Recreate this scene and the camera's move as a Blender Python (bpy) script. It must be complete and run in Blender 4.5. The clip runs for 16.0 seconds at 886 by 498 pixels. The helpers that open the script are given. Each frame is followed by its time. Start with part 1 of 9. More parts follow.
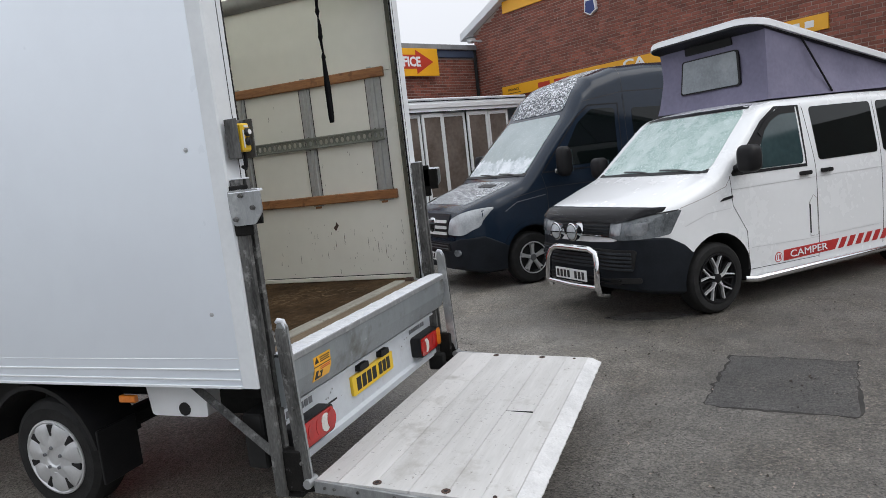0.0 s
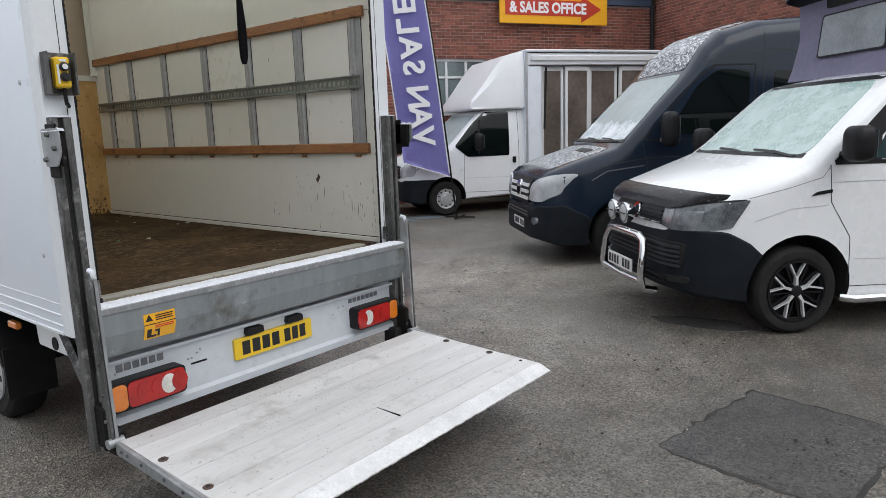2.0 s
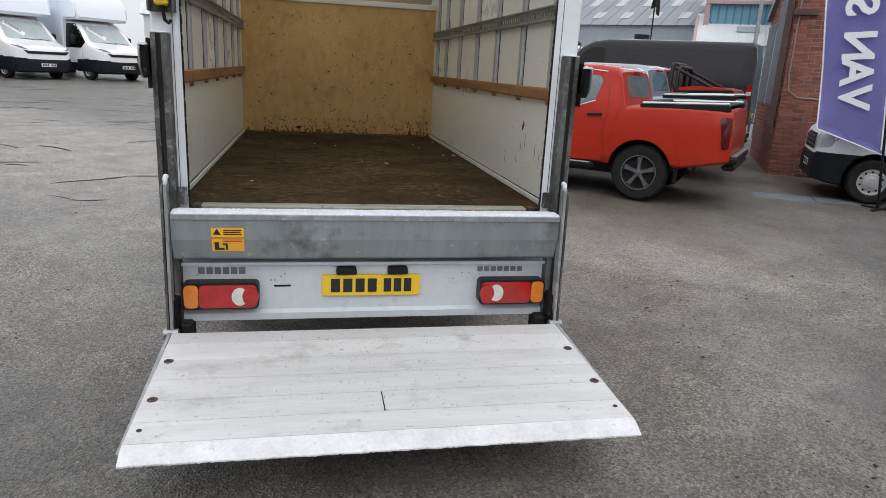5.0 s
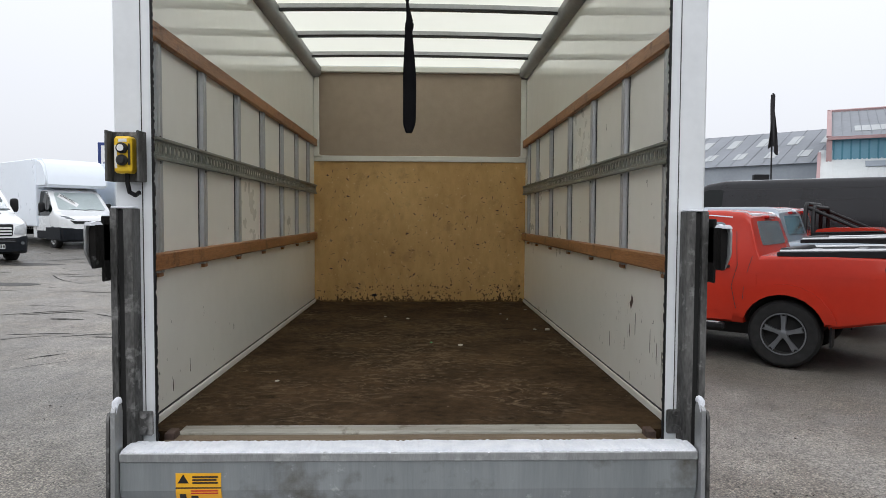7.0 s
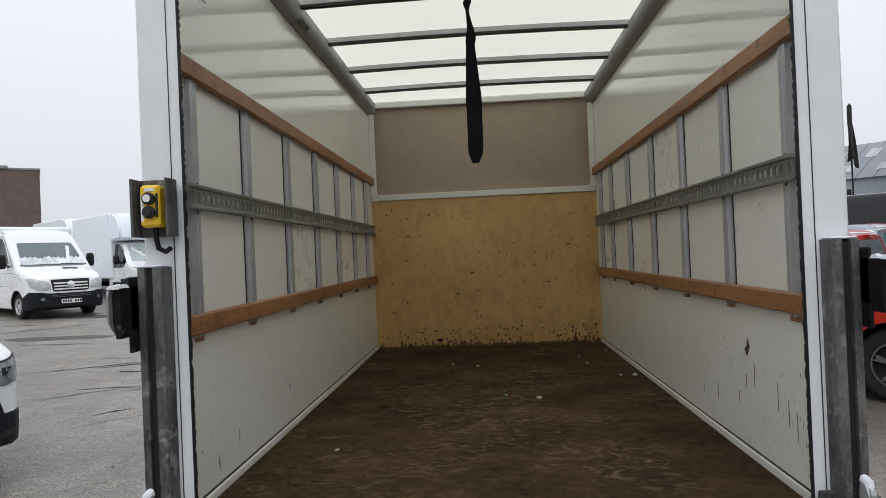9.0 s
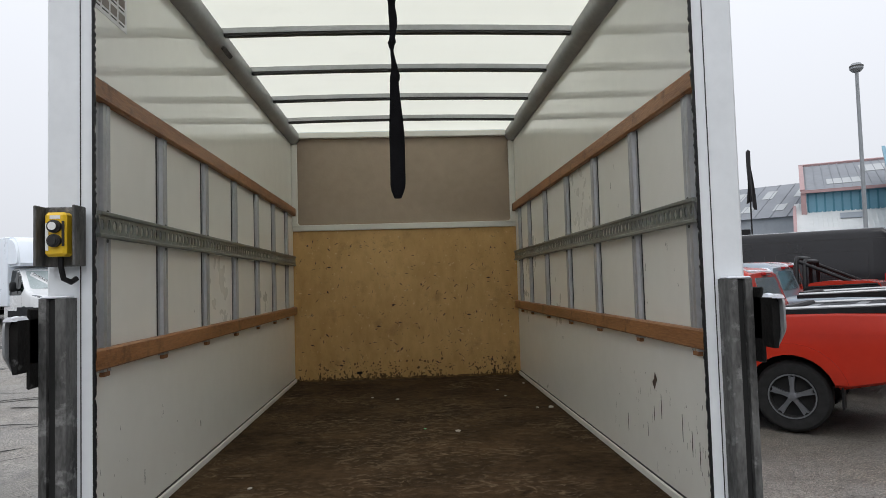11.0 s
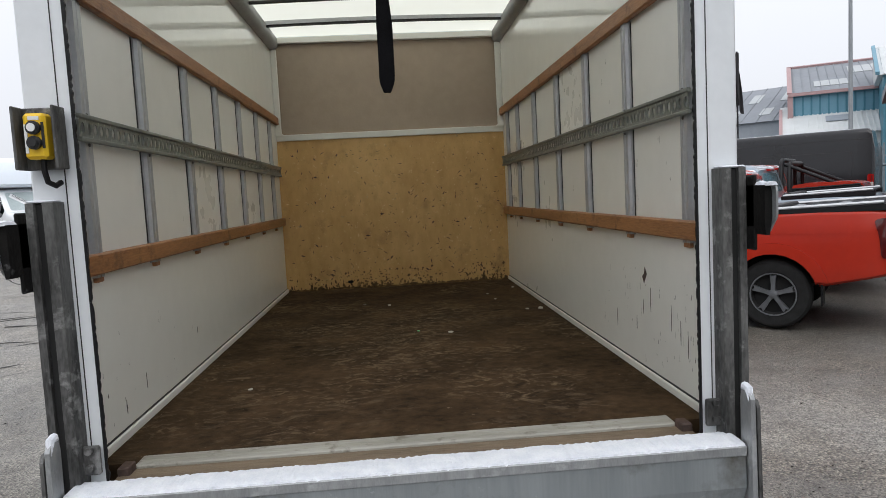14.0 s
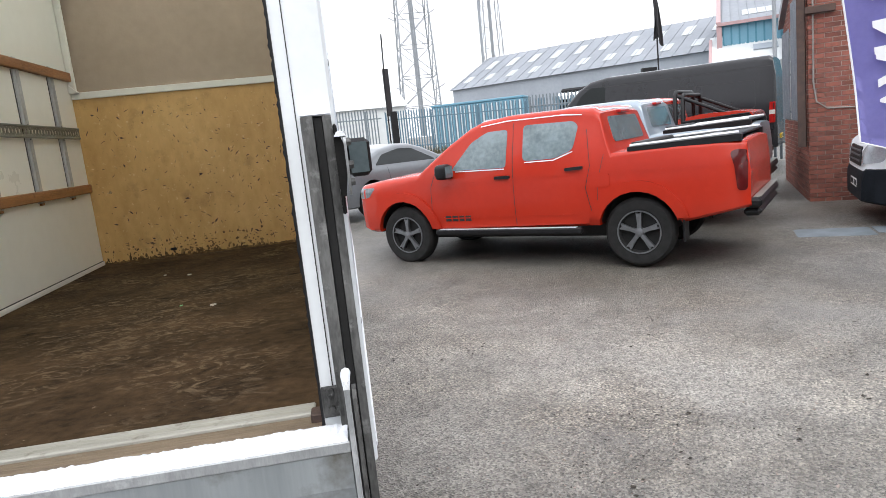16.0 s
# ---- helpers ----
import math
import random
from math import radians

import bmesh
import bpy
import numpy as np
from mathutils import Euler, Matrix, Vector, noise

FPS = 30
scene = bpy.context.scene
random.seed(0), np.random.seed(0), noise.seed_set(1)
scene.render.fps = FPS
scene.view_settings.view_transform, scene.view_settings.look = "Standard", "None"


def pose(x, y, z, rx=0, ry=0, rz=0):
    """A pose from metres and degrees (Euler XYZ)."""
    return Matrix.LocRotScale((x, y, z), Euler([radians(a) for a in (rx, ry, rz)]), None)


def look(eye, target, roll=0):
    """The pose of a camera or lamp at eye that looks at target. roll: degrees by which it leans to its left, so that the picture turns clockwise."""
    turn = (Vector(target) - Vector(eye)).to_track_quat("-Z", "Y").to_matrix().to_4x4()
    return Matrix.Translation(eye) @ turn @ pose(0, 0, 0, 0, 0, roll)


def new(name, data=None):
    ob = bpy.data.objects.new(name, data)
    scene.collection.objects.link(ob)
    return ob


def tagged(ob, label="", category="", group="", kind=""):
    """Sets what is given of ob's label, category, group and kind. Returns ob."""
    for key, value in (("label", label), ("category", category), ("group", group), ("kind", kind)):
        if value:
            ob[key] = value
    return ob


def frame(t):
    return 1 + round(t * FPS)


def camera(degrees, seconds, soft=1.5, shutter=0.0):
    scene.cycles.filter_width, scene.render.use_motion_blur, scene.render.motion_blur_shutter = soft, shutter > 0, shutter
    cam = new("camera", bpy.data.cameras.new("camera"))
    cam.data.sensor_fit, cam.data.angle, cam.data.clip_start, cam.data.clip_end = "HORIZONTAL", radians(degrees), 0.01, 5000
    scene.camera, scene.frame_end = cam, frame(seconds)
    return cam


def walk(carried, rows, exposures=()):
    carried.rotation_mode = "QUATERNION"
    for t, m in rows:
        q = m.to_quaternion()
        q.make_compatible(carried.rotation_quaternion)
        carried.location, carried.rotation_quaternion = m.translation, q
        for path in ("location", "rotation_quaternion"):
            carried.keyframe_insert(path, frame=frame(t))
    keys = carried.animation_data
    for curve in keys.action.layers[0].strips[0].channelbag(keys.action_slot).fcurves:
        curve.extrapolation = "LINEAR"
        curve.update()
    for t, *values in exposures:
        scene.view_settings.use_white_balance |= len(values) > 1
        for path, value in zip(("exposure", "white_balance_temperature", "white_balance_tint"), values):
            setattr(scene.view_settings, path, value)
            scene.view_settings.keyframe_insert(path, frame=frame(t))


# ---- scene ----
cam = camera(67.4, 16.0, 0.6)
PATH = [
    (0, (-3.405, -1.923, 1.71), (-1.564, -1.183, 1.46), -6.4),
    (0.5, (-3.113, -2.256, 1.646), (-1.36, -1.343, 1.338), -3.8),
    (1, (-2.825, -2.544, 1.629), (-1.107, -1.6, 1.234), -4.7),
    (1.5, (-2.466, -2.778, 1.658), (-0.734, -1.846, 1.295), -3.6),
    (2, (-2.174, -3.025, 1.636), (-0.647, -1.781, 1.288), -1.9),
    (2.5, (-1.865, -3.254, 1.643), (-0.547, -1.808, 1.225), -3.2),
    (3, (-1.54, -3.348, 1.649), (-0.242, -1.892, 1.206), -0.6),
    (3.5, (-1.207, -3.478, 1.627), (-0.145, -1.838, 1.203), -1.7),
    (3.7, (-1.054, -3.534, 1.646), (-0.101, -1.842, 1.167), -0.6),
    (5.8, (-0.076, -3.036, 1.654), (0.074, -1.105, 1.153), 0.5),
    (6, (-0.04, -2.917, 1.668), (0.078, -0.959, 1.279), -0.5),
    (6.5, (-0.03, -2.63, 1.714), (0.108, -0.641, 1.558), -0.4),
    (7, (0.038, -2.337, 1.719), (0.095, -0.34, 1.625), 0.3),
    (7.5, (0.044, -2.137, 1.722), (-0.009, -0.139, 1.664), 0.1),
    (8, (-0.035, -1.995, 1.745), (-0.05, 0.005, 1.749), -3.5),
    (8.5, (-0.016, -1.956, 1.748), (-0.213, 0.034, 1.773), -2.4),
    (9, (-0.001, -1.954, 1.751), (-0.127, 0.042, 1.764), -2.4),
    (9.5, (0.008, -1.952, 1.75), (0.074, 0.047, 1.735), -2.5),
    (10, (-0.003, -1.96, 1.754), (0.095, 0.037, 1.791), -1.7),
    (10.2, (-0.002, -1.964, 1.761), (0.095, 0.032, 1.835), -2.0),
    (12.3, (0.01, -1.984, 1.754), (0.147, 0.008, 1.861), -0.9),
    (12.5, (0.004, -1.973, 1.75), (0.141, 0.02, 1.847), -1.2),
    (13, (-0.006, -1.974, 1.76), (0.121, 0.018, 1.881), -1.2),
    (13.5, (-0.01, -1.989, 1.73), (0.08, 0.009, 1.742), -1.1),
    (14, (-0.02, -1.962, 1.71), (0.122, 0.026, 1.547), -3.0),
    (14.5, (0.049, -1.983, 1.689), (0.263, -0.005, 1.484), -4.2),
    (15, (0.358, -1.932, 1.645), (0.476, 0.033, 1.294), -3.4),
    (15.5, (0.687, -1.865, 1.631), (0.848, 0.086, 1.22), -4.9),
    (16, (1.042, -1.746, 1.663), (1.304, 0.209, 1.331), -6.0),
]
walk(cam, [(t, look(eye, target, roll)) for t, eye, target, roll in PATH],
     [(0, 0.20), (1, 0.20), (2, 0.28), (3.7, 0.33), (5.8, 0.27), (7, 0.27), (9, 0.10), (10, 0.16), (13, 0.05), (14, 0.26), (14.5, 0.68), (15, 0.82), (16, 1.03)])


# ---- light: a low foggy overcast over the whole yard ----
world = bpy.data.worlds.new("overcast")
scene.world = world
world.use_nodes = True
wn, wl = world.node_tree.nodes, world.node_tree.links
sky = wn.new("ShaderNodeTexSky")
sky.sky_type, sky.sun_disc = "NISHITA", False
sky.sun_elevation, sky.sun_rotation = radians(38), radians(200)
sky.air_density, sky.dust_density = 1.0, 3.0
grey = wn.new("ShaderNodeHueSaturation")
grey.inputs["Saturation"].default_value = 0.12
cloud = wn.new("ShaderNodeMixRGB")
cloud.inputs["Fac"].default_value = 0.85
cloud.inputs["Color2"].default_value = (8.8, 9.1, 9.8, 1)
wl.new(sky.outputs["Color"], grey.inputs["Color"])
wl.new(grey.outputs["Color"], cloud.inputs["Color1"])
# an overcast is brighter overhead than at the horizon
way, split, rise_up, dome = wn.new("ShaderNodeTexCoord"), wn.new("ShaderNodeSeparateXYZ"), wn.new("ShaderNodeMapRange"), wn.new("ShaderNodeMixRGB")
rise_up.inputs["To Min"].default_value, rise_up.inputs["To Max"].default_value = 0.80, 1.50
dome.blend_type = "MULTIPLY"
dome.inputs["Fac"].default_value = 1
wl.new(way.outputs["Generated"], split.inputs[0])
wl.new(split.outputs["Z"], rise_up.inputs["Value"])
wl.new(cloud.outputs["Color"], dome.inputs["Color1"])
wl.new(rise_up.outputs[0], dome.inputs["Color2"])
wl.new(dome.outputs["Color"], wn["Background"].inputs["Color"])
wn["Background"].inputs["Strength"].default_value = 0.1

sun = new("sun", bpy.data.lights.new("sun", "SUN"))
sun.data.energy, sun.data.angle, sun.data.color = 0.6, radians(40), (1.0, 0.97, 0.93)
sun.matrix_world = look((0, -12, 14), (0, 0, 0))


# ---- materials ----
def mat(name, c1, c2=None, scale=4.0, rough=0.5, rough2=None, metal=0.0, bump=0.0, bscale=60.0, coat=0.0,
        fine=0.35, stretch=(1, 1, 1), rand=0.0, edge=(0.35, 0.65), spec=0.5):
    """A node material with a broad and a fine variation between two colours, gloss variation and fine relief."""
    m = bpy.data.materials.new(name)
    m.use_nodes = True
    n, l = m.node_tree.nodes, m.node_tree.links
    b = n["Principled BSDF"]
    c2 = c2 or tuple(0.86 * v for v in c1)
    tc, mp = n.new("ShaderNodeTexCoord"), n.new("ShaderNodeMapping")
    mp.inputs["Scale"].default_value = stretch
    l.new(tc.outputs["Object"], mp.inputs["Vector"])
    big, small = n.new("ShaderNodeTexNoise"), n.new("ShaderNodeTexNoise")
    big.inputs["Scale"].default_value, small.inputs["Scale"].default_value = scale, scale * 9
    big.inputs["Detail"].default_value, small.inputs["Detail"].default_value = 5, 4
    for t in (big, small):
        l.new(mp.outputs["Vector"], t.inputs["Vector"])
    mix = n.new("ShaderNodeMath")
    mix.operation = "MULTIPLY_ADD"
    l.new(small.outputs["Fac"], mix.inputs[0])
    mix.inputs[1].default_value = fine
    scaled = n.new("ShaderNodeMath")
    scaled.operation = "MULTIPLY"
    scaled.inputs[1].default_value = 1 - fine
    l.new(big.outputs["Fac"], scaled.inputs[0])
    l.new(scaled.outputs[0], mix.inputs[2])
    ramp = n.new("ShaderNodeValToRGB")
    e = ramp.color_ramp.elements
    e[0].position, e[1].position = edge
    e[0].color, e[1].color = (*c2, 1), (*c1, 1)
    l.new(mix.outputs[0], ramp.inputs["Fac"])
    colour = ramp.outputs["Color"]
    if rand:
        info, hsv = n.new("ShaderNodeObjectInfo"), n.new("ShaderNodeHueSaturation")
        geo = n.new("ShaderNodeNewGeometry")
        add = n.new("ShaderNodeMath")
        l.new(info.outputs["Random"], add.inputs[0])
        l.new(geo.outputs["Random Per Island"], add.inputs[1])
        fr = n.new("ShaderNodeMath")
        fr.operation = "FRACT"
        l.new(add.outputs[0], fr.inputs[0])
        rng = n.new("ShaderNodeMapRange")
        rng.inputs["To Min"].default_value, rng.inputs["To Max"].default_value = 1 - rand, 1 + rand
        l.new(fr.outputs[0], rng.inputs["Value"])
        l.new(rng.outputs[0], hsv.inputs["Value"])
        l.new(colour, hsv.inputs["Color"])
        colour = hsv.outputs["Color"]
    l.new(colour, b.inputs["Base Color"])
    b.inputs["Metallic"].default_value = metal
    b.inputs["Coat Weight"].default_value = coat
    b.inputs["Coat Roughness"].default_value = 0.06
    b.inputs["Specular IOR Level"].default_value = spec
    rr = n.new("ShaderNodeMapRange")
    rr.inputs["To Min"].default_value = rough if rough2 is None else rough2
    rr.inputs["To Max"].default_value = rough
    rr.inputs["From Min"].default_value, rr.inputs["From Max"].default_value = edge
    l.new(mix.outputs[0], rr.inputs["Value"])
    l.new(rr.outputs[0], b.inputs["Roughness"])
    if bump:
        bt, bp = n.new("ShaderNodeTexNoise"), n.new("ShaderNodeBump")
        bt.inputs["Scale"].default_value, bt.inputs["Detail"].default_value = bscale, 3
        l.new(mp.outputs["Vector"], bt.inputs["Vector"])
        bp.inputs["Strength"].default_value, bp.inputs["Distance"].default_value = bump, 0.01
        l.new(bt.outputs["Fac"], bp.inputs["Height"])
        l.new(bp.outputs["Normal"], b.inputs["Normal"])
    return m


def spots(m, colour, scale, lo, hi, rough=None):
    """Lays scattered flecks of another colour over a material: snow, scuffs, mud."""
    n, l = m.node_tree.nodes, m.node_tree.links
    b = n["Principled BSDF"]
    old = b.inputs["Base Color"].links[0].from_socket
    tc, t = n.new("ShaderNodeTexCoord"), n.new("ShaderNodeTexNoise")
    t.inputs["Scale"].default_value, t.inputs["Detail"].default_value = scale, 6
    t.inputs["Roughness"].default_value = 0.65
    l.new(tc.outputs["Object"], t.inputs["Vector"])
    r = n.new("ShaderNodeMapRange")
    r.inputs["From Min"].default_value, r.inputs["From Max"].default_value = lo, hi
    l.new(t.outputs["Fac"], r.inputs["Value"])
    mx = n.new("ShaderNodeMixRGB")
    mx.inputs["Color2"].default_value = (*colour, 1)
    l.new(r.outputs[0], mx.inputs["Fac"])
    l.new(old, mx.inputs["Color1"])
    l.new(mx.outputs["Color"], b.inputs["Base Color"])
    if rough is not None:
        rl = b.inputs["Roughness"].links[0].from_socket
        fm = n.new("ShaderNodeMapRange")
        l.new(r.outputs[0], fm.inputs["Value"])
        l.new(rl, fm.inputs["To Min"])
        fm.inputs["To Max"].default_value = rough
        l.new(fm.outputs[0], b.inputs["Roughness"])
    return m


# worn: gain of the pale tone, which stands partly for sky sheen
def asphalt(name, dark, pale, damp, worn=1.0):
    m = mat(name, pale, dark, scale=0.35, rough=0.62, rough2=damp, fine=0.3, bump=0.0)
    n, l = m.node_tree.nodes, m.node_tree.links
    b = n["Principled BSDF"]
    old = b.inputs["Base Color"].links[0].from_socket
    tc = n.new("ShaderNodeTexCoord")
    v = n.new("ShaderNodeTexVoronoi")
    v.inputs["Scale"].default_value = 95
    l.new(tc.outputs["Object"], v.inputs["Vector"])
    r = n.new("ShaderNodeMapRange")
    r.inputs["To Min"].default_value, r.inputs["To Max"].default_value = 0.25, 1.95
    bw = n.new("ShaderNodeRGBToBW")
    l.new(v.outputs["Color"], bw.inputs["Color"])
    l.new(bw.outputs[0], r.inputs["Value"])
    mu = n.new("ShaderNodeMixRGB")
    mu.blend_type = "MULTIPLY"
    mu.inputs["Fac"].default_value = 1
    l.new(old, mu.inputs["Color1"])
    l.new(r.outputs[0], mu.inputs["Color2"])
    # coarse stones that show where the binder has worn away
    v2, wear, wr, st = n.new("ShaderNodeTexVoronoi"), n.new("ShaderNodeTexNoise"), n.new("ShaderNodeMapRange"), n.new("ShaderNodeMixRGB")
    v2.inputs["Scale"].default_value, wear.inputs["Scale"].default_value, wear.inputs["Detail"].default_value = 58, 0.9, 5
    l.new(tc.outputs["Object"], v2.inputs["Vector"]), l.new(tc.outputs["Object"], wear.inputs["Vector"])
    wr.inputs["From Min"].default_value, wr.inputs["From Max"].default_value = 0.42, 0.62
    wr.inputs["To Max"].default_value = 0.70
    l.new(wear.outputs["Fac"], wr.inputs["Value"])
    stone = n.new("ShaderNodeValToRGB")
    se = stone.color_ramp.elements
    se[0].position, se[1].position = 0.25, 0.62
    se[0].color, se[1].color = (1.60, 1.52, 1.38, 1), (0.52, 0.50, 0.48, 1)
    l.new(v2.outputs["Distance"], stone.inputs["Fac"])
    st.blend_type = "MULTIPLY"
    l.new(wr.outputs[0], st.inputs["Fac"]), l.new(mu.outputs["Color"], st.inputs["Color1"]), l.new(stone.outputs["Color"], st.inputs["Color2"])
    # paler away from the camper's end of the yard: gravel, plus painted sky sheen
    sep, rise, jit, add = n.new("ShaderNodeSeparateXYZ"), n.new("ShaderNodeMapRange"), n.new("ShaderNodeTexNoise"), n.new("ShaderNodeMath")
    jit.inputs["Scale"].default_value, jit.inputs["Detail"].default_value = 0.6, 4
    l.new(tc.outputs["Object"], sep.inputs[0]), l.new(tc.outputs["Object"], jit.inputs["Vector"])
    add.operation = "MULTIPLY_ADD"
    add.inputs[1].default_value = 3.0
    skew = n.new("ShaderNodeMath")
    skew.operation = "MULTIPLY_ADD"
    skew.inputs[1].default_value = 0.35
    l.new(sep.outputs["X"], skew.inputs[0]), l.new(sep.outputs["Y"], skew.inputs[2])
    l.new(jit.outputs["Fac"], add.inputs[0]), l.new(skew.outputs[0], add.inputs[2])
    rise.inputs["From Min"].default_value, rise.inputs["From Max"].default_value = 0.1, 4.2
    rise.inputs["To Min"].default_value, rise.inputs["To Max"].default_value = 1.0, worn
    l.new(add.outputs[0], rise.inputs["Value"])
    # darker ground again towards the pickups and the building
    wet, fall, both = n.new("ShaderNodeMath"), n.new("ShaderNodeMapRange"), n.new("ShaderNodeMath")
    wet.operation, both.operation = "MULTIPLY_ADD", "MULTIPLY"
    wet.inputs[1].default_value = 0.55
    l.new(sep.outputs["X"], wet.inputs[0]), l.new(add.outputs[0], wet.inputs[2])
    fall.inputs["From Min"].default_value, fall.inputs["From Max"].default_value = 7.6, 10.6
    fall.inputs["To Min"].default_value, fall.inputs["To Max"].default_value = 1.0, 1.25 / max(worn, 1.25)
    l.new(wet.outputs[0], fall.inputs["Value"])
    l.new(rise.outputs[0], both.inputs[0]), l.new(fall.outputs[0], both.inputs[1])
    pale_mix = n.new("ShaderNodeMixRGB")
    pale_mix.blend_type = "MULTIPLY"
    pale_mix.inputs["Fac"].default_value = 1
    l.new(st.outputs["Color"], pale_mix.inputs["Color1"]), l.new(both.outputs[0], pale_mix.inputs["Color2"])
    # hand-sized blotches: patches of coarser stone, tar and damp
    blot, br, bm_ = n.new("ShaderNodeTexNoise"), n.new("ShaderNodeMapRange"), n.new("ShaderNodeMixRGB")
    blot.inputs["Scale"].default_value, blot.inputs["Detail"].default_value, blot.inputs["Roughness"].default_value = 2.4, 12, 0.80
    l.new(tc.outputs["Object"], blot.inputs["Vector"])
    br.inputs["From Min"].default_value, br.inputs["From Max"].default_value = 0.34, 0.66
    br.inputs["To Min"].default_value, br.inputs["To Max"].default_value = 0.70, 1.30
    l.new(blot.outputs["Fac"], br.inputs["Value"])
    bm_.blend_type = "MULTIPLY"
    bm_.inputs["Fac"].default_value = 1
    l.new(pale_mix.outputs["Color"], bm_.inputs["Color1"]), l.new(br.outputs[0], bm_.inputs["Color2"])
    l.new(bm_.outputs["Color"], b.inputs["Base Color"])
    bp = n.new("ShaderNodeBump")
    bp.inputs["Strength"].default_value, bp.inputs["Distance"].default_value = 0.8, 0.008
    l.new(v.outputs["Distance"], bp.inputs["Height"])
    l.new(bp.outputs["Normal"], b.inputs["Normal"])
    return m


def sheet(name, front, through_share, rough=0.3):
    """A translucent panel that lets daylight through, slightly wavy."""
    m = mat(name, front, tuple(0.94 * v for v in front), rough=rough, scale=1.2, bump=0.10, bscale=5)
    n, l = m.node_tree.nodes, m.node_tree.links
    tr, mx = n.new("ShaderNodeBsdfTranslucent"), n.new("ShaderNodeMixShader")
    tr.inputs["Color"].default_value = (0.945, 0.945, 0.885, 1)
    mx.inputs["Fac"].default_value = through_share
    l.new(n["Principled BSDF"].outputs[0], mx.inputs[1])
    l.new(tr.outputs[0], mx.inputs[2])
    l.new(mx.outputs[0], n["Material Output"].inputs["Surface"])
    return m


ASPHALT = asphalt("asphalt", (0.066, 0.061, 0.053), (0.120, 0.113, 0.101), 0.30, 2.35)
PATCH = asphalt("patch_asphalt", (0.042, 0.041, 0.039), (0.066, 0.064, 0.061), 0.5)
spots(ASPHALT, (0.16, 0.155, 0.148), 0.5, 0.56, 0.85)
GRP = mat("white_body_panel", (0.80, 0.86, 0.925), (0.77, 0.825, 0.89), scale=0.8, rough=0.25, rough2=0.4, coat=0.2)
FRAME_WHITE = mat("white_painted_frame", (0.76, 0.79, 0.81), (0.68, 0.71, 0.73), scale=3, rough=0.32, rough2=0.5, bump=0.04)
LINING = spots(mat("white_lining", (0.84, 0.83, 0.775), (0.79, 0.78, 0.725), scale=1.3, rough=0.27, rough2=0.31),
               (0.34, 0.31, 0.26), 40, 0.76, 0.79)
LINING_UP = sheet("upper_lining", (0.88, 0.875, 0.81), 0.05, 0.04)
ROOF = spots(sheet("translucent_roof", (0.85, 0.85, 0.79), 0.80, 0.35), (0.62, 0.61, 0.55), 2.5, 0.6, 0.75)
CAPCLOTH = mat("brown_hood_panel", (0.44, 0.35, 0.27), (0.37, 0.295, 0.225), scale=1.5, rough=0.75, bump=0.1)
def worn_floor():
    """Dark coated plywood, worn through to the grain in trodden patches with torn flakes across it."""
    m = mat("worn_phenolic_ply_floor", (0.084, 0.053, 0.029), (0.024, 0.016, 0.010), scale=2.6, rough=0.95, rough2=0.85, fine=0.45, stretch=(1.0, 1.15, 1), spec=0.04, edge=(0.34, 0.64))
    n, l = m.node_tree.nodes, m.node_tree.links
    b = n["Principled BSDF"]
    tc, mp = n.new("ShaderNodeTexCoord"), n.new("ShaderNodeMapping")
    mp.inputs["Scale"].default_value = (9, 13, 9)
    l.new(tc.outputs["Object"], mp.inputs["Vector"])
    flake, trod, fr, tr, mul = n.new("ShaderNodeTexNoise"), n.new("ShaderNodeTexNoise"), n.new("ShaderNodeMapRange"), n.new("ShaderNodeMapRange"), n.new("ShaderNodeMath")
    flake.inputs["Scale"].default_value, flake.inputs["Detail"].default_value, flake.inputs["Roughness"].default_value = 1.0, 6, 0.7
    flake.inputs["Distortion"].default_value = 2.2
    trod.inputs["Scale"].default_value, trod.inputs["Detail"].default_value = 1.7, 4
    l.new(mp.outputs["Vector"], flake.inputs["Vector"]), l.new(tc.outputs["Object"], trod.inputs["Vector"])
    fr.inputs["From Min"].default_value, fr.inputs["From Max"].default_value = 0.50, 0.66
    tr.inputs["From Min"].default_value, tr.inputs["From Max"].default_value = 0.40, 0.60
    l.new(flake.outputs["Fac"], fr.inputs["Value"]), l.new(trod.outputs["Fac"], tr.inputs["Value"])
    mul.operation = "MULTIPLY"
    l.new(fr.outputs[0], mul.inputs[0]), l.new(tr.outputs[0], mul.inputs[1])
    mx = n.new("ShaderNodeMixRGB")
    mx.inputs["Color2"].default_value = (0.170, 0.125, 0.080, 1)
    l.new(mul.outputs[0], mx.inputs["Fac"])
    l.new(b.inputs["Base Color"].links[0].from_socket, mx.inputs["Color1"])
    l.new(mx.outputs["Color"], b.inputs["Base Color"])
    bp = n.new("ShaderNodeBump")
    bp.inputs["Strength"].default_value, bp.inputs["Distance"].default_value = 0.7, 0.006
    l.new(flake.outputs["Fac"], bp.inputs["Height"]), l.new(bp.outputs["Normal"], b.inputs["Normal"])
    return m


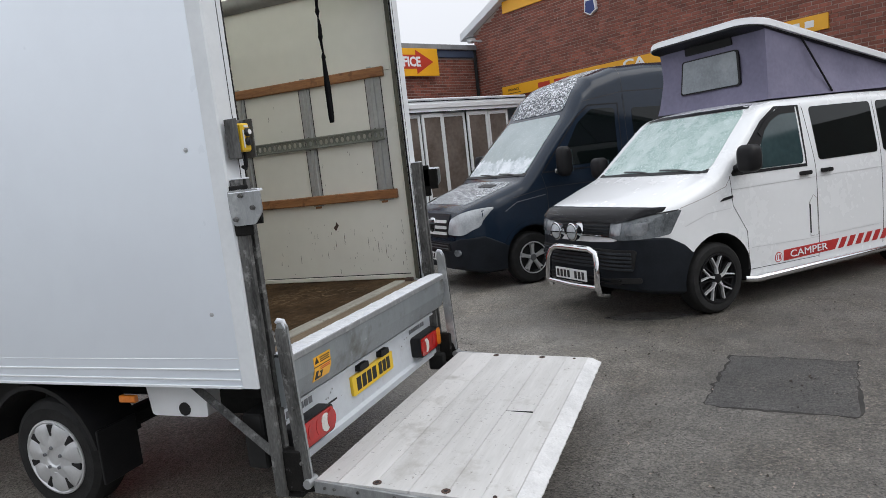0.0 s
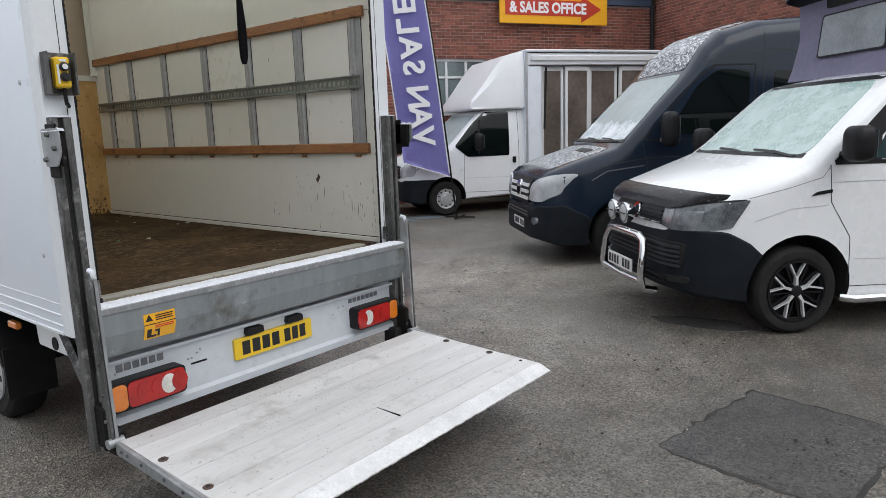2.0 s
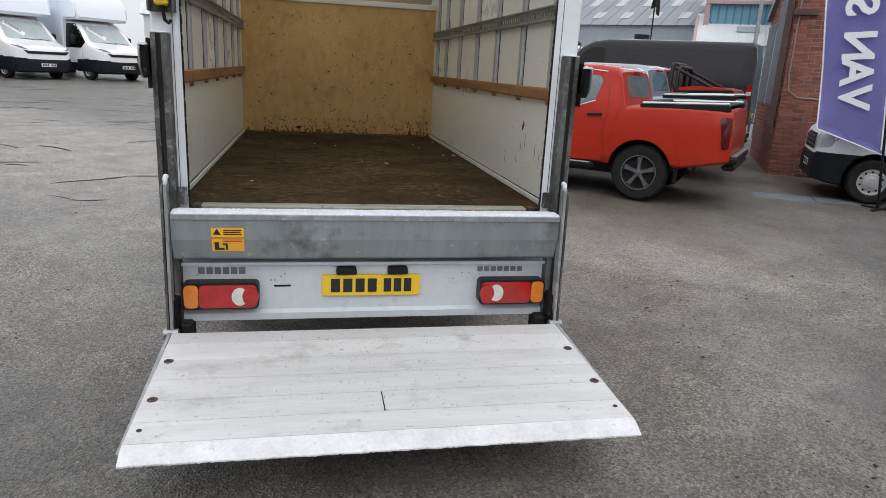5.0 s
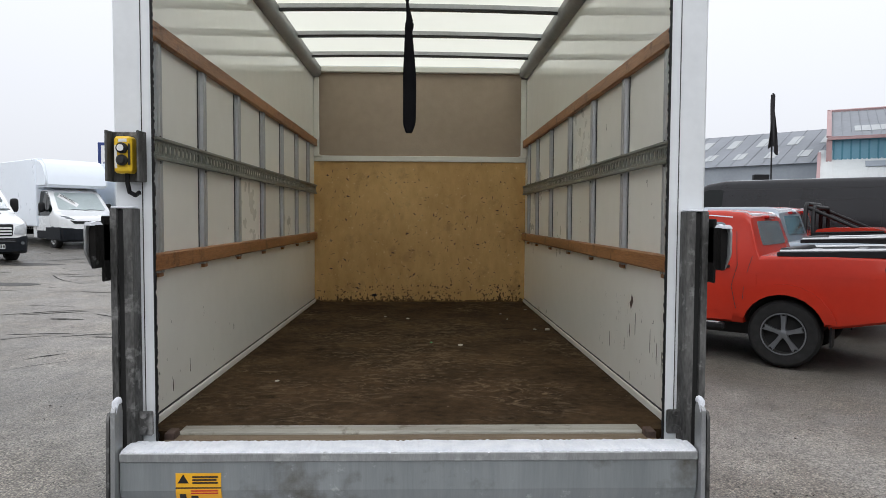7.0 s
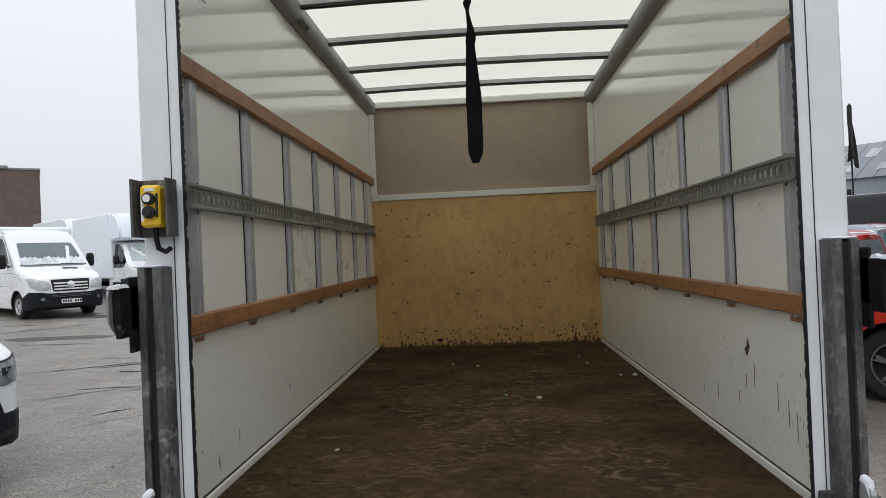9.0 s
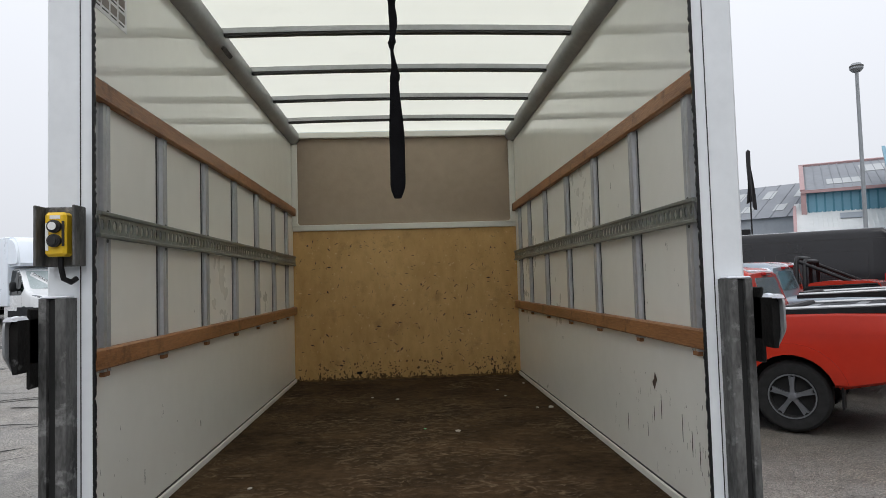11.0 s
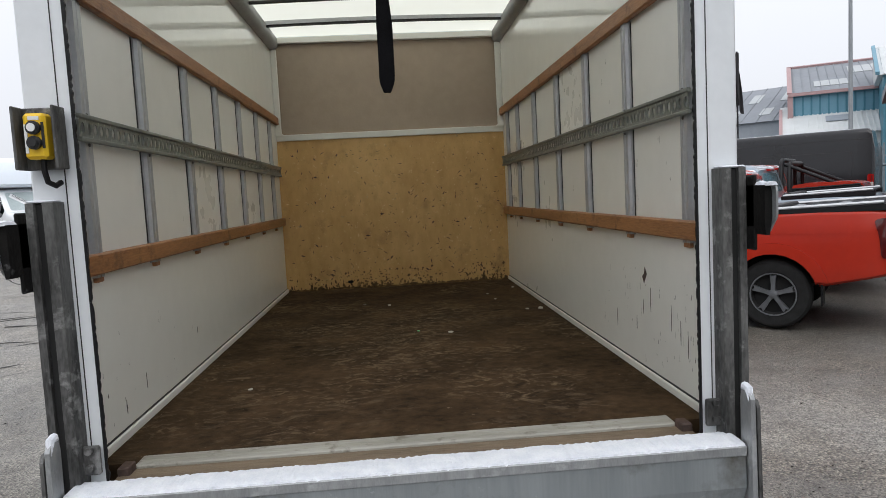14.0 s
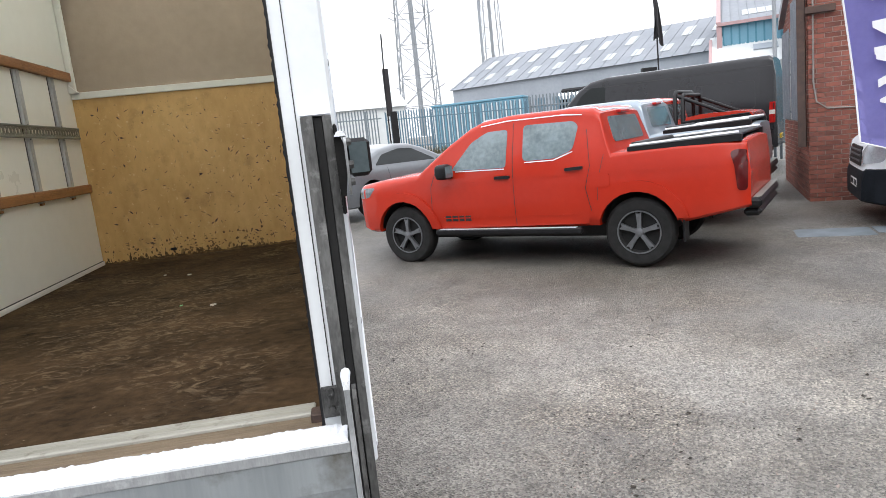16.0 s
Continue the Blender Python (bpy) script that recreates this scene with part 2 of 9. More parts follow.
PLY_FLOOR = spots(spots(worn_floor(), (0.014, 0.010, 0.007), 6, 0.60, 0.74), (0.20, 0.155, 0.11), 38, 0.66, 0.74)
BULKHEAD = spots(spots(spots(spots(mat("varnished_ply_bulkhead", (0.70, 0.445, 0.175), (0.55, 0.325, 0.110), scale=1.8, rough=0.42, bump=0.08, stretch=(1, 1, 0.5), fine=0.5),
                 (0.40, 0.235, 0.085), 4, 0.57, 0.74), (0.085, 0.05, 0.026), 15, 0.665, 0.70), (0.78, 0.58, 0.31), 30, 0.62, 0.70), (0.30, 0.165, 0.06), 55, 0.64, 0.72)
BATTEN = spots(spots(mat("brown_wood_batten", (0.40, 0.185, 0.075), (0.20, 0.085, 0.034), scale=2.5, rough=0.45, bump=0.2, bscale=40, stretch=(8, 0.7, 8), fine=0.5), (0.13, 0.055, 0.022), 9, 0.56, 0.70), (0.46, 0.27, 0.12), 16, 0.66, 0.74)
ALU = mat("dull_aluminium", (0.50, 0.51, 0.52), (0.38, 0.39, 0.40), scale=5, rough=0.42, metal=0.45, bump=0.03)
RAILALU = mat("grey_roof_rail", (0.36, 0.365, 0.36), (0.27, 0.275, 0.27), scale=4, rough=0.5, metal=0.3)
GALV = spots(mat("galvanised_steel", (0.38, 0.395, 0.40), (0.26, 0.27, 0.275), scale=9, rough=0.5, rough2=0.38, metal=0.5, bump=0.1, bscale=25,
             stretch=(3, 3, 0.8)), (0.54, 0.55, 0.56), 9, 0.56, 0.70, 0.7)
BEAM = spots(spots(mat("streaked_galvanised_beam", (0.28, 0.305, 0.315), (0.21, 0.23, 0.24), scale=1.6, rough=0.55, rough2=0.42, metal=0.35, bump=0.06, bscale=40,
             stretch=(6, 1, 0.5)), (0.105, 0.098, 0.082), 4, 0.55, 0.74), (0.40, 0.42, 0.43), 14, 0.62, 0.70, 0.7)
GALV_DARK = spots(mat("grimy_galvanised_post", (0.15, 0.15, 0.146), (0.034, 0.034, 0.033), scale=7, rough=0.6, metal=0.15, spec=0.25, bump=0.2, bscale=40,
                  stretch=(2, 2, 0.6)), (0.252, 0.252, 0.248), 14, 0.56, 0.68)
ZINC = mat("tie_rail_steel", (0.27, 0.285, 0.26), (0.19, 0.20, 0.18), scale=8, rough=0.45, metal=0.5)
RAMP = spots(spots(mat("scuffed_aluminium_plank", (0.64, 0.635, 0.625), (0.53, 0.525, 0.515), scale=2.2, rough=0.6, metal=0.12, bump=0.1, bscale=120,
             stretch=(0.5, 4, 1), rand=0.06), (0.36, 0.345, 0.32), 4, 0.56, 0.78), (0.26, 0.245, 0.22), 34, 0.62, 0.72)
RAMP_TIP = spots(mat("snow_dusted_ramp_edge", (0.72, 0.72, 0.72), (0.54, 0.54, 0.54), scale=9, rough=0.7, bump=0.3), (0.5, 0.5, 0.5), 20, 0.6, 0.7)
SNOW = mat("snow", (0.80, 0.82, 0.86), (0.66, 0.69, 0.75), scale=22, rough=0.75, bump=0.6, bscale=70)
BLACK = mat("black_plastic", (0.012, 0.012, 0.013), (0.007, 0.007, 0.008), scale=10, rough=0.45, bump=0.1, bscale=300, spec=0.25)
CLAD = mat("dark_grey_bumper_plastic", (0.014, 0.017, 0.022), (0.009, 0.011, 0.014), scale=6, rough=0.55, bump=0.12, bscale=350, spec=0.14)
GREYTRIM = mat("grey_plastic_slat", (0.040, 0.045, 0.052), (0.028, 0.032, 0.038), scale=6, rough=0.5, spec=0.2)
RUBBER = mat("tyre_rubber", (0.022, 0.022, 0.022), (0.011, 0.011, 0.011), scale=12, rough=0.72, bump=0.25, bscale=60, spec=0.25)
DARK = mat("underbody_black", (0.012, 0.012, 0.012), (0.006, 0.006, 0.006), rough=0.8)
STRAP = mat("black_webbing", (0.007, 0.007, 0.008), (0.004, 0.004, 0.0045), scale=20, rough=0.85, bump=0.3, bscale=300, spec=0.06)
CHROME = mat("chrome", (0.75, 0.76, 0.77), (0.68, 0.69, 0.70), rough=0.07, metal=1.0)
SILVER = mat("silver_wheel_paint", (0.66, 0.67, 0.68), (0.56, 0.57, 0.58), scale=7, rough=0.34, metal=0.5)
GUNMETAL = mat("grey_alloy", (0.20, 0.208, 0.222), (0.15, 0.157, 0.168), scale=9, rough=0.38, metal=0.6)
POLISHED = mat("machined_alloy", (0.78, 0.79, 0.80), (0.70, 0.71, 0.72), scale=9, rough=0.3, metal=0.45)
GLASS = mat("dark_car_glass", (0.006, 0.009, 0.009), (0.004, 0.006, 0.006), rough=0.03, spec=0.3)
GLASS_PALE = mat("misted_car_glass", (0.13, 0.165, 0.175), (0.085, 0.115, 0.125), scale=2.5, rough=0.08, rough2=0.2, coat=0.4)
FROST = spots(spots(mat("frosted_windscreen", (0.40, 0.52, 0.49), (0.28, 0.41, 0.385), scale=3, rough=0.35, rough2=0.2, bump=0.15, bscale=60), (0.60, 0.70, 0.685), 4, 0.50, 0.74, 0.6), (0.80, 0.85, 0.86), 75, 0.56, 0.64, 0.7)
SNOWGLASS = spots(spots(mat("snowy_windscreen", (0.42, 0.49, 0.51), (0.32, 0.39, 0.41), scale=2, rough=0.3, bump=0.1), (0.76, 0.80, 0.83), 3, 0.42, 0.60, 0.7), (0.84, 0.87, 0.90), 55, 0.50, 0.6, 0.7)
LAMP = mat("clear_headlamp", (0.20, 0.22, 0.235), (0.05, 0.056, 0.06), scale=9, rough=0.1, coat=0.4)
LAMP_WHITE = mat("bright_headlamp", (0.55, 0.58, 0.60), (0.34, 0.36, 0.38), scale=6, rough=0.12, coat=0.6)
RED_LENS = mat("red_lens", (0.46, 0.010, 0.007), (0.28, 0.005, 0.005), scale=14, rough=0.14, coat=0.15)
AMBER = mat("amber_lens", (0.75, 0.22, 0.02), (0.6, 0.16, 0.015), scale=14, rough=0.14, coat=0.5)
CLEAR_LENS = mat("white_lens", (0.72, 0.70, 0.66), (0.5, 0.48, 0.45), scale=25, rough=0.15, coat=0.5)
YELLOW = mat("yellow_plastic", (0.80, 0.52, 0.02), (0.72, 0.45, 0.015), scale=9, rough=0.4)
PLATE_Y = mat("yellow_plate", (0.82, 0.55, 0.02), (0.76, 0.50, 0.02), scale=9, rough=0.3)
PLATE_W = mat("white_plate", (0.78, 0.79, 0.78), (0.7, 0.71, 0.7), scale=9, rough=0.3)
INK = mat("black_ink", (0.014, 0.014, 0.015), (0.010, 0.010, 0.010), rough=0.5)
STICKER = mat("orange_yellow_label", (0.85, 0.44, 0.02), (0.78, 0.39, 0.02), scale=12, rough=0.4)
WHITE = mat("white_vehicle_paint", (0.82, 0.835, 0.845), (0.78, 0.795, 0.805), scale=1.5, rough=0.22, rough2=0.3, coat=0.6)
WHITE_DIRTY = spots(mat("dull_white_paint", (0.83, 0.85, 0.87), (0.77, 0.79, 0.81), scale=1.5, rough=0.3, rough2=0.45, coat=0.3), (0.5, 0.5, 0.5), 3, 0.62, 0.85)
PANELWHITE = spots(spots(mat("grimy_white_paint", (0.62, 0.66, 0.70), (0.54, 0.575, 0.61), scale=2.5, rough=0.35, rough2=0.5, coat=0.15), (0.40, 0.41, 0.41), 5, 0.58, 0.80), (0.24, 0.23, 0.21), 45, 0.66, 0.74)
NAVY = spots(mat("dark_blue_paint", (0.012, 0.022, 0.038), (0.009, 0.016, 0.029), scale=1.5, rough=0.16, coat=0.08, spec=0.3), (0.022, 0.03, 0.04), 5, 0.6, 0.9)
RED = mat("red_vehicle_paint", (0.45, 0.030, 0.013), (0.40, 0.025, 0.011), scale=1.5, rough=0.25, coat=0.12, spec=0.3)
DARK_LENS = mat("dark_red_lens", (0.10, 0.008, 0.008), (0.06, 0.005, 0.005), scale=14, rough=0.12, coat=0.3)
BLACKPAINT = mat("black_vehicle_paint", (0.016, 0.016, 0.019), (0.011, 0.011, 0.013), scale=1.5, rough=0.25, coat=0.15, spec=0.4)
SILVERPAINT = mat("silver_blue_paint", (0.30, 0.35, 0.40), (0.26, 0.31, 0.36), scale=1.5, rough=0.3, metal=0.4, coat=0.6)
GREYPAINT = mat("grey_paint", (0.17, 0.18, 0.19), (0.14, 0.15, 0.16), scale=1.5, rough=0.3, metal=0.3, coat=0.6)
YELLOWPAINT = mat("yellow_vehicle_paint", (0.78, 0.40, 0.02), (0.7, 0.35, 0.02), scale=1.5, rough=0.3, coat=0.5)
CANVAS = mat("lilac_grey_canvas", (0.205, 0.195, 0.28), (0.15, 0.143, 0.212), scale=2.5, rough=0.8, bump=0.35, bscale=9)
CLEARFILM = mat("plastic_canvas_window", (0.27, 0.30, 0.32), (0.18, 0.20, 0.22), scale=4, rough=0.18, bump=0.2, bscale=12)
REDVINYL = mat("red_vinyl", (0.50, 0.030, 0.028), (0.44, 0.025, 0.022), scale=8, rough=0.35)
BRICK = mat("red_brown_brick", (0.275, 0.088, 0.058), (0.145, 0.052, 0.038), scale=2.2, rough=0.85, bump=0.3, bscale=70, rand=0.32, fine=0.5)
MORTAR = mat("mortar", (0.40, 0.33, 0.29), (0.28, 0.225, 0.195), scale=3, rough=0.9, bump=0.3)
SIGN_Y = mat("yellow_sign", (0.80, 0.40, 0.018), (0.74, 0.36, 0.016), scale=1.5, rough=0.4)
SIGN_R = mat("red_sign", (0.48, 0.045, 0.022), (0.42, 0.038, 0.02), scale=2, rough=0.4)
# pale grey-blue base stands for sky reflected in the panes
SKY_TONED_GLASS = mat("sky_toned_side_glass", (0.19, 0.24, 0.255), (0.10, 0.135, 0.145), scale=2.2, rough=0.06, rough2=0.22, coat=0.4, edge=(0.40, 0.60))
PINK = mat("faded_red_trim", (0.42, 0.27, 0.27), (0.36, 0.24, 0.24), scale=2, rough=0.6)
GLASS_TEAL = mat("green_tinted_glass", (0.035, 0.065, 0.07), (0.02, 0.042, 0.046), scale=2, rough=0.06, coat=0.3)
REFLECTOR = mat("lamp_reflector", (0.38, 0.40, 0.42), (0.15, 0.16, 0.17), scale=14, rough=0.2, metal=0.4, coat=0.4)
# grey base stands for reflected sky; only the flecks are sleet
SCREENGREY = spots(mat("sleety_windscreen", (0.42, 0.48, 0.485), (0.33, 0.385, 0.39), scale=2, rough=0.4, spec=0.2), (0.70, 0.75, 0.77), 50, 0.56, 0.68, 0.6)
SIGN_W = mat("white_sign", (0.80, 0.81, 0.82), (0.74, 0.75, 0.76), scale=2, rough=0.45)
SIGN_B = mat("navy_sign", (0.02, 0.045, 0.19), (0.016, 0.036, 0.16), scale=2, rough=0.4)
FLAG = mat("violet_flag_cloth", (0.29, 0.275, 0.58), (0.24, 0.225, 0.52), scale=2, rough=0.7, bump=0.1)
FLAGBLACK = mat("black_flag_cloth", (0.022, 0.02, 0.022), (0.014, 0.012, 0.014), rough=0.8)
UPVC = mat("white_window_frame", (0.76, 0.78, 0.79), (0.7, 0.72, 0.73), scale=3, rough=0.35)
PANE = mat("window_glass", (0.20, 0.25, 0.25), (0.12, 0.16, 0.165), scale=1.2, rough=0.07, coat=0.4)
BROWNGLASS = mat("bronze_pane", (0.175, 0.150, 0.130), (0.095, 0.080, 0.068), scale=1.5, rough=0.08, coat=0.3)
FASCIA = mat("weathered_fascia", (0.26, 0.275, 0.29), (0.18, 0.19, 0.2), scale=3, rough=0.6, stretch=(1, 1, 0.4))
BLUEFASCIA = mat("blue_fascia", (0.05, 0.075, 0.125), (0.035, 0.055, 0.095), scale=3, rough=0.5)
RUST = mat("rusted_iron", (0.10, 0.06, 0.045), (0.05, 0.033, 0.028), scale=9, rough=0.8, bump=0.3)
SECURITY = mat("grey_window_mesh", (0.27, 0.30, 0.33), (0.18, 0.20, 0.225), scale=6, rough=0.5, metal=0.4)
FENCE = mat("galvanised_fence", (0.20, 0.235, 0.26), (0.13, 0.155, 0.175), scale=4, rough=0.55, metal=0.3)
FENCE_BLUE = mat("blue_painted_fence", (0.10, 0.18, 0.235), (0.07, 0.13, 0.175), scale=4, rough=0.55)
ROOFSHEET = mat("grey_roof_sheet", (0.235, 0.25, 0.275), (0.19, 0.205, 0.225), scale=0.35, rough=0.7, rand=0.1)
ROOFPALE = mat("pale_rooflight", (0.42, 0.44, 0.45), (0.36, 0.38, 0.39), scale=0.5, rough=0.5)
WALLGREY = mat("grey_cladding", (0.33, 0.36, 0.40), (0.27, 0.30, 0.335), scale=0.4, rough=0.6)
CLAD_BLUE = mat("blue_cladding", (0.14, 0.30, 0.39), (0.115, 0.26, 0.345), scale=0.5, rough=0.5)
CLAD_TEAL = mat("teal_cladding", (0.055, 0.20, 0.27), (0.045, 0.165, 0.225), scale=0.5, rough=0.5)
CABIN = mat("white_cabin_panel", (0.62, 0.64, 0.64), (0.54, 0.56, 0.56), scale=1, rough=0.5)
MASTSTEEL = mat("mast_steel", (0.30, 0.32, 0.34), (0.24, 0.255, 0.27), scale=2, rough=0.55, metal=0.2)
FARBRICK = mat("brown_far_brick", (0.16, 0.115, 0.10), (0.11, 0.08, 0.07), scale=2, rough=0.9)
LEAF = mat("dry_scrub", (0.11, 0.10, 0.055), (0.06, 0.055, 0.03), scale=4, rough=0.9, rand=0.3)
WORNWOOD = mat("worn_grey_brown_wood", (0.22, 0.165, 0.11), (0.12, 0.088, 0.058), scale=3, rough=0.7, bump=0.3, stretch=(0.6, 6, 6), fine=0.5)
NOSING = spots(mat("pale_worn_nosing", (0.40, 0.39, 0.345), (0.25, 0.24, 0.205), scale=4, rough=0.6, metal=0.1, bump=0.15, stretch=(0.6, 5, 5)), (0.16, 0.145, 0.115), 13, 0.56, 0.70)
CRACK = mat("crack_in_asphalt", (0.040, 0.036, 0.032), (0.015, 0.014, 0.013), scale=6, rough=0.8)
PUDDLE = mat("wet_film", (0.13, 0.125, 0.118), (0.10, 0.096, 0.09), scale=3, rough=0.08, rough2=0.2)
CRUMB = mat("dark_crumb", (0.035, 0.027, 0.018), (0.014, 0.011, 0.008), scale=3, rough=0.85)
GREASE = spots(mat("black_greased_steel", (0.016, 0.015, 0.014), (0.007, 0.007, 0.007), scale=14, rough=0.6, bump=0.3, bscale=50, spec=0.12), (0.10, 0.10, 0.10), 18, 0.62, 0.72)
GRIME = spots(mat("ground_in_grime", (0.20, 0.115, 0.045), (0.075, 0.045, 0.022), scale=9, rough=0.8, bump=0.2), (0.36, 0.22, 0.085), 26, 0.50, 0.66)
TRACK = spots(mat("olive_shutter_guide", (0.15, 0.155, 0.125), (0.09, 0.095, 0.078), scale=5, rough=0.6, metal=0.2, bump=0.1, stretch=(1, 1, 0.3)), (0.03, 0.03, 0.026), 12, 0.55, 0.68)
SCUFF = mat("dark_scuff", (0.13, 0.115, 0.10), (0.06, 0.05, 0.045), scale=30, rough=0.8)
RUB = mat("rub_mark", (0.52, 0.45, 0.36), (0.40, 0.34, 0.27), scale=20, rough=0.6)
PAPER = mat("white_litter", (0.52, 0.50, 0.45), (0.34, 0.32, 0.28), scale=20, rough=0.8)
GREENBIT = mat("green_plastic", (0.02, 0.35, 0.09), (0.015, 0.28, 0.07), scale=20, rough=0.4)
CABLE = mat("grey_cable", (0.30, 0.27, 0.25), (0.22, 0.2, 0.18), scale=9, rough=0.6)


# ---- mesh helpers ----
def part(name, bm, material, parent=None, label="", sharp=32, kind="", group="", category=""):
    """Links a bmesh as one mesh object under a thing or under a part."""
    me = bpy.data.meshes.new(name)
    bmesh.ops.recalc_face_normals(bm, faces=bm.faces)
    for f in bm.faces:
        f.smooth = sharp > 0
    if sharp:
        lim = radians(sharp)
        for e in bm.edges:
            if len(e.link_faces) == 2 and e.calc_face_angle(0) > lim:
                e.smooth = False
    bm.to_mesh(me)
    bm.free()
    for m in material if isinstance(material, (list, tuple)) else (material,):
        me.materials.append(m)
    ob = new(name, me)
    ob.parent = parent
    return tagged(ob, label, category, group, kind)


def thing(name, m, label, category, group=""):
    ob = new(name)
    ob.empty_display_size = 0.2
    ob.matrix_basis = m
    return tagged(ob, label, category, group)


def box(bm, lo, hi, b=0.0, m=None):
    """A box, chamfered by b."""
    pts = []
    if b:
        for i in range(8):
            c = [(lo, hi)[i >> k & 1][k] for k in range(3)]
            s = [1 - 2 * (i >> k & 1) for k in range(3)]
            for k in range(3):
                pts.append([c[j] + (0 if j == k else s[j] * b) for j in range(3)])
        vs = [bm.verts.new(p) for p in pts]
        bmesh.ops.convex_hull(bm, input=vs)
    else:
        vs = [bm.verts.new([(lo, hi)[i >> k & 1][k] for k in range(3)]) for i in range(8)]
        for q in ((0, 2, 3, 1), (4, 5, 7, 6), (0, 1, 5, 4), (2, 6, 7, 3), (0, 4, 6, 2), (1, 3, 7, 5)):
            bm.faces.new([vs[i] for i in q])
    if m is not None:
        for v in vs:
            v.co = m @ v.co
    return vs


def B(lo, hi, b=0.0, m=None):
    bm = bmesh.new()
    box(bm, lo, hi, b, m)
    return bm


def prism(bm, pts, axis, a, b):
    """Extrudes a polygon of two coordinates along an axis from a to b."""
    k = "xyz".index(axis)
    put = lambda p, d: (d, p[0], p[1]) if k == 0 else (p[0], d, p[1]) if k == 1 else (p[0], p[1], d)
    v0, v1 = [bm.verts.new(put(p, a)) for p in pts], [bm.verts.new(put(p, b)) for p in pts]
    n = len(pts)
    bm.faces.new(v0), bm.faces.new(v1[::-1])
    for i in range(n):
        bm.faces.new((v0[i], v0[(i + 1) % n], v1[(i + 1) % n], v1[i]))
    return v0 + v1


def tube(bm, pts, r, n=8, closed=False):
    """Sweeps a circle along points; r is one radius or one for each point."""
    pts = [Vector(p) for p in pts]
    rings, up = [], None
    for i, p in enumerate(pts):
        a = pts[i - 1] if i or closed else pts[0]
        b = pts[(i + 1) % len(pts)] if i + 1 < len(pts) or closed else pts[-1]
        d = (b - a).normalized()
        if up is None:
            up = Vector((0, 0, 1)) if abs(d.z) < 0.9 else Vector((1, 0, 0))
        s = d.cross(up).normalized()
        up = s.cross(d).normalized()
        rr = r[i] if isinstance(r, (list, tuple)) else r
        rings.append([bm.verts.new(p + rr * (math.cos(t) * s + math.sin(t) * up)) for t in (2 * math.pi * k / n for k in range(n))])
    m = len(rings)
    for i in range(m if closed else m - 1):
        a, b = rings[i], rings[(i + 1) % m]
        for k in range(n):
            bm.faces.new((a[k], a[(k + 1) % n], b[(k + 1) % n], b[k]))
    if not closed:
        bm.faces.new(rings[0]), bm.faces.new(rings[-1][::-1])


def lathe(bm, prof, n=28, axis="y", at=(0, 0, 0), caps=True):
    """Turns (radius, along) points round an axis."""
    rings = []
    for r, a in prof:
        ring = []
        for k in range(n):
            c, s = r * math.cos(2 * math.pi * k / n), r * math.sin(2 * math.pi * k / n)
            p = (c, a, s) if axis == "y" else (a, c, s) if axis == "x" else (c, s, a)
            ring.append(bm.verts.new(Vector(p) + Vector(at)))
        rings.append(ring)
    for a, b in zip(rings, rings[1:]):
        for k in range(n):
            bm.faces.new((a[k], a[(k + 1) % n], b[(k + 1) % n], b[k]))
    for ring in (rings[0], rings[-1]) if caps else ():
        if prof[rings.index(ring)][0] > 1e-4:
            bm.faces.new(ring)
    return [v for r in rings for v in r]


def rounded(pts, r, n=4):
    out = []
    for i, p in enumerate(pts):
        p, a, b = Vector(p), Vector(pts[i - 1]), Vector(pts[(i + 1) % len(pts)])
        d1, d2 = (a - p), (b - p)
        k = min(r, d1.length * 0.45, d2.length * 0.45)
        s, e = p + d1.normalized() * k, p + d2.normalized() * k
        for j in range(n + 1):
            t = j / n
            q = (1 - t) ** 2 * s + 2 * t * (1 - t) * p + t * t * e
            out.append((q.x, q.y))
    return out


def lettering(text, size, material, m, name="lettering", parent=None, deep=0.004, width=None, label="", bold=0.0):
    """Words in the built-in font, laid in the local xy plane of the pose m and centred on it."""
    c = bpy.data.curves.new(name, "FONT")
    c.body, c.size, c.extrude, c.align_x, c.align_y = text, size, deep / 2, "CENTER", "CENTER"
    c.resolution_u, c.offset = 3, bold * size
    o = bpy.data.objects.new(name, c)
    scene.collection.objects.link(o)
    dg = bpy.context.evaluated_depsgraph_get()
    me = bpy.data.meshes.new_from_object(o.evaluated_get(dg))
    bpy.data.objects.remove(o)
    bpy.data.curves.remove(c)
    co = [v.co.copy() for v in me.vertices]
    if width and co:
        k = width / max(1e-6, max(p.x for p in co) - min(p.x for p in co))
        for v in me.vertices:
            v.co.x *= k
    me.transform(m)
    me.materials.clear()
    me.materials.append(material)
    ob = new(name, me)
    ob.parent = parent
    return tagged(ob, label)


# ---- ground: one sheet, level round the van and rising gently towards the far side of the yard ----
def ground_z(x, y):
    d = -0.45 * x + 0.9 * y
    return min(max(0.0, 0.012 * (d - 2.0)) + max(0.0, 0.018 * (d - 6.0)), 2.0)


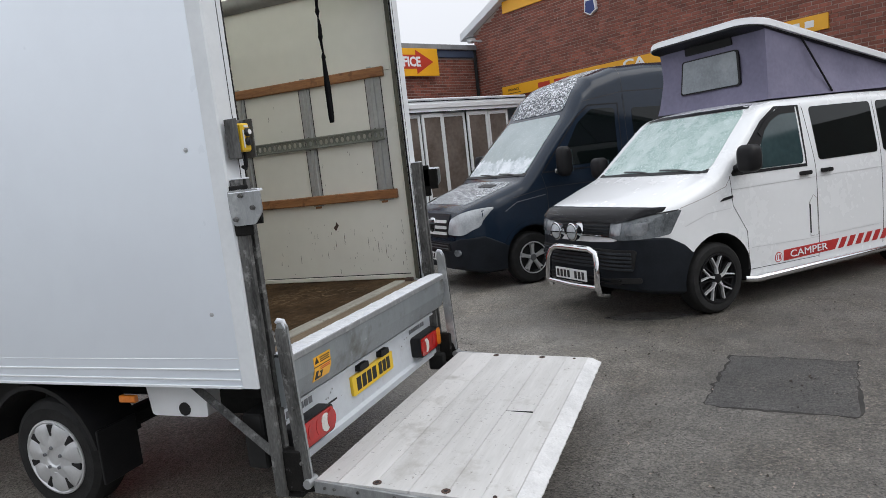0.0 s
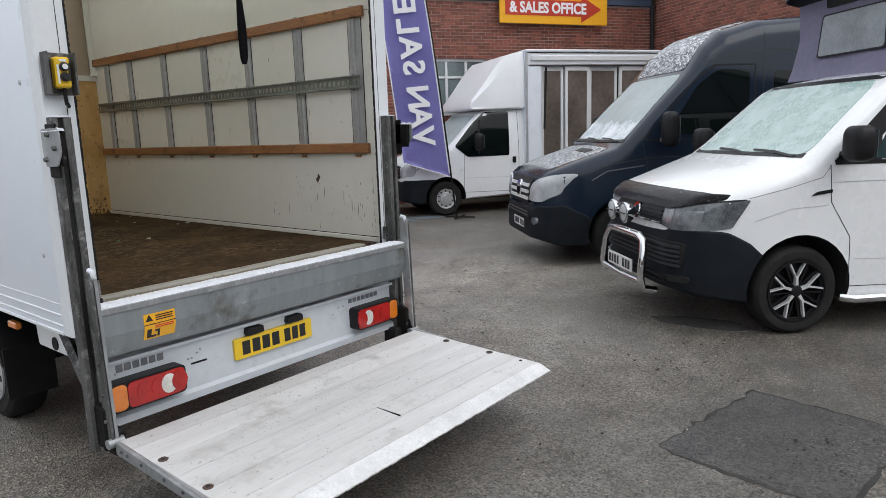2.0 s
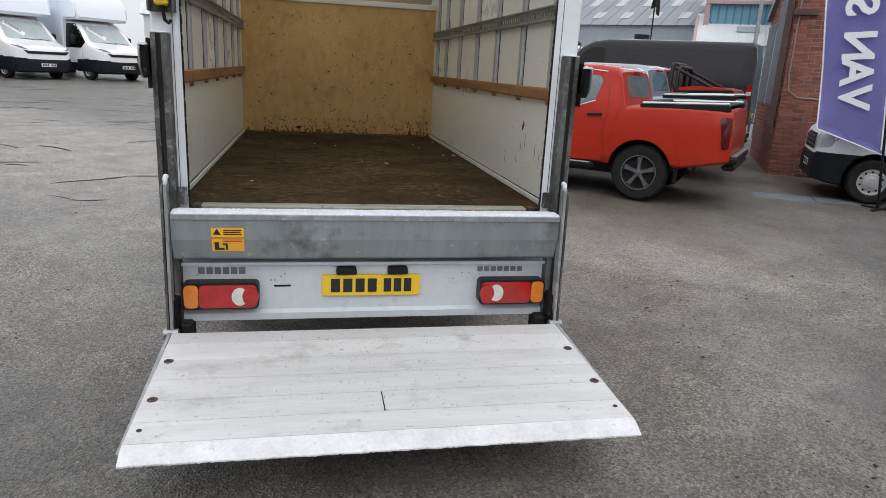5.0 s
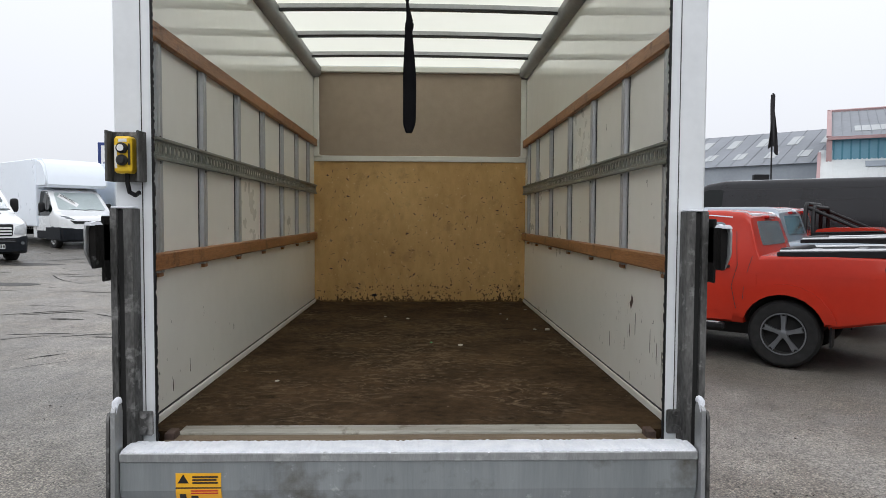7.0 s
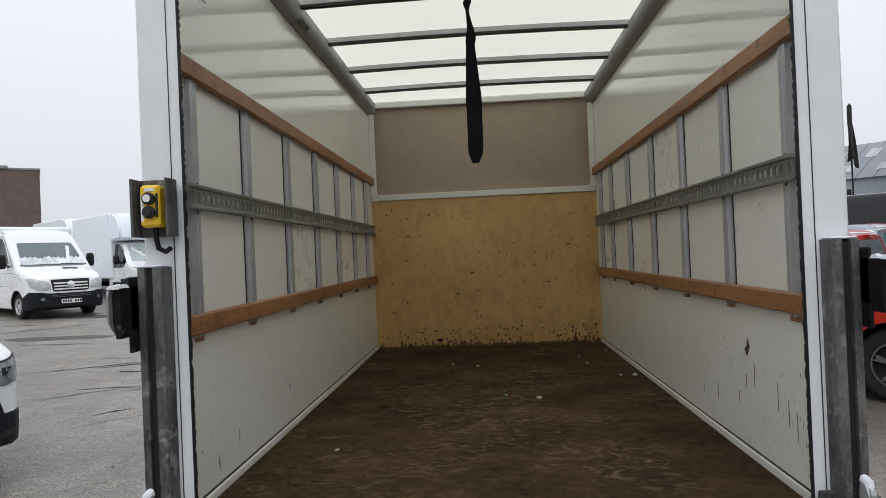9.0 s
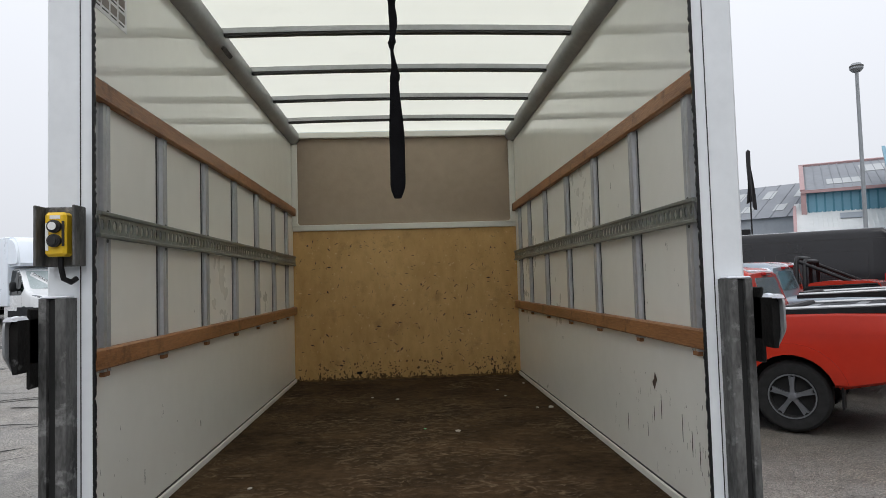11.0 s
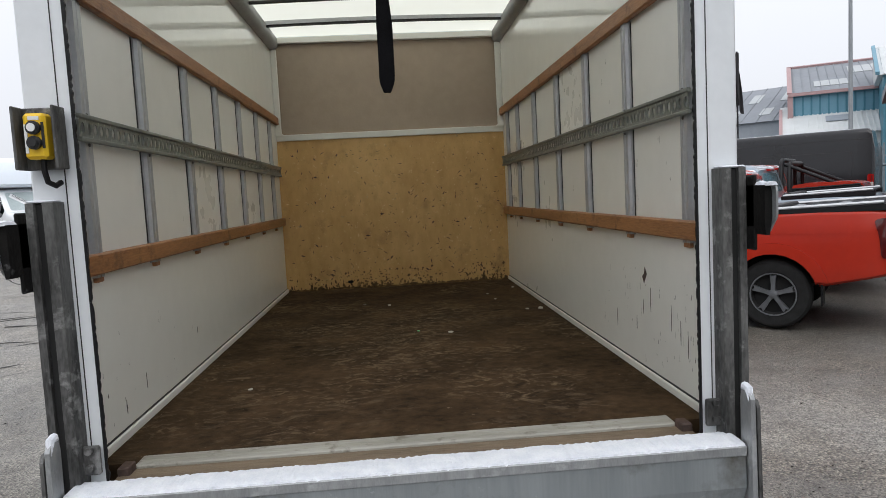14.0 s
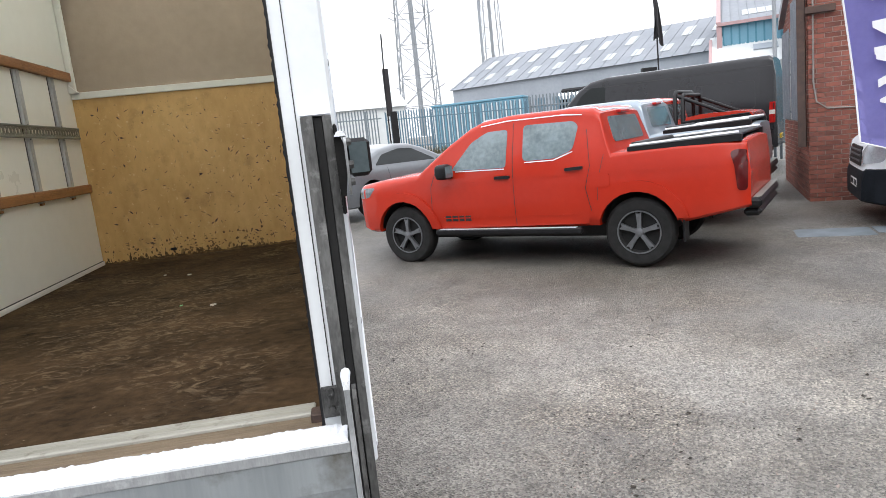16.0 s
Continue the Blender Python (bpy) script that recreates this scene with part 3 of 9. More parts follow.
def ground():
    bm = bmesh.new()
    lines = [-2500, -900, -300, -120, -70] + list(range(-50, 51, 2)) + [60, 70, 120, 300, 900, 2500]
    g = {}
    for i, x in enumerate(lines):
        for j, y in enumerate(lines):
            g[i, j] = bm.verts.new((x, y, ground_z(x, y)))
    for i in range(len(lines) - 1):
        for j in range(len(lines) - 1):
            bm.faces.new((g[i, j], g[i + 1, j], g[i + 1, j + 1], g[i, j + 1]))
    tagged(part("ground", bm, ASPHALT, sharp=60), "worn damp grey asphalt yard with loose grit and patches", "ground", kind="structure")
    # a square repair and a few damp hollows and old covers, each a thin layer of its own
    bm = bmesh.new()
    pts = [(2.00, -2.05), (1.87, -2.86), (0.84, -2.68), (0.97, -1.84)]
    rim = []
    for i, p in enumerate(pts):
        q = pts[(i + 1) % 4]
        for k in range(18):
            t = k / 18
            rim.append((p[0] + (q[0] - p[0]) * t + random.uniform(-0.013, 0.013), p[1] + (q[1] - p[1]) * t + random.uniform(-0.013, 0.013)))
    prism(bm, rim, "z", -0.02, 0.0032)
    edge_ = bmesh.new()
    c0 = sum((Vector(r) for r in rim), Vector((0, 0))) / len(rim)
    ring = [(c0 + (Vector(r) - c0) * (1.02 + 0.055 * max(0, noise.noise((r[0] * 3, r[1] * 3, 4)) + 0.3) + 0.04 * noise.noise((r[0] * 15, r[1] * 15, 4)))) for r in rim]
    prism(edge_, [tuple(r) for r in ring], "z", -0.02, 0.0022)
    tagged(part("patch_edge", edge_, CRACK), "dark crumbled edge round the asphalt repair", "asphalt patch", kind="structure")
    tagged(part("asphalt_patch", bm, PATCH), "square dark asphalt repair set into the yard", "asphalt patch", kind="structure")
    for cx, cy, a, b, turn in ((6.9, 5.6, 0.42, 0.28, -30), (7.6, 5.3, 0.3, 0.22, -30)):
        bm = bmesh.new()
        prism(bm, rounded([(-a, -b), (a, -b), (a, b), (-a, b)], 0.03), "z", -0.02, 0.006)
        bm.transform(pose(cx, cy, 0, 0, 0, turn))
        tagged(part("drain_cover", bm, FENCE), "worn grey iron cover set in the asphalt", "drain cover", kind="structure")
    # wet film by the camper's bumper, small pothole beside the repair
    for cx, cy, a, b, turn, mtl, nm, lab in ((3.28, -1.33, 0.40, 0.16, 95, PUDDLE, "puddle", "shallow puddle on the asphalt"),
                                             (-13.5, 13.0, 1.6, 0.5, 10, PUDDLE, "puddle", "shallow puddle across the yard"), (-9.0, 11.5, 1.1, 0.3, 5, PATCH, "pothole", "dark broken patch across the yard"), (-11.0, 15.5, 1.4, 0.35, 0, PATCH, "pothole", "dark broken patch across the yard")):
        bm = bmesh.new()
        z = ground_z(cx, cy)
        prism(bm, [(a * math.cos(t) * (1 + 0.25 * noise.noise((cx, 3 * math.cos(t), 3 * math.sin(t)))), b * math.sin(t) * (1 + 0.3 * noise.noise((cy, 4 * math.cos(t), 4 * math.sin(t))))) for t in (2 * math.pi * k / 40 for k in range(40))], "z", -0.03, 0.005)
        tilt = Matrix.Rotation(math.atan(0.030) if z > 0 else 0, 4, Vector((0.9, 0.45, 0)))
        bm.transform(Matrix.Translation((cx, cy, z)) @ tilt @ Matrix.Rotation(radians(turn), 4, "Z"))
        tagged(part(nm, bm, mtl), lab, nm, kind="structure")
    # thin broken cracks and scabs across the far yard
    bm = bmesh.new()
    for _ in range(260):
        cx, cy = random.uniform(-19, -2.2), random.uniform(4.5, 19)
        if -9.5 < cx < -3 and abs(cy - (2.5 - 1.22 * (cx + 4.0))) < 2.2:
            continue
        a, b = random.uniform(0.06, 0.5) * random.choice((1, 1, 2.2)), random.uniform(0.008, 0.05)
        turn = random.gauss(0.15, 0.35)
        n = 14
        rim = []
        for k in range(n):
            t = 2 * math.pi * k / n
            x, y = a * math.cos(t), b * math.sin(t) * random.uniform(0.3, 1.2) + 0.06 * a * math.sin(3 * math.cos(t) + cx)
            X, Y = cx + x * math.cos(turn) - y * math.sin(turn), cy + x * math.sin(turn) + y * math.cos(turn)
            rim.append(bm.verts.new((X, Y, ground_z(X, Y) + 0.004)))
        bm.faces.new(rim)
    tagged(part("cracks", bm, CRACK, sharp=0), "thin dark cracks and scabs in the worn asphalt", "cracks", kind="stuff")
    # loose grit and crumbs of asphalt
    bm = bmesh.new()
    for _ in range(5200):
        x, y = random.uniform(-4.5, 5.0), random.uniform(-4.5, 5.5)
        if abs(x) < 1.1 and y > -1.3:
            continue
        s = random.uniform(0.004, 0.012)
        vs = [bm.verts.new((x + random.uniform(-s, s), y + random.uniform(-s, s), z)) for z in (0, 0, 0, random.uniform(0.4, 1) * s)]
        for q in ((0, 1, 3), (1, 2, 3), (2, 0, 3)):
            bm.faces.new([vs[i] for i in q])
    tagged(part("grit", bm, MORTAR, sharp=0), "loose pale grit on the asphalt", "grit", kind="stuff")
    # dark crumbs and rotted leaf scraps, gathered in drifts
    bm = bmesh.new()
    for _ in range(9000):
        x, y = random.uniform(-4.0, 5.0), random.uniform(-4.0, 4.0)
        if (abs(x) < 1.1 and y > -1.3) or noise.noise((x * 1.1, y * 1.1, 8)) + 0.55 * noise.noise((x * 4, y * 4, 2)) < 0.16:
            continue
        s, a = random.uniform(0.004, 0.011) * random.choice((1, 1, 1, 1, 1.9)), random.uniform(0, 6.3)
        vs = [bm.verts.new((x + s * q * math.cos(a + t), y + s * math.sin(a + t) * 0.6, ground_z(x, y) + 0.0035 + random.uniform(0, 0.5) * s)) for q, t in ((1, 0), (0.7, 1.4), (1.1, 3.0), (0.6, 4.6))]
        bm.faces.new(vs)
    tagged(part("crumbs", bm, CRUMB, sharp=0), "dark crumbs and leaf scraps on the asphalt", "crumbs", kind="stuff")


ground()
# unseen plain walls added to close the yard and darken reflections
for nm, lo, hi in (("wall_south", (-26, -16.3, 0), (30, -16, 4.2)), ("wall_west", (-26.3, -16, 0), (-26, -2, 4.2))):
    tagged(part(nm, B(lo, hi), FARBRICK), "unseen brown brick wall added to darken reflections", "wall", kind="structure")


# ---- the open box van with its tail lift ----
def hubcap(parent, cx, cy, cz, side, R=0.345):
    """A steel wheel with a seven-slot silver trim. side: -1 on the nearside, 1 on the offside."""
    def turned(bm):
        bm.transform(Matrix.Translation((cx, cy, cz)) @ Matrix.Rotation(radians(90 if side < 0 else -90), 4, "Z"))
        return bm
    bm = bmesh.new()
    w = 0.11
    lathe(bm, [(0.20, -w), (R - 0.05, -w), (R - 0.015, -w + 0.02), (R, -w + 0.05), (R, w - 0.05), (R - 0.015, w - 0.02), (R - 0.05, w), (0.215, w - 0.005), (0.20, w - 0.03)], 36, caps=False)
    tyre = part("wheel", turned(bm), RUBBER, parent, "black tyre on a steel wheel")
    bm = bmesh.new()
    lathe(bm, [(0.218, w - 0.02), (0.216, w + 0.004), (0.206, w + 0.007), (0.196, w - 0.004), (0.13, w + 0.006), (0.085, w + 0.014), (0.055, w + 0.014), (0.046, w + 0.006), (0.0, w + 0.006)], 42, caps=False)
    part("hubcap", turned(bm), SILVER, tyre, "silver plastic hubcap")
    for k in range(7):
        a = 2 * math.pi * k / 7
        bm = bmesh.new()
        prism(bm, rounded([(-0.006, 0.125), (0.006, 0.125), (0.020, 0.192), (-0.020, 0.192)], 0.006), "y", w - 0.012, w + 0.0065)
        bm.transform(Matrix.Rotation(a, 4, "Y"))
        part("slot", turned(bm), BLACK, tyre)
        # broad petal, crowned along its middle
        bm = bmesh.new()
        rows = []
        for r, h, up in ((0.082, 0.020, 0.014), (0.12, 0.042, 0.012), (0.155, 0.058, 0.010), (0.188, 0.062, 0.006), (0.199, 0.056, 0.001)):
            rows.append([bm.verts.new((h * q, w + up + 0.010 * (1 - q * q) - 0.004, math.sqrt(max(0, r * r - (h * q) ** 2)))) for q in (-1, -0.6, 0, 0.6, 1)])
        for r0, r1 in zip(rows, rows[1:]):
            for c in range(4):
                bm.faces.new((r0[c], r0[c + 1], r1[c + 1], r1[c]))
        bmesh.ops.recalc_face_normals(bm, faces=bm.faces)
        bmesh.ops.solidify(bm, geom=list(bm.faces), thickness=0.006)
        bm.transform(Matrix.Rotation(a + math.pi / 7, 4, "Y"))
        part("petal", turned(bm), SILVER, tyre)
    for k in range(5):
        a = 2 * math.pi * k / 5
        bm = bmesh.new()
        lathe(bm, [(0.0, 0.024), (0.009, 0.024), (0.011, 0.010)], 6, "y", (0.062 * math.sin(a), w, 0.062 * math.cos(a)))
        part("bolt", turned(bm), GUNMETAL, tyre)


def luton():
    van = thing("box_van", pose(0, 0, 0), "white box van, rear open, tail lift lowered", "van")
    P = lambda name, bm, mtl, label="", parent=van, sharp=32: part(name, bm, mtl, parent, label, sharp)
    W, D, H, F = 1.0, 3.985, 3.097, 0.915          # inner half width, depth, roof height, floor height
    # load floor and sides
    P("load_floor", B((-W - 0.03, 0.15, F - 0.05), (W + 0.03, D + 0.02, F)), PLY_FLOOR, "scuffed dark brown plywood load floor")
    for s in (-1, 1):
        side = -1 if s < 0 else 1
        a, b = sorted((side * W, side * (W + 0.022)))
        P("side_lining", B((a, 0.10, F - 0.02), (b, D + 0.03, 2.42)), LINING, "scratched white lining panel")
        P("upper_lining", B((a, 0.10, 2.424), (b, D + 0.03, H + 0.03)), LINING_UP, "cream translucent upper lining")
        a, b = sorted((side * (W + 0.026), side * 1.032))
        P("side_panel", B((a, 0.085, 0.80), (b, D + 0.1, H + 0.03), 0.004), GRP, "smooth white outer side panel")
        # lower rails outside
        for z0, z1, o in ((0.798, 0.812, 0.006), (0.836, 0.845, 0.004), (0.884, 0.893, 0.004), (0.938, 0.942, 0.002)):
            a, b = sorted((side * 1.02, side * (1.032 + o)))
            P("side_rail", B((a, 0.09, z0), (b, D + 0.1, z1), 0.002), FRAME_WHITE)
        # white kick strip where wall meets floor
        a, b = sorted((side * W, side * (W - 0.014)))
        P("floor_trim", B((a, 0.12, F), (b, D, F + 0.030), 0.003), LINING, "white trim along the floor")
        a, b = sorted((side * W, side * (W - 0.004)))
        P("trim_seam", B((a, 0.12, F + 0.030), (b, D, F + 0.036)), INK)
        # rear corner frame
        a, b = sorted((side * 0.900, side * 1.034))
        bm = bmesh.new()
        prism(bm, [(side * x, y) for x, y in ((0.900, 0.0), (1.026, 0.0), (1.034, 0.008), (1.034, 0.085), (1.004, 0.085), (0.985, 0.075), (0.912, 0.012))], "z", 0.80, H + 0.12)
        P("corner_post", bm, FRAME_WHITE, "white painted rear corner post")
        bm = bmesh.new()
        z, prev = F, None
        while z < H:
            e = 0.8965 + 0.0035 * noise.noise((z * 23, side, 0)) + 0.0045 * noise.noise((z * 91, side, 4))
            r = [bm.verts.new((side * x, y, z)) for x, y in ((e, -0.002), (0.9035, -0.004), (0.906, 0.006), (e, 0.006))]
            if prev:
                for k in range(4):
                    bm.faces.new((prev[k], prev[(k + 1) % 4], r[(k + 1) % 4], r[k]))
            else:
                bm.faces.new(r)
            prev, z = r, z + 0.011
        bm.faces.new(prev)
        P("door_seal", bm, BLACK, "frayed black rubber door seal", sharp=0)
        a, b = sorted((side * 0.936, side * 0.9385))
        P("post_seam", B((a, -0.0022, 0.95), (b, 0.002, H + 0.1)), INK)
        bm = bmesh.new()
        prism(bm, [(side * x, y) for x, y in ((0.914, 0.0165), (0.984, 0.077), (0.982, 0.0795), (0.912, 0.019))], "z", F, H)
        P("shutter_guide", bm, TRACK, "dark olive steel shutter guide")
        # return between the corner post and the lining
        a, b = sorted((side * (W + 0.002), side * (W + 0.02)))
        P("post_return", B((a, 0.086, F), (b, 0.099, H)), LINING)
        # rivets down the edge of the side panel
        for z in (1.15, 1.9, 2.65):
            bm = bmesh.new()
            lathe(bm, [(0.011, 0), (0.010, 0.004), (0.0, 0.007)], 10, "x")
            bm.transform(Matrix.Translation((side * 1.032, 0.20, z)) @ Matrix.Diagonal((side, 1, 1, 1)))
            P("rivet", bm, ALU)
        # wooden rub rails
        for z, lab in ((1.545, "lower"), (2.415, "upper")):
            a, b = sorted((side * (W - 0.002), side * (W - 0.034)))
            P("batten", B((a, 0.145, z - 0.034), (b, D - 0.03, z + 0.034), 0.006), BATTEN, "brown varnished wooden rub rail")
        # aluminium uprights in pairs of flanges
        ys = (0.27, 0.80, 1.38, 1.95, 2.52, 3.08, 3.62) if side < 0 else (0.26, 0.825, 1.42, 2.02, 2.66, 3.27, 3.72)
        for k, y in enumerate(ys):
            near = 0.03 if k == 0 else 0.0
            bm = bmesh.new()
            hat = [(-0.044 - near, 0.001), (-0.044 - near, 0.005), (-0.030, 0.006), (-0.026, 0.019), (-0.004, 0.019), (-0.002, 0.015), (0.002, 0.015), (0.004, 0.019), (0.026, 0.019), (0.030, 0.006), (0.044, 0.005), (0.044, 0.001)]
            prism(bm, [(side * (W - o), y + d) for d, o in hat], "z", 1.50, 2.385)
            up = P("upright", bm, ALU, "aluminium wall upright", sharp=20)
            for d in (-0.0500 - near, 0.0440):
                a, b = sorted((side * (W + 0.001), side * (W - 0.0035)))
                P("sealant", B((a, y + d, 1.512), (b, y + d + 0.004 + 0.003 * random.random(), 2.38)), INK, "", up)
            a, b = sorted((side * (W - 0.001), side * (W - 0.018)))
            P("batten_foot", B((a, y - 0.022, 1.484), (b, y + 0.022, 1.511), 0.002), BATTEN)
            P("batten_foot", B((a, y - 0.018, 2.449), (b, y + 0.018, 2.460), 0.002), ALU)
        # slotted lashing rail: a pressed strip with a row of oval holes between two turned lips
        bm = bmesh.new()
        y, pitch, zc = 0.19, 0.046, 1.977
        xo, xi = side * (W - 0.030), side * (W - 0.026)
        while y + pitch < D - 0.04:
            hole = [(y + pitch / 2 + 0.014 * math.cos(t), zc + 0.019 * math.sin(t)) for t in (2 * math.pi * (q + 0.5) / 12 for q in range(12))]
            rim = []
            for hy, hz in hole:
                dy, dz = hy - y - pitch / 2, hz - zc
                q = min(pitch / 2 / max(abs(dy), 1e-6), 0.030 / max(abs(dz), 1e-6))
                rim.append((y + pitch / 2 + dy * q, zc + dz * q))
            ha, ra, hb = [bm.verts.new((xo, *v)) for v in hole], [bm.verts.new((xo, *v)) for v in rim], [bm.verts.new((xi, *v)) for v in hole]
            for q in range(12):
                o = (q + 1) % 12
                bm.faces.new((ha[q], ha[o], ra[o], ra[q]))
                bm.faces.new((ha[q], hb[q], hb[o], ha[o]))
            y += pitch
        for z0, z1 in ((zc - 0.043, zc - 0.0285), (zc + 0.0285, zc + 0.043)):
            a2, b2 = sorted((side * (W - 0.020), side * (W - 0.037)))
            box(bm, (a2, 0.19, z0), (b2, y, z1), 0.003)
        rail = P("lashing_rail", bm, ZINC, "grey slotted steel lashing rail", sharp=25)
        for yy in ys:
            for dz in (-0.050, 0.046):
                bm = bmesh.new()
                lathe(bm, [(0.006, 0), (0.005, 0.004), (0, 0.006)], 8, "x")
                bm.transform(Matrix.Translation((side * (W - 0.019), yy, zc + dz)) @ Matrix.Diagonal((-side, 1, 1, 1)))
                P("rivet", bm, GALV_DARK, "", rail)
        # roof corner rail
        a, b = sorted((side * W, side * (W - 0.065)))
        bm = bmesh.new()
        prism(bm, [(side * (W + 0.001), H - 0.074), (side * (W - 0.014), H - 0.076)] + [(side * (W - 0.018 - 0.052 * math.sin(t)), H - 0.012 - 0.060 * math.cos(t)) for t in (0.1, 0.4, 0.7, 1.0, 1.3, 1.55)] + [(side * (W - 0.070), H + 0.02), (side * (W + 0.001), H + 0.02)], "y", 0.1, D)
        rr = P("roof_rail", bm, RAILALU, "rounded grey roof corner rail")
        bm = bmesh.new()
        prism(bm, rounded([(1.545, -0.012), (1.70, -0.012), (1.70, 0.012), (1.545, 0.012)], 0.011), "x", -0.006, 0.006)
        bm.transform(Matrix.Translation((side * (W - 0.062), 0, H - 0.062)) @ Matrix.Rotation(radians(-side * 45), 4, "Y"))
        if side < 0:
            P("rail_clip", bm, GALV_DARK, "small dark clip on the rail", rr)
        else:
            bm.free()
        a, b = sorted((side * (W - 0.001), side * (W - 0.05)))
        P("corner_trim", B((a, D - 0.03, 2.297), (b, D - 0.003, H - 0.07), 0.004), LINING, "white corner trim")
        bm = bmesh.new()
        prism(bm, [(side * W, 2.29), (side * (W - 0.075), 2.29), (side * W, 2.36)], "y", D - 0.05, D - 0.005)
        P("corner_gusset", bm, LINING)
    # bulkhead and hood panel
    P("bulkhead", B((-W, D, F - 0.02), (W, D + 0.02, 2.245)), BULKHEAD, "scuffed yellow varnished plywood bulkhead")
    P("bulkhead_cap", B((-W, D - 0.018, 2.245), (W, D + 0.03, 2.298), 0.004), LINING, "white bulkhead capping strip")
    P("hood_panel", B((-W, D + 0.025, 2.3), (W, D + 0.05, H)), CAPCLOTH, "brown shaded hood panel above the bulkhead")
    # grime at the foot of the bulkhead: smears that thin out upwards
    bm = bmesh.new()
    n, prev = 260, None
    for i in range(n + 1):
        x = -W + 0.004 + (2 * W - 0.008) * i / n
        h = 0.010 + 0.016 * max(0, noise.noise((x * 5, 1, 0)) + 0.2) + 0.008 * noise.noise((x * 37, 9, 0))
        r = [bm.verts.new((x, D - 0.0016, z)) for z in (F, F + max(0.004, h))]
        if prev:
            bm.faces.new((prev[0], r[0], r[1], prev[1]))
        prev = r
    for _ in range(900):
        x = random.uniform(-0.985, 0.985)
        if noise.noise((x * 3.1, 4, 0)) + 0.45 < random.random() * 0.9:
            continue
        z = F + 0.008 + 0.16 * random.random() ** 2.6
        w, h = random.uniform(0.002, 0.014), random.uniform(0.003, 0.018) * (1.6 if z < F + 0.04 else 0.8)
        q = [(w * math.cos(a) * random.uniform(0.5, 1.2), h * math.sin(a) * random.uniform(0.5, 1.2)) for a in (0.3, 1.3, 2.2, 3.3, 4.2, 5.3)]
        bm.faces.new([bm.verts.new((x + u, D - 0.0017, max(F, z + v))) for u, v in q])
    P("grime", bm, GRIME, "dark grime along the foot of the bulkhead", sharp=0)["kind"] = "stuff"
    bm = bmesh.new()
    for _ in range(300):
        x, z = random.uniform(-0.95, 0.95), F + 0.05 + 1.22 * random.random() ** 1.35
        a, n = random.uniform(-1.7, 1.7), random.uniform(0.006, 0.05)
        d = Vector((math.cos(a), math.sin(a)))
        s = Vector((-d.y, d.x)) * random.choice((1, 1, 1, 2)) * random.uniform(0.001, 0.003)
        p = Vector((x, z))
        prism(bm, [tuple(p - s), tuple(p + d * n * 0.5 - s * 1.5), tuple(p + d * n), tuple(p + d * n * 0.4 + s)], "y", D - 0.0015, D + 0.001)
    P("scratch_marks", bm, RUST, "dark gouges in the plywood")["kind"] = "stuff"
    bm = bmesh.new()
    prism(bm, rounded([(-0.46, F + 0.052), (-0.41, F + 0.052), (-0.41, F + 0.074), (-0.46, F + 0.074)], 0.012), "y", D - 0.004, D + 0.001)
    P("drain_hole", bm, DARK)
    # torn spot and rubbed streaks on the offside lining
    for side, spots_ in ((1, ((0.70, 1.335, 0.05, 0.07), (0.64, 1.24, 0.012, 0.1), (0.72, 1.20, 0.01, 0.06), (0.44, 1.2, 0.008, 0.1), (0.36, 1.16, 0.012, 0.09), (0.30, 1.13, 0.01, 0.1), (1.05, 1.10, 0.008, 0.08), (0.8, 1.12, 0.008, 0.06))),
                         (-1, ((0.42, 1.02, 0.02, 0.05), (0.62, 1.06, 0.008, 0.06), (1.3, 1.12, 0.01, 0.03), (0.28, 1.10, 0.01, 0.015)))):
        for y, z, w, h in spots_:
            bm = bmesh.new()
            w = w if w > 0.03 else w * 0.4
            pts = [(y + random.uniform(-0.2, 0.2) * w, z - h / 2), (y + w / 2, z - h * 0.1), (y + w * 0.1, z + h * 0.1), (y - w * 0.1, z + h / 2), (y - w / 2, z + h * 0.1)]
            a, b = sorted((side * W + side * 0.001, side * (W - 0.0015)))
            prism(bm, pts, "x", a, b)
            P("scrape", bm, RUST if w > 0.03 else SCUFF, "dark scrape through the white lining")
    for side, count in ((1, 85), (-1, 26)):
        bm = bmesh.new()
        for _ in range(count):
            y, z = 0.14 + 1.1 * random.random() ** 2.2, random.uniform(F + 0.05, 1.35) if random.random() < 0.8 else random.uniform(1.6, 2.3)
            if z > 1.5:
                y = random.uniform(0.3, 2.2)
            w, h = random.uniform(0.0007, 0.002), random.uniform(0.004, 0.045) * (1.0 if side > 0 else 0.6)
            lean = random.uniform(-0.25, 0.25) * h
            x = side * (W - 0.0012)
            bm.faces.new([bm.verts.new((x, y + p, z + q)) for p, q in ((-w, 0), (w, h * 0.1), (w * 0.6 + lean, h), (-w * 0.5 + lean, h * 0.8))])
        P("scratches", bm, SCUFF, "fine dark scratches in the white lining", sharp=0)["kind"] = "stuff"
    # instruction sheet on the upper nearside lining, its writing as bars
    x = -W + 0.0015
    sheet_ = P("instruction_sheet", B((-W - 0.001, 0.20, 2.70), (x, 0.475, 3.0)), SIGN_W, "white printed instruction sheet on the lining")
    for r in range(5):
        for c in range(4):
            y, z = 0.215 + c * 0.064, 2.715 + r * 0.056
            P("picture", B((x, y, z + 0.014), (x + 0.001, y + 0.05, z + 0.044)), CABLE, "", sheet_)
            P("bar", B((x, y, z), (x + 0.001, y + 0.045, z + 0.005)), INK, "", sheet_)
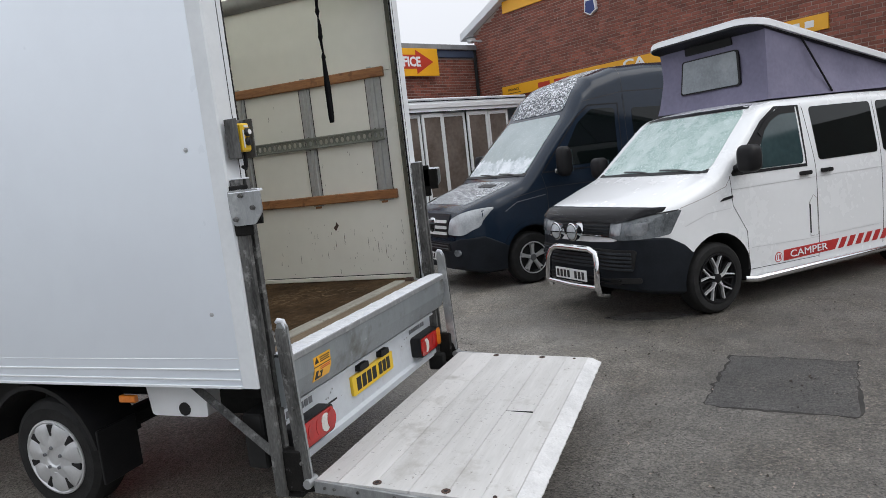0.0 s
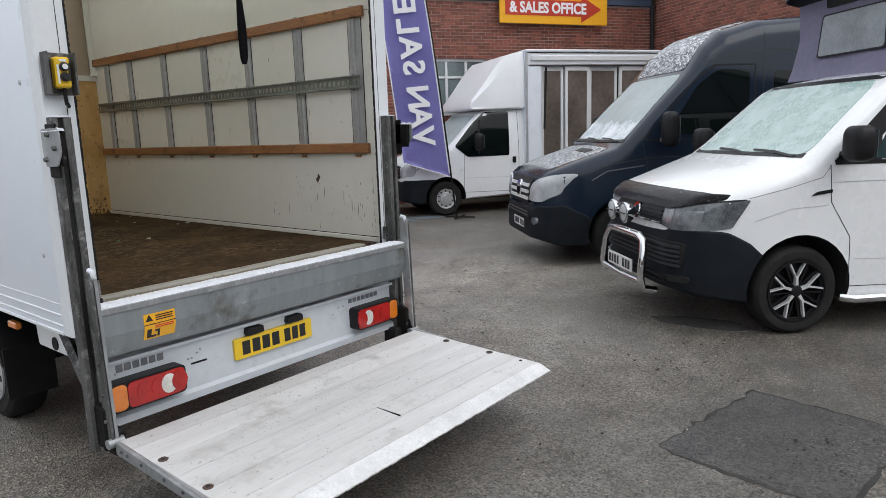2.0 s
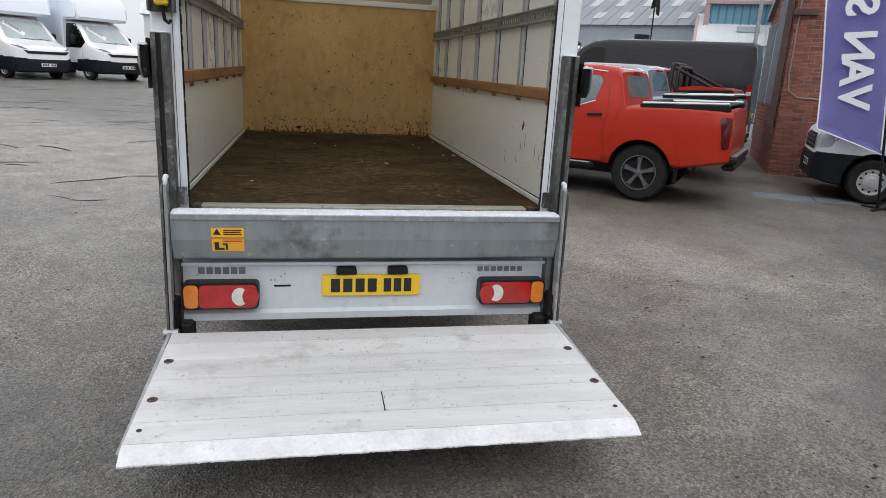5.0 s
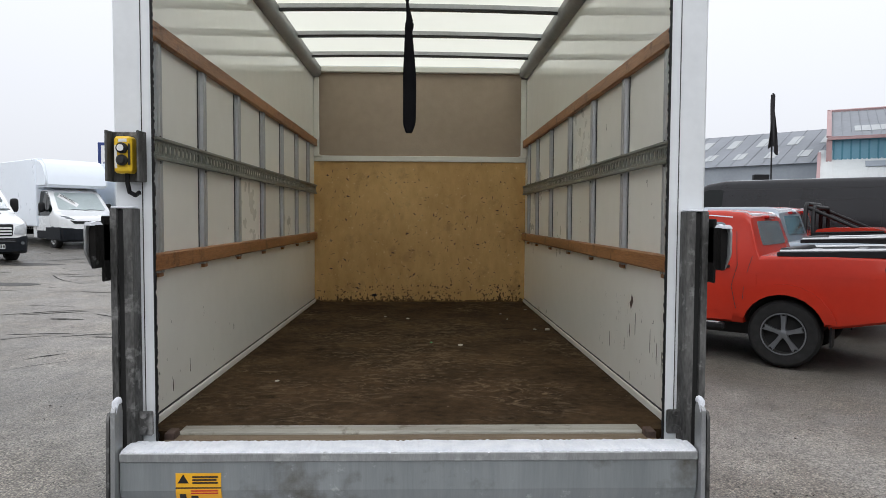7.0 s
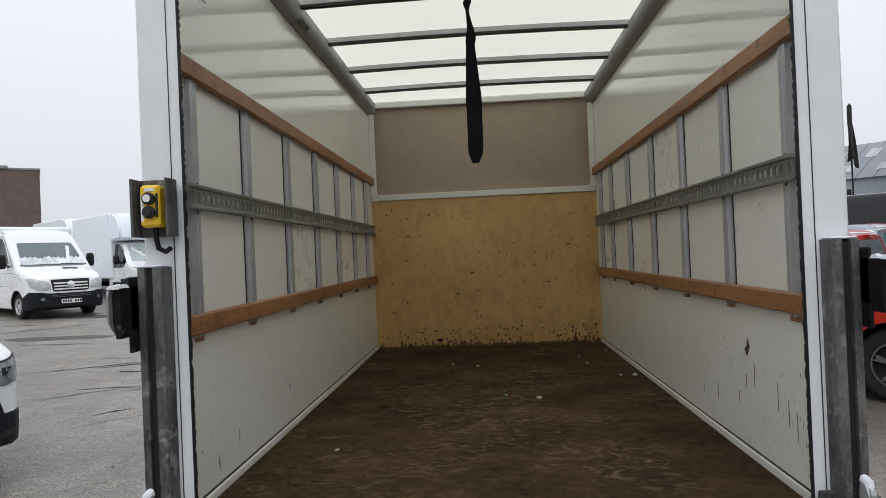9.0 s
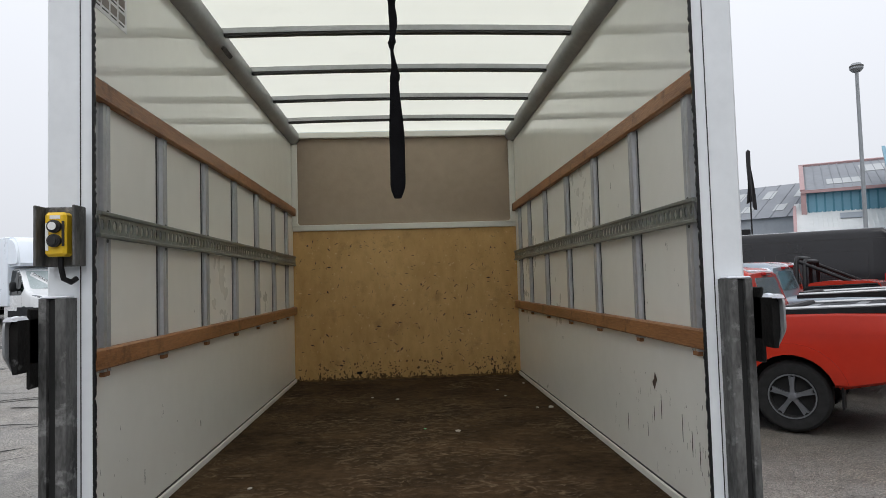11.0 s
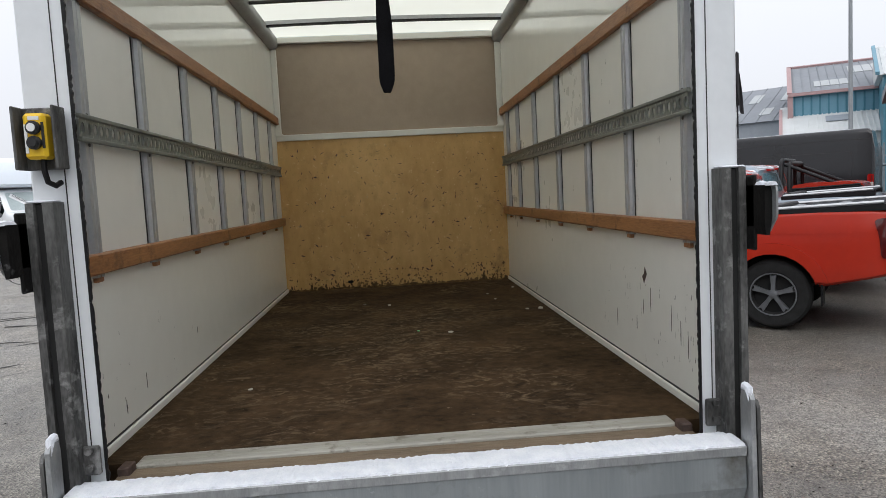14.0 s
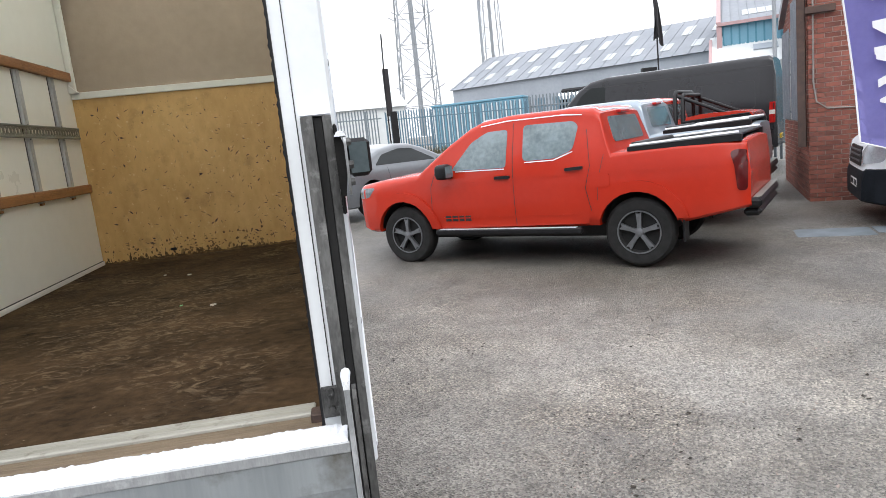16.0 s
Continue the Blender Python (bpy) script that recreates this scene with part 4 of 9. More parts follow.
    # roof skin and bows
    P("roof_panel", B((-1.03, 0.0, H + 0.049), (1.03, D + 0.1, H + 0.058)), ROOF, "translucent cream roof sheet")
    for y in (0.42, 0.95, 1.54, 2.18, 2.83, 3.46):
        bow = None
        for nm, y0, y1, z0, z1, mtl, lab in (("roof_bow", -0.015, 0.018, 0.006, 0.034, ALU, "pale aluminium roof bow"), ("gasket", -0.011, 0.024, -0.008, 0.006, INK, "black gasket")):
            bm = bmesh.new()
            prev = None
            for k in range(25):
                x = (W - 0.062) * (2 * k / 24 - 1)
                up = 0.013 * (1 - (x / W) ** 2) + (0.0012 * noise.noise((x * 9, y, 0)) if bow else 0)
                r = [bm.verts.new((x, y + d, H + up + z)) for d, z in ((y0, z0), (y1, z0), (y1, z1), (y0, z1))]
                if prev:
                    for q in range(4):
                        bm.faces.new((prev[q], prev[(q + 1) % 4], r[(q + 1) % 4], r[q]))
                else:
                    bm.faces.new(r)
                prev = r
            bm.faces.new(prev)
            o = P(nm, bm, mtl, lab, bow or van, 40)
            bow = bow or o
    P("roof_end_trim", B((-W, D - 0.025, H - 0.02), (W, D + 0.02, H + 0.03), 0.004), LINING)
    P("header", B((-1.034, 0.0, H - 0.02), (1.034, 0.085, H + 0.12), 0.012), FRAME_WHITE, "white rear header above the opening")
    # rolled shutter behind the header
    bm = bmesh.new()
    lathe(bm, [(0.1, -0.88), (0.1, 0.88)], 20, "x", (0, 0.21, H - 0.085))
    P("shutter_roll", bm, ALU, "rolled-up roller shutter")
    # pull strap, twisted, with a loop at its foot
    bm = bmesh.new()
    n, top, low = 90, H - 0.05, 2.018
    prev = None
    knots = ((0.22, 0.6), (0.40, 1.0), (0.535, 1.0), (0.64, 0.8))
    for i in range(n + 1):
        t = i / n
        z = top + (low - top) * t
        a = 10.5 * max(0.0, 1 - t / 0.66) + 0.15 * math.sin(7 * t)
        body = min(1.0, max(0.0, (t - 0.65) / 0.16))
        w = 0.0125 + 0.0105 * body
        if t > 0.955:
            w *= max(0.45, 1 - ((t - 0.955) / 0.045) ** 2 * 0.6)
        w *= (0.62 + 0.38 * abs(math.cos(a))) if t < 0.65 else 1.0
        bulge = sum(h * math.exp(-((t - k) / 0.012) ** 2) for k, h in knots)
        w += 0.004 * bulge
        th = 0.0045 + 0.006 * body + 0.006 * bulge
        c, s = math.cos(a), math.sin(a)
        x, y = -0.018 + 0.003 * math.sin(9 * t) + 0.006 * math.sin(43 * t) * (t < 0.65) * t, 0.032
        ring = [bm.verts.new((x + u * c * w - v * s * th, y + u * s * w + v * c * th, z)) for u, v in ((-1, -0.5), (-0.7, -1), (0.7, -1), (1, -0.5), (1, 0.5), (0.7, 1), (-0.7, 1), (-1, 0.5))]
        if prev:
            for k in range(8):
                bm.faces.new((prev[k], prev[(k + 1) % 8], ring[(k + 1) % 8], ring[k]))
        else:
            bm.faces.new(ring)
        prev = ring
    bm.faces.new(prev)
    P("pull_strap", bm, STRAP, "twisted black webbing pull strap")
    # threshold: metal nosing and wood strip
    P("threshold", B((-0.9, 0.035, F - 0.045), (0.9, 0.1105, F - 0.003), 0.004), WORNWOOD, "worn wooden threshold strip")
    P("threshold_strip", B((-0.9, -0.03, F - 0.05), (0.9, 0.033, F - 0.010), 0.003), NOSING, "grey worn metal strip in front of the threshold")
    P("threshold_nosing", B((-0.87, 0.112, F - 0.04), (0.87, 0.195, F + 0.006), 0.004), NOSING, "pale worn metal nosing")
    for s in (-1, 1):
        a, b = sorted((s * 0.862, s * 0.898))
        P("threshold_bracket", B((a, 0.055, F - 0.03), (b, 0.115, F + 0.022), 0.004), RUST, "brown rusted threshold bracket")
        a, b = sorted((s * 0.905, s * 0.955))
        P("hinge_plate", B((a, -0.03, 0.955), (b, -0.014, 1.04), 0.004), GALV_DARK, "bolted steel plate")
        for z in (0.98, 1.03):
            bm = bmesh.new()
            lathe(bm, [(0.011, -0.045), (0.011, -0.03), (0.0, -0.03)][::-1], 8, "y", (s * 0.93, 0, z))
            P("bolt", bm, GALV_DARK)
    # tail lift beam with its curved lower lip
    bm = bmesh.new()
    prof = [(-0.01, 0.925), (-0.135, 0.925), (-0.14, 0.905), (-0.141, 0.806), (-0.138, 0.798), (-0.105, 0.708), (-0.09, 0.695), (-0.03, 0.69), (-0.01, 0.69)]
    prism(bm, prof, "x", -0.968, 0.968)
    beam = P("lift_beam", bm, BEAM, "streaked galvanised tail lift beam", sharp=9)
    P("beam_lip", B((-0.97, -0.146, 0.903), (0.97, -0.134, 0.933), 0.003), GALV, "", beam)
    # snow lying along the beam
    bm = bmesh.new()
    nx = 420
    rows = []
    for i in range(nx + 1):
        x = -0.965 + 1.93 * i / nx
        h = 0.009 + 0.002 * noise.noise((x * 9, 0, 0)) + 0.0035 * noise.noise((x * 85, 3, 0))
        e1, e2 = -0.143 + 0.004 * noise.noise((x * 60, 7, 0)), -0.018 + 0.006 * noise.noise((x * 12, 5, 0)) + 0.006 * noise.noise((x * 70, 5, 0))
        rows.append([bm.verts.new((x, y, z)) for y, z in ((e1, 0.93), (e1 + 0.004, 0.932 + h * 0.7), (e1 + 0.03, 0.932 + h), ((e1 + e2) / 2, 0.932 + h * 1.05), (e2 - 0.02, 0.932 + h * 0.8), (e2, 0.925))])
    for a, b in zip(rows, rows[1:]):
        for k in range(5):
            bm.faces.new((a[k], a[k + 1], b[k + 1], b[k]))
    P("snow", bm, SNOW, "thin ridge of snow along the beam", sharp=0)
    # warning label on the beam
    bm = bmesh.new()
    prism(bm, [(-0.1425, 0.885), (-0.1425, 0.820), (-0.1415, 0.815), (-0.1225, 0.765), (-0.1185, 0.765), (-0.1375, 0.82), (-0.1375, 0.885)], "x", -0.785, -0.635)
    lab = P("warning_label", bm, STICKER, "orange warning label")
    bm = bmesh.new()
    prism(bm, [(-0.778, 0.852), (-0.742, 0.852), (-0.760, 0.882)], "y", -0.144, -0.141)
    P("triangle", bm, INK, "", lab)
    for z, x0, x1 in ((0.873, -0.73, -0.645), (0.863, -0.73, -0.65), (0.853, -0.73, -0.645)):
        P("bar", B((x0, -0.144, z - 0.0025), (x1, -0.141, z + 0.0025)), INK, "", lab)
    P("rule", B((-0.785, -0.1438, 0.834), (-0.635, -0.141, 0.838)), INK, "", lab)
    for z in (0.826, 0.818):
        P("bar", B((-0.735, -0.144, z - 0.002), (-0.645, -0.141, z + 0.002)), REDVINYL, "", lab)
    bm = bmesh.new()
    box(bm, (-0.772, -0.144, 0.772), (-0.752, -0.141, 0.815))
    box(bm, (-0.752, -0.144, 0.772), (-0.728, -0.141, 0.783))
    box(bm, (-0.722, -0.144, 0.772), (-0.712, -0.141, 0.808))
    box(bm, (-0.735, -0.144, 0.799), (-0.722, -0.141, 0.808))
    P("pictogram", bm, INK, "", lab)
    for o in lab.children:
        for v in o.data.vertices:
            v.co.y += 0.38 * max(0.0, 0.816 - v.co.z)
    lab.location.z = -0.02
    # white lamp panel
    bm = bmesh.new()
    prism(bm, [(0.02, 0.36), (-0.005, 0.345), (-0.03, 0.35), (-0.03, 0.385), (-0.008, 0.40), (-0.005, 0.60), (-0.008, 0.635), (-0.035, 0.645), (-0.035, 0.66), (0.02, 0.665)], "x", -0.955, 0.955)
    panel = P("lamp_panel", bm, PANELWHITE, "dirty white rear lamp panel")
    for x in (-0.88, -0.52, -0.50, -0.47, -0.45, 0.44, 0.49, 0.53):
        bm = bmesh.new()
        lathe(bm, [(0.005, 0.0), (0.005, -0.003), (0.0, -0.004)], 8, "y", (x, -0.0062, 0.575 + 0.02 * math.sin(40 * x)))
        P("bolt", bm, GALV, "", panel)
    P("slot", B((-0.505, -0.010, 0.522), (-0.42, -0.004, 0.531)), BLACK, "", panel)
    # rear lamps
    for s in (-1, 1):
        L = lambda x0, x1, z0=0.436, z1=0.556: rounded([(s * x0, z0), (s * x1, z0), (s * x1, z1), (s * x0, z1)], 0.028)
        bm = bmesh.new()
        prism(bm, L(0.577, 0.946, 0.428, 0.565), "y", -0.079, -0.004)
        lamp = P("rear_lamp", bm, BLACK, "rear lamp cluster with red, amber and clear lenses")
        bm = bmesh.new()
        prism(bm, L(0.585, 0.865), "y", -0.084, -0.06)
        P("red_lens", bm, RED_LENS, "", lamp)
        bm = bmesh.new()
        prism(bm, [(s * a, b) for a, b in rounded([(0.868, 0.436), (0.937, 0.436), (0.937, 0.556), (0.868, 0.556)], 0.026)], "y", -0.082, -0.06)
        P("amber_lens", bm, AMBER, "", lamp)
        bm = bmesh.new()
        c = 0.668
        disc = lambda cx, rx, rz: [(s * (cx + rx * math.cos(a)), 0.496 + rz * math.sin(a)) for a in (2 * math.pi * k / 22 for k in range(22))]
        prism(bm, disc(c, 0.040, 0.047), "y", -0.088, -0.082)
        P("clear_lens", bm, CLEAR_LENS, "", lamp)
        bm = bmesh.new()
        prism(bm, disc(c - 0.052, 0.040, 0.049), "y", -0.0905, -0.082)
        P("inner_lens", bm, RED_LENS, "", lamp)
        for q in (0.73, 0.80):
            bm = bmesh.new()
            prism(bm, disc(q, 0.026, 0.042), "y", -0.0865, -0.082)
            P("lens_ring", bm, RED_LENS, "", lamp)
    # number plate with bars in place of its characters
    bm = bmesh.new()
    prism(bm, rounded([(-0.262, 0.472), (0.258, 0.472), (0.258, 0.585), (-0.262, 0.585)], 0.012), "y", -0.024, -0.006)
    plate = P("number_plate", bm, PLATE_Y, "yellow rear number plate")
    for x0, x1, c in ((-0.215, 0.025, 4), (0.062, 0.21, 3)):
        bw = (x1 - x0) / (c + (c - 1) * 0.35)
        for k in range(c):
            a = x0 + k * bw * 1.35
            P("bar", B((a, -0.0265, 0.492), (a + bw, -0.0235, 0.566)), INK, "", plate)
    for x in (-0.135, 0.135):
        bm = bmesh.new()
        prism(bm, rounded([(x - 0.055, 0.594), (x + 0.055, 0.594), (x + 0.05, 0.632), (x - 0.05, 0.632)], 0.01), "y", -0.042, -0.006)
        P("plate_lamp", bm, BLACK, "black number plate lamp")
    # maker's and model badge as plain raised shapes
    for x0, x1, z0, z1, c in ((-0.875, -0.645, 0.592, 0.628, 6), (0.575, 0.83, 0.596, 0.624, 7)):
        w = (x1 - x0) / (c + (c - 1) * 0.25)
        for k in range(c):
            a = x0 + k * w * 1.25
            P("badge_bar", B((a, -0.0085, z0), (a + w, -0.0055, z1), 0.001), GUNMETAL, "dark raised badge bar", panel)
    # lift columns, latches and arms
    for s in (-1, 1):
        bm = bmesh.new()
        prism(bm, [(s * x, y) for x, y in ((0.951, -0.058), (0.980, -0.058), (0.981, -0.018), (1.003, -0.018), (1.004, -0.058), (1.025, -0.058), (1.025, -0.003), (0.947, -0.003))], "z", 0.28, 1.745)
        col = P("lift_column", bm, GALV_DARK, "grimy galvanised lift column", sharp=20)
        a, b = sorted((s * 0.982, s * 1.002))
        P("slide", B((a, -0.046, 0.30), (b, -0.02, 1.74)), DARK, "", col)
        a, b = sorted((s * 0.950, s * 1.024))
        P("snow_cap", B((a, -0.056, 1.745), (b, -0.006, 1.752), 0.003), SNOW, "", col)
        # latch block
        bm = bmesh.new()
        prism(bm, [(s * 1.0262, 1.69), (s * 1.042, 1.69), (s * 1.048, 1.67), (s * 1.048, 1.60), (s * 1.040, 1.548), (s * 1.030, 1.548), (s * 1.0262, 1.57)], "y", -0.155, -0.02)
        lt = P("latch", bm, GREASE, "cast steel platform latch")
        bm = bmesh.new()
        prism(bm, rounded([(-0.175, 1.60), (-0.13, 1.548), (-0.02, 1.545), (-0.005, 1.60), (-0.005, 1.70), (-0.16, 1.70), (-0.175, 1.68)], 0.014), "x", *sorted((s * 1.048, s * 1.054)))
        P("latch_plate", bm, GALV, "pale galvanised plate", lt)
        a, b = sorted((s * 1.027, s * 1.056))
        bm = bmesh.new()
        nx, rows_ = 12, []
        for i in range(nx + 1):
            y = -0.172 + 0.16 * i / nx
            h = 0.010 + 0.006 * noise.noise((y * 40, s, 2))
            rows_.append([bm.verts.new((x, y, z)) for x, z in ((a, 1.688), (a + 0.006, 1.690 + h * 0.8), ((a + b) / 2, 1.690 + h), (b - 0.006, 1.690 + h * 0.8), (b, 1.688))])
        for r0, r1 in zip(rows_, rows_[1:]):
            for k in range(4):
                bm.faces.new((r0[k], r0[k + 1], r1[k + 1], r1[k]))
        for e in (rows_[0], rows_[-1]):
            bm.faces.new(e)
        P("snow", bm, SNOW, "", lt)
        for y, z in ((-0.075, 1.675), (-0.035, 1.575), (-0.13, 1.62)):
            bm = bmesh.new()
            lathe(bm, [(0.0, 0.012), (0.010, 0.012), (0.012, 0.0)], 6, "x", (0, y, z))
            for v in bm.verts:
                v.co.x = s * (1.054 + v.co.x)
            P("bolt", bm, GALV_DARK, "", lt)
        a, b = sorted((s * 1.0262, s * 1.036))
        P("latch_bracket", B((a, -0.10, 1.50), (b, -0.0, 1.72), 0.004), GREASE, "", lt)
        # lifting arm: a pair of flat bars with a snow tipped head
        arm = None
        for x0, x1, mtl, top in ((0.972, 0.986, GALV, 1.095), (0.991, 1.001, GALV_DARK, 1.07)):
            bm = bmesh.new()
            prism(bm, [(-0.185, 0.34), (-0.128, 0.34), (-0.104, top - 0.03), (-0.112, top), (-0.150, top), (-0.162, top - 0.02)], "x", *sorted((s * x0, s * x1)))
            p = P("lift_arm", bm, mtl, "slim flat steel lift arm", sharp=20)
            arm = arm or p
        for z in (0.44, 0.56, 0.70):
            bm = bmesh.new()
            lathe(bm, [(0.0, 0.008), (0.009, 0.008), (0.010, 0.0)], 6, "x", (0, -0.152 + 0.022 * (z - 0.34), z))
            for v in bm.verts:
                v.co.x = s * (1.001 + v.co.x)
            P("bolt", bm, GALV_DARK, "", arm)
        bm = bmesh.new()
        tube(bm, [(s * 0.979, -0.157, 1.056), (s * 0.979, -0.140, 1.102), (s * 0.980, -0.118, 1.104), (s * 0.981, -0.104, 1.094)], [0.006, 0.012, 0.013, 0.007], 8)
        P("snow_tip", bm, SNOW, "", arm)
        a, b = sorted((s * 0.955, s * 1.01))
        P("arm_carriage", B((a, -0.15, 0.30), (b, -0.02, 0.50), 0.01), GREASE, "black greasy lift carriage")
        bm = bmesh.new()
        prism(bm, [(-0.20, 0.30), (-0.05, 0.27), (-0.03, 0.42), (-0.08, 0.46), (-0.16, 0.42)], "x", *sorted((s * 0.965, s * 0.985)))
        P("hinge_cheek", bm, GREASE, "black hinge cheek plate")
        bm = bmesh.new()
        lathe(bm, [(0.0, -0.035), (0.022, -0.035), (0.022, 0.035), (0.0, 0.035)], 12, "x", (s * 0.985, -0.175, 0.345))
        P("hinge_pin", bm, GALV, "")
        a, b = sorted((s * 0.90, s * 0.96))
        P("column_foot", B((a, -0.10, 0.24), (b, 0.02, 0.36), 0.01), DARK)
    # tail lift platform: planks, side edges, tapered snowy tip
    y0, z0, y1, z1 = -0.195, 0.352, -1.03, 0.318
    sl = (z1 - z0) / (y1 - y0)
    pz = lambda y: z0 + sl * (y - y0)
    edges = [-0.195, -0.31, -0.485, -0.66, -0.83, -0.985, -1.125]
    plat = P("platform", B((-0.965, -1.125, -0.052), (0.965, -0.195, -0.026)), DARK, "lowered aluminium tail lift platform")
    for v in plat.data.vertices:
        v.co.z += pz(v.co.y) + 0.0
    for a, b in zip(edges, edges[1:]):
        bm = B((-0.976, b + 0.0011, -0.024), (0.976, a - 0.0011, 0.0))
        for v in bm.verts:
            v.co.z += pz(v.co.y)
        P("plank", bm, RAMP, "", plat)
    bm = bmesh.new()
    for k in range(240):
        x = -0.976 + 1.952 * k / 239
        yy = -1.1265
        tip = -1.212 + 0.006 * noise.noise((x * 17, 2, 0)) + 0.006 * noise.noise((x * 90, 5, 0))
        r = [bm.verts.new((x, y, pz(y) + dz)) for y, dz in ((yy, 0.0), (yy - 0.03, -0.003), (tip, -0.028), (tip, -0.034), (yy - 0.02, -0.05), (yy, -0.05))]
        if k:
            for j in range(6):
                bm.faces.new((prev[j], prev[(j + 1) % 6], r[(j + 1) % 6], r[j]))
        else:
            bm.faces.new(r)
        prev = r
    bm.faces.new(prev[::-1])
    P("platform_tip", bm, RAMP_TIP, "white snow dusted ramp tip", plat)
    for s in (-1, 1):
        a, b = sorted((s * 0.978, s * 0.996))
        bm = B((a, -1.14, -0.055), (b, -0.195, 0.004), 0.002)
        for v in bm.verts:
            v.co.z += pz(v.co.y) - (0.03 if v.co.y < -1.05 and v.co.z > -0.02 else 0)
        se = P("side_edge", bm, GALV, "galvanised platform edge", plat)
        for y in (-0.25, -0.30, -0.42, -0.60, -0.74, -0.84, -0.93):
            bm = bmesh.new()
            lathe(bm, [(0.008, 0), (0.007, 0.005), (0, 0.007)], 8, "x")
            bm.transform(Matrix.Translation((s * 0.996, y, pz(y) - 0.026)) @ Matrix.Diagonal((s, 1, 1, 1)))
            P("bolt", bm, GALV_DARK, "", se)
        for y, r in ((-0.49, 0.021), (-0.82, 0.021), (-1.04, 0.010)):
            bm = bmesh.new()
            lathe(bm, [(r, -0.004), (r, 0.002), (r * 0.8, 0.0045), (r * 0.5, 0.003), (r * 0.4, -0.002), (0, -0.002)], 18, "z", (s * 0.938, y, pz(y)))
            st = P("stop_latch", bm, RUST, "rusty platform stop", plat)
            bm = bmesh.new()
            lathe(bm, [(r * 0.42, 0.0), (r * 0.42, 0.0022), (0, 0.0022)], 10, "z", (s * 0.938, y, pz(y)))
            P("hole", bm, DARK, "", st)
    P("plank_split", B((-0.031, -0.985, pz(-0.98) - 0.004), (-0.027, -0.832, pz(-0.84) + 0.0012)), DARK, "", plat)
    bm = bmesh.new()
    for _ in range(420):
        x, y, a, n = random.gauss(0.0, 0.38), -0.2 - 0.8 * random.random() ** 1.6, random.choice((random.gauss(1.55, 0.2), random.uniform(0, 3.14))), random.uniform(0.006, 0.055)
        if abs(x) > 0.9:
            continue
        d = Vector((math.cos(a), 0.6 * math.sin(a))) * n
        o = Vector((-d.y, d.x)).normalized() * random.uniform(0.0004, 0.0011)
        q = [(x - o.x, y - o.y), (x + d.x / 2 - 2 * o.x, y + d.y / 2), (x + d.x, y + d.y), (x + d.x / 2 + o.x, y + d.y / 2 + o.y)]
        bm.faces.new([bm.verts.new((u, v, pz(v) + 0.0012)) for u, v in q])
    P("scuff_marks", bm, GUNMETAL, "grey scuffs on the planks", plat, 0)["kind"] = "stuff"
    # control box on the nearside post
    bm = bmesh.new()
    box(bm, (-1.022, -0.035, 1.835), (-0.915, -0.016, 2.005), 0.003)
    for x0, x1 in ((-1.026, -1.018), (-0.921, -0.913)):
        box(bm, (x0, -0.085, 1.835), (x1, -0.02, 2.005), 0.002)
    cb = P("control_box", bm, GALV_DARK, "metal bracket with a yellow push button control", sharp=20)
    P("button_box", B((-0.997, -0.085, 1.862), (-0.938, -0.036, 1.985), 0.008), YELLOW, "yellow two-button lift control", cb)
    for z, mtl in ((1.945, PLATE_W), (1.905, INK)):
        bm = bmesh.new()
        lathe(bm, [(0.0, -0.102), (0.013, -0.102), (0.016, -0.097), (0.018, -0.097), (0.018, -0.085)], 18, "y", (-0.966, 0, z))
        P("push_button", bm, INK, "", cb)
        bm = bmesh.new()
        lathe(bm, [(0.0, -0.1045), (0.011, -0.1045), (0.011, -0.1015)], 16, "y", (-0.966, 0, z))
        P("button_cap", bm, mtl, "", cb)
    P("button_label", B((-0.992, -0.0868, 1.878), (-0.984, -0.0848, 1.955)), PLATE_W, "", cb)
    P("button_label", B((-0.948, -0.0868, 1.89), (-0.941, -0.0848, 1.96)), INK, "", cb)
    P("button_label", B((-0.98, -0.0868, 1.966), (-0.952, -0.0848, 1.976)), PLATE_W, "", cb)
    bm = bmesh.new()
    tube(bm, [(-0.962, -0.06, 1.865), (-0.962, -0.06, 1.83), (-0.958, -0.055, 1.80), (-0.945, -0.04, 1.79), (-0.94, -0.02, 1.80)], 0.008, 8)
    P("control_lead", bm, BLACK, "", cb)
    # chassis and running gear
    for s in (-1, 1):
        a, b = sorted((s * 0.36, s * 0.44))
        P("chassis_rail", B((a, 0.05, 0.52), (b, 5.2, 0.72)), DARK)
        bm = bmesh.new()
        tube(bm, [(s * 0.96, 0.03, 0.46), (s * 0.88, 0.62, 0.83)], 0.026, 4)
        P("strut", bm, GALV_DARK, "diagonal steel strut below the floor")
    P("underfloor", B((-1.0, 0.09, 0.80), (1.0, D + 0.05, 0.86)), DARK)
    # tank, wheel and slab added to keep light out below the floor
    P("fuel_tank", B((-0.34, 2.3, 0.30), (0.34, 3.3, 0.56), 0.04), DARK, "unseen black tank added below the floor to block light")
    bm = bmesh.new()
    lathe(bm, [(0.0, -0.10), (0.30, -0.10), (0.33, -0.05), (0.33, 0.05), (0.30, 0.10), (0.0, 0.10)], 24, "z", (0, 0.80, 0.46))
    P("spare_wheel", bm, RUBBER, "unseen black wheel added below the floor to block light")
    P("lift_frame", B((-0.90, 0.12, 0.34), (0.90, 0.24, 0.62), 0.01), DARK, "black slab added behind the lamp panel to block light")
    P("axle", B((-0.75, 1.50, 0.28), (0.75, 1.62, 0.40), 0.03), DARK)
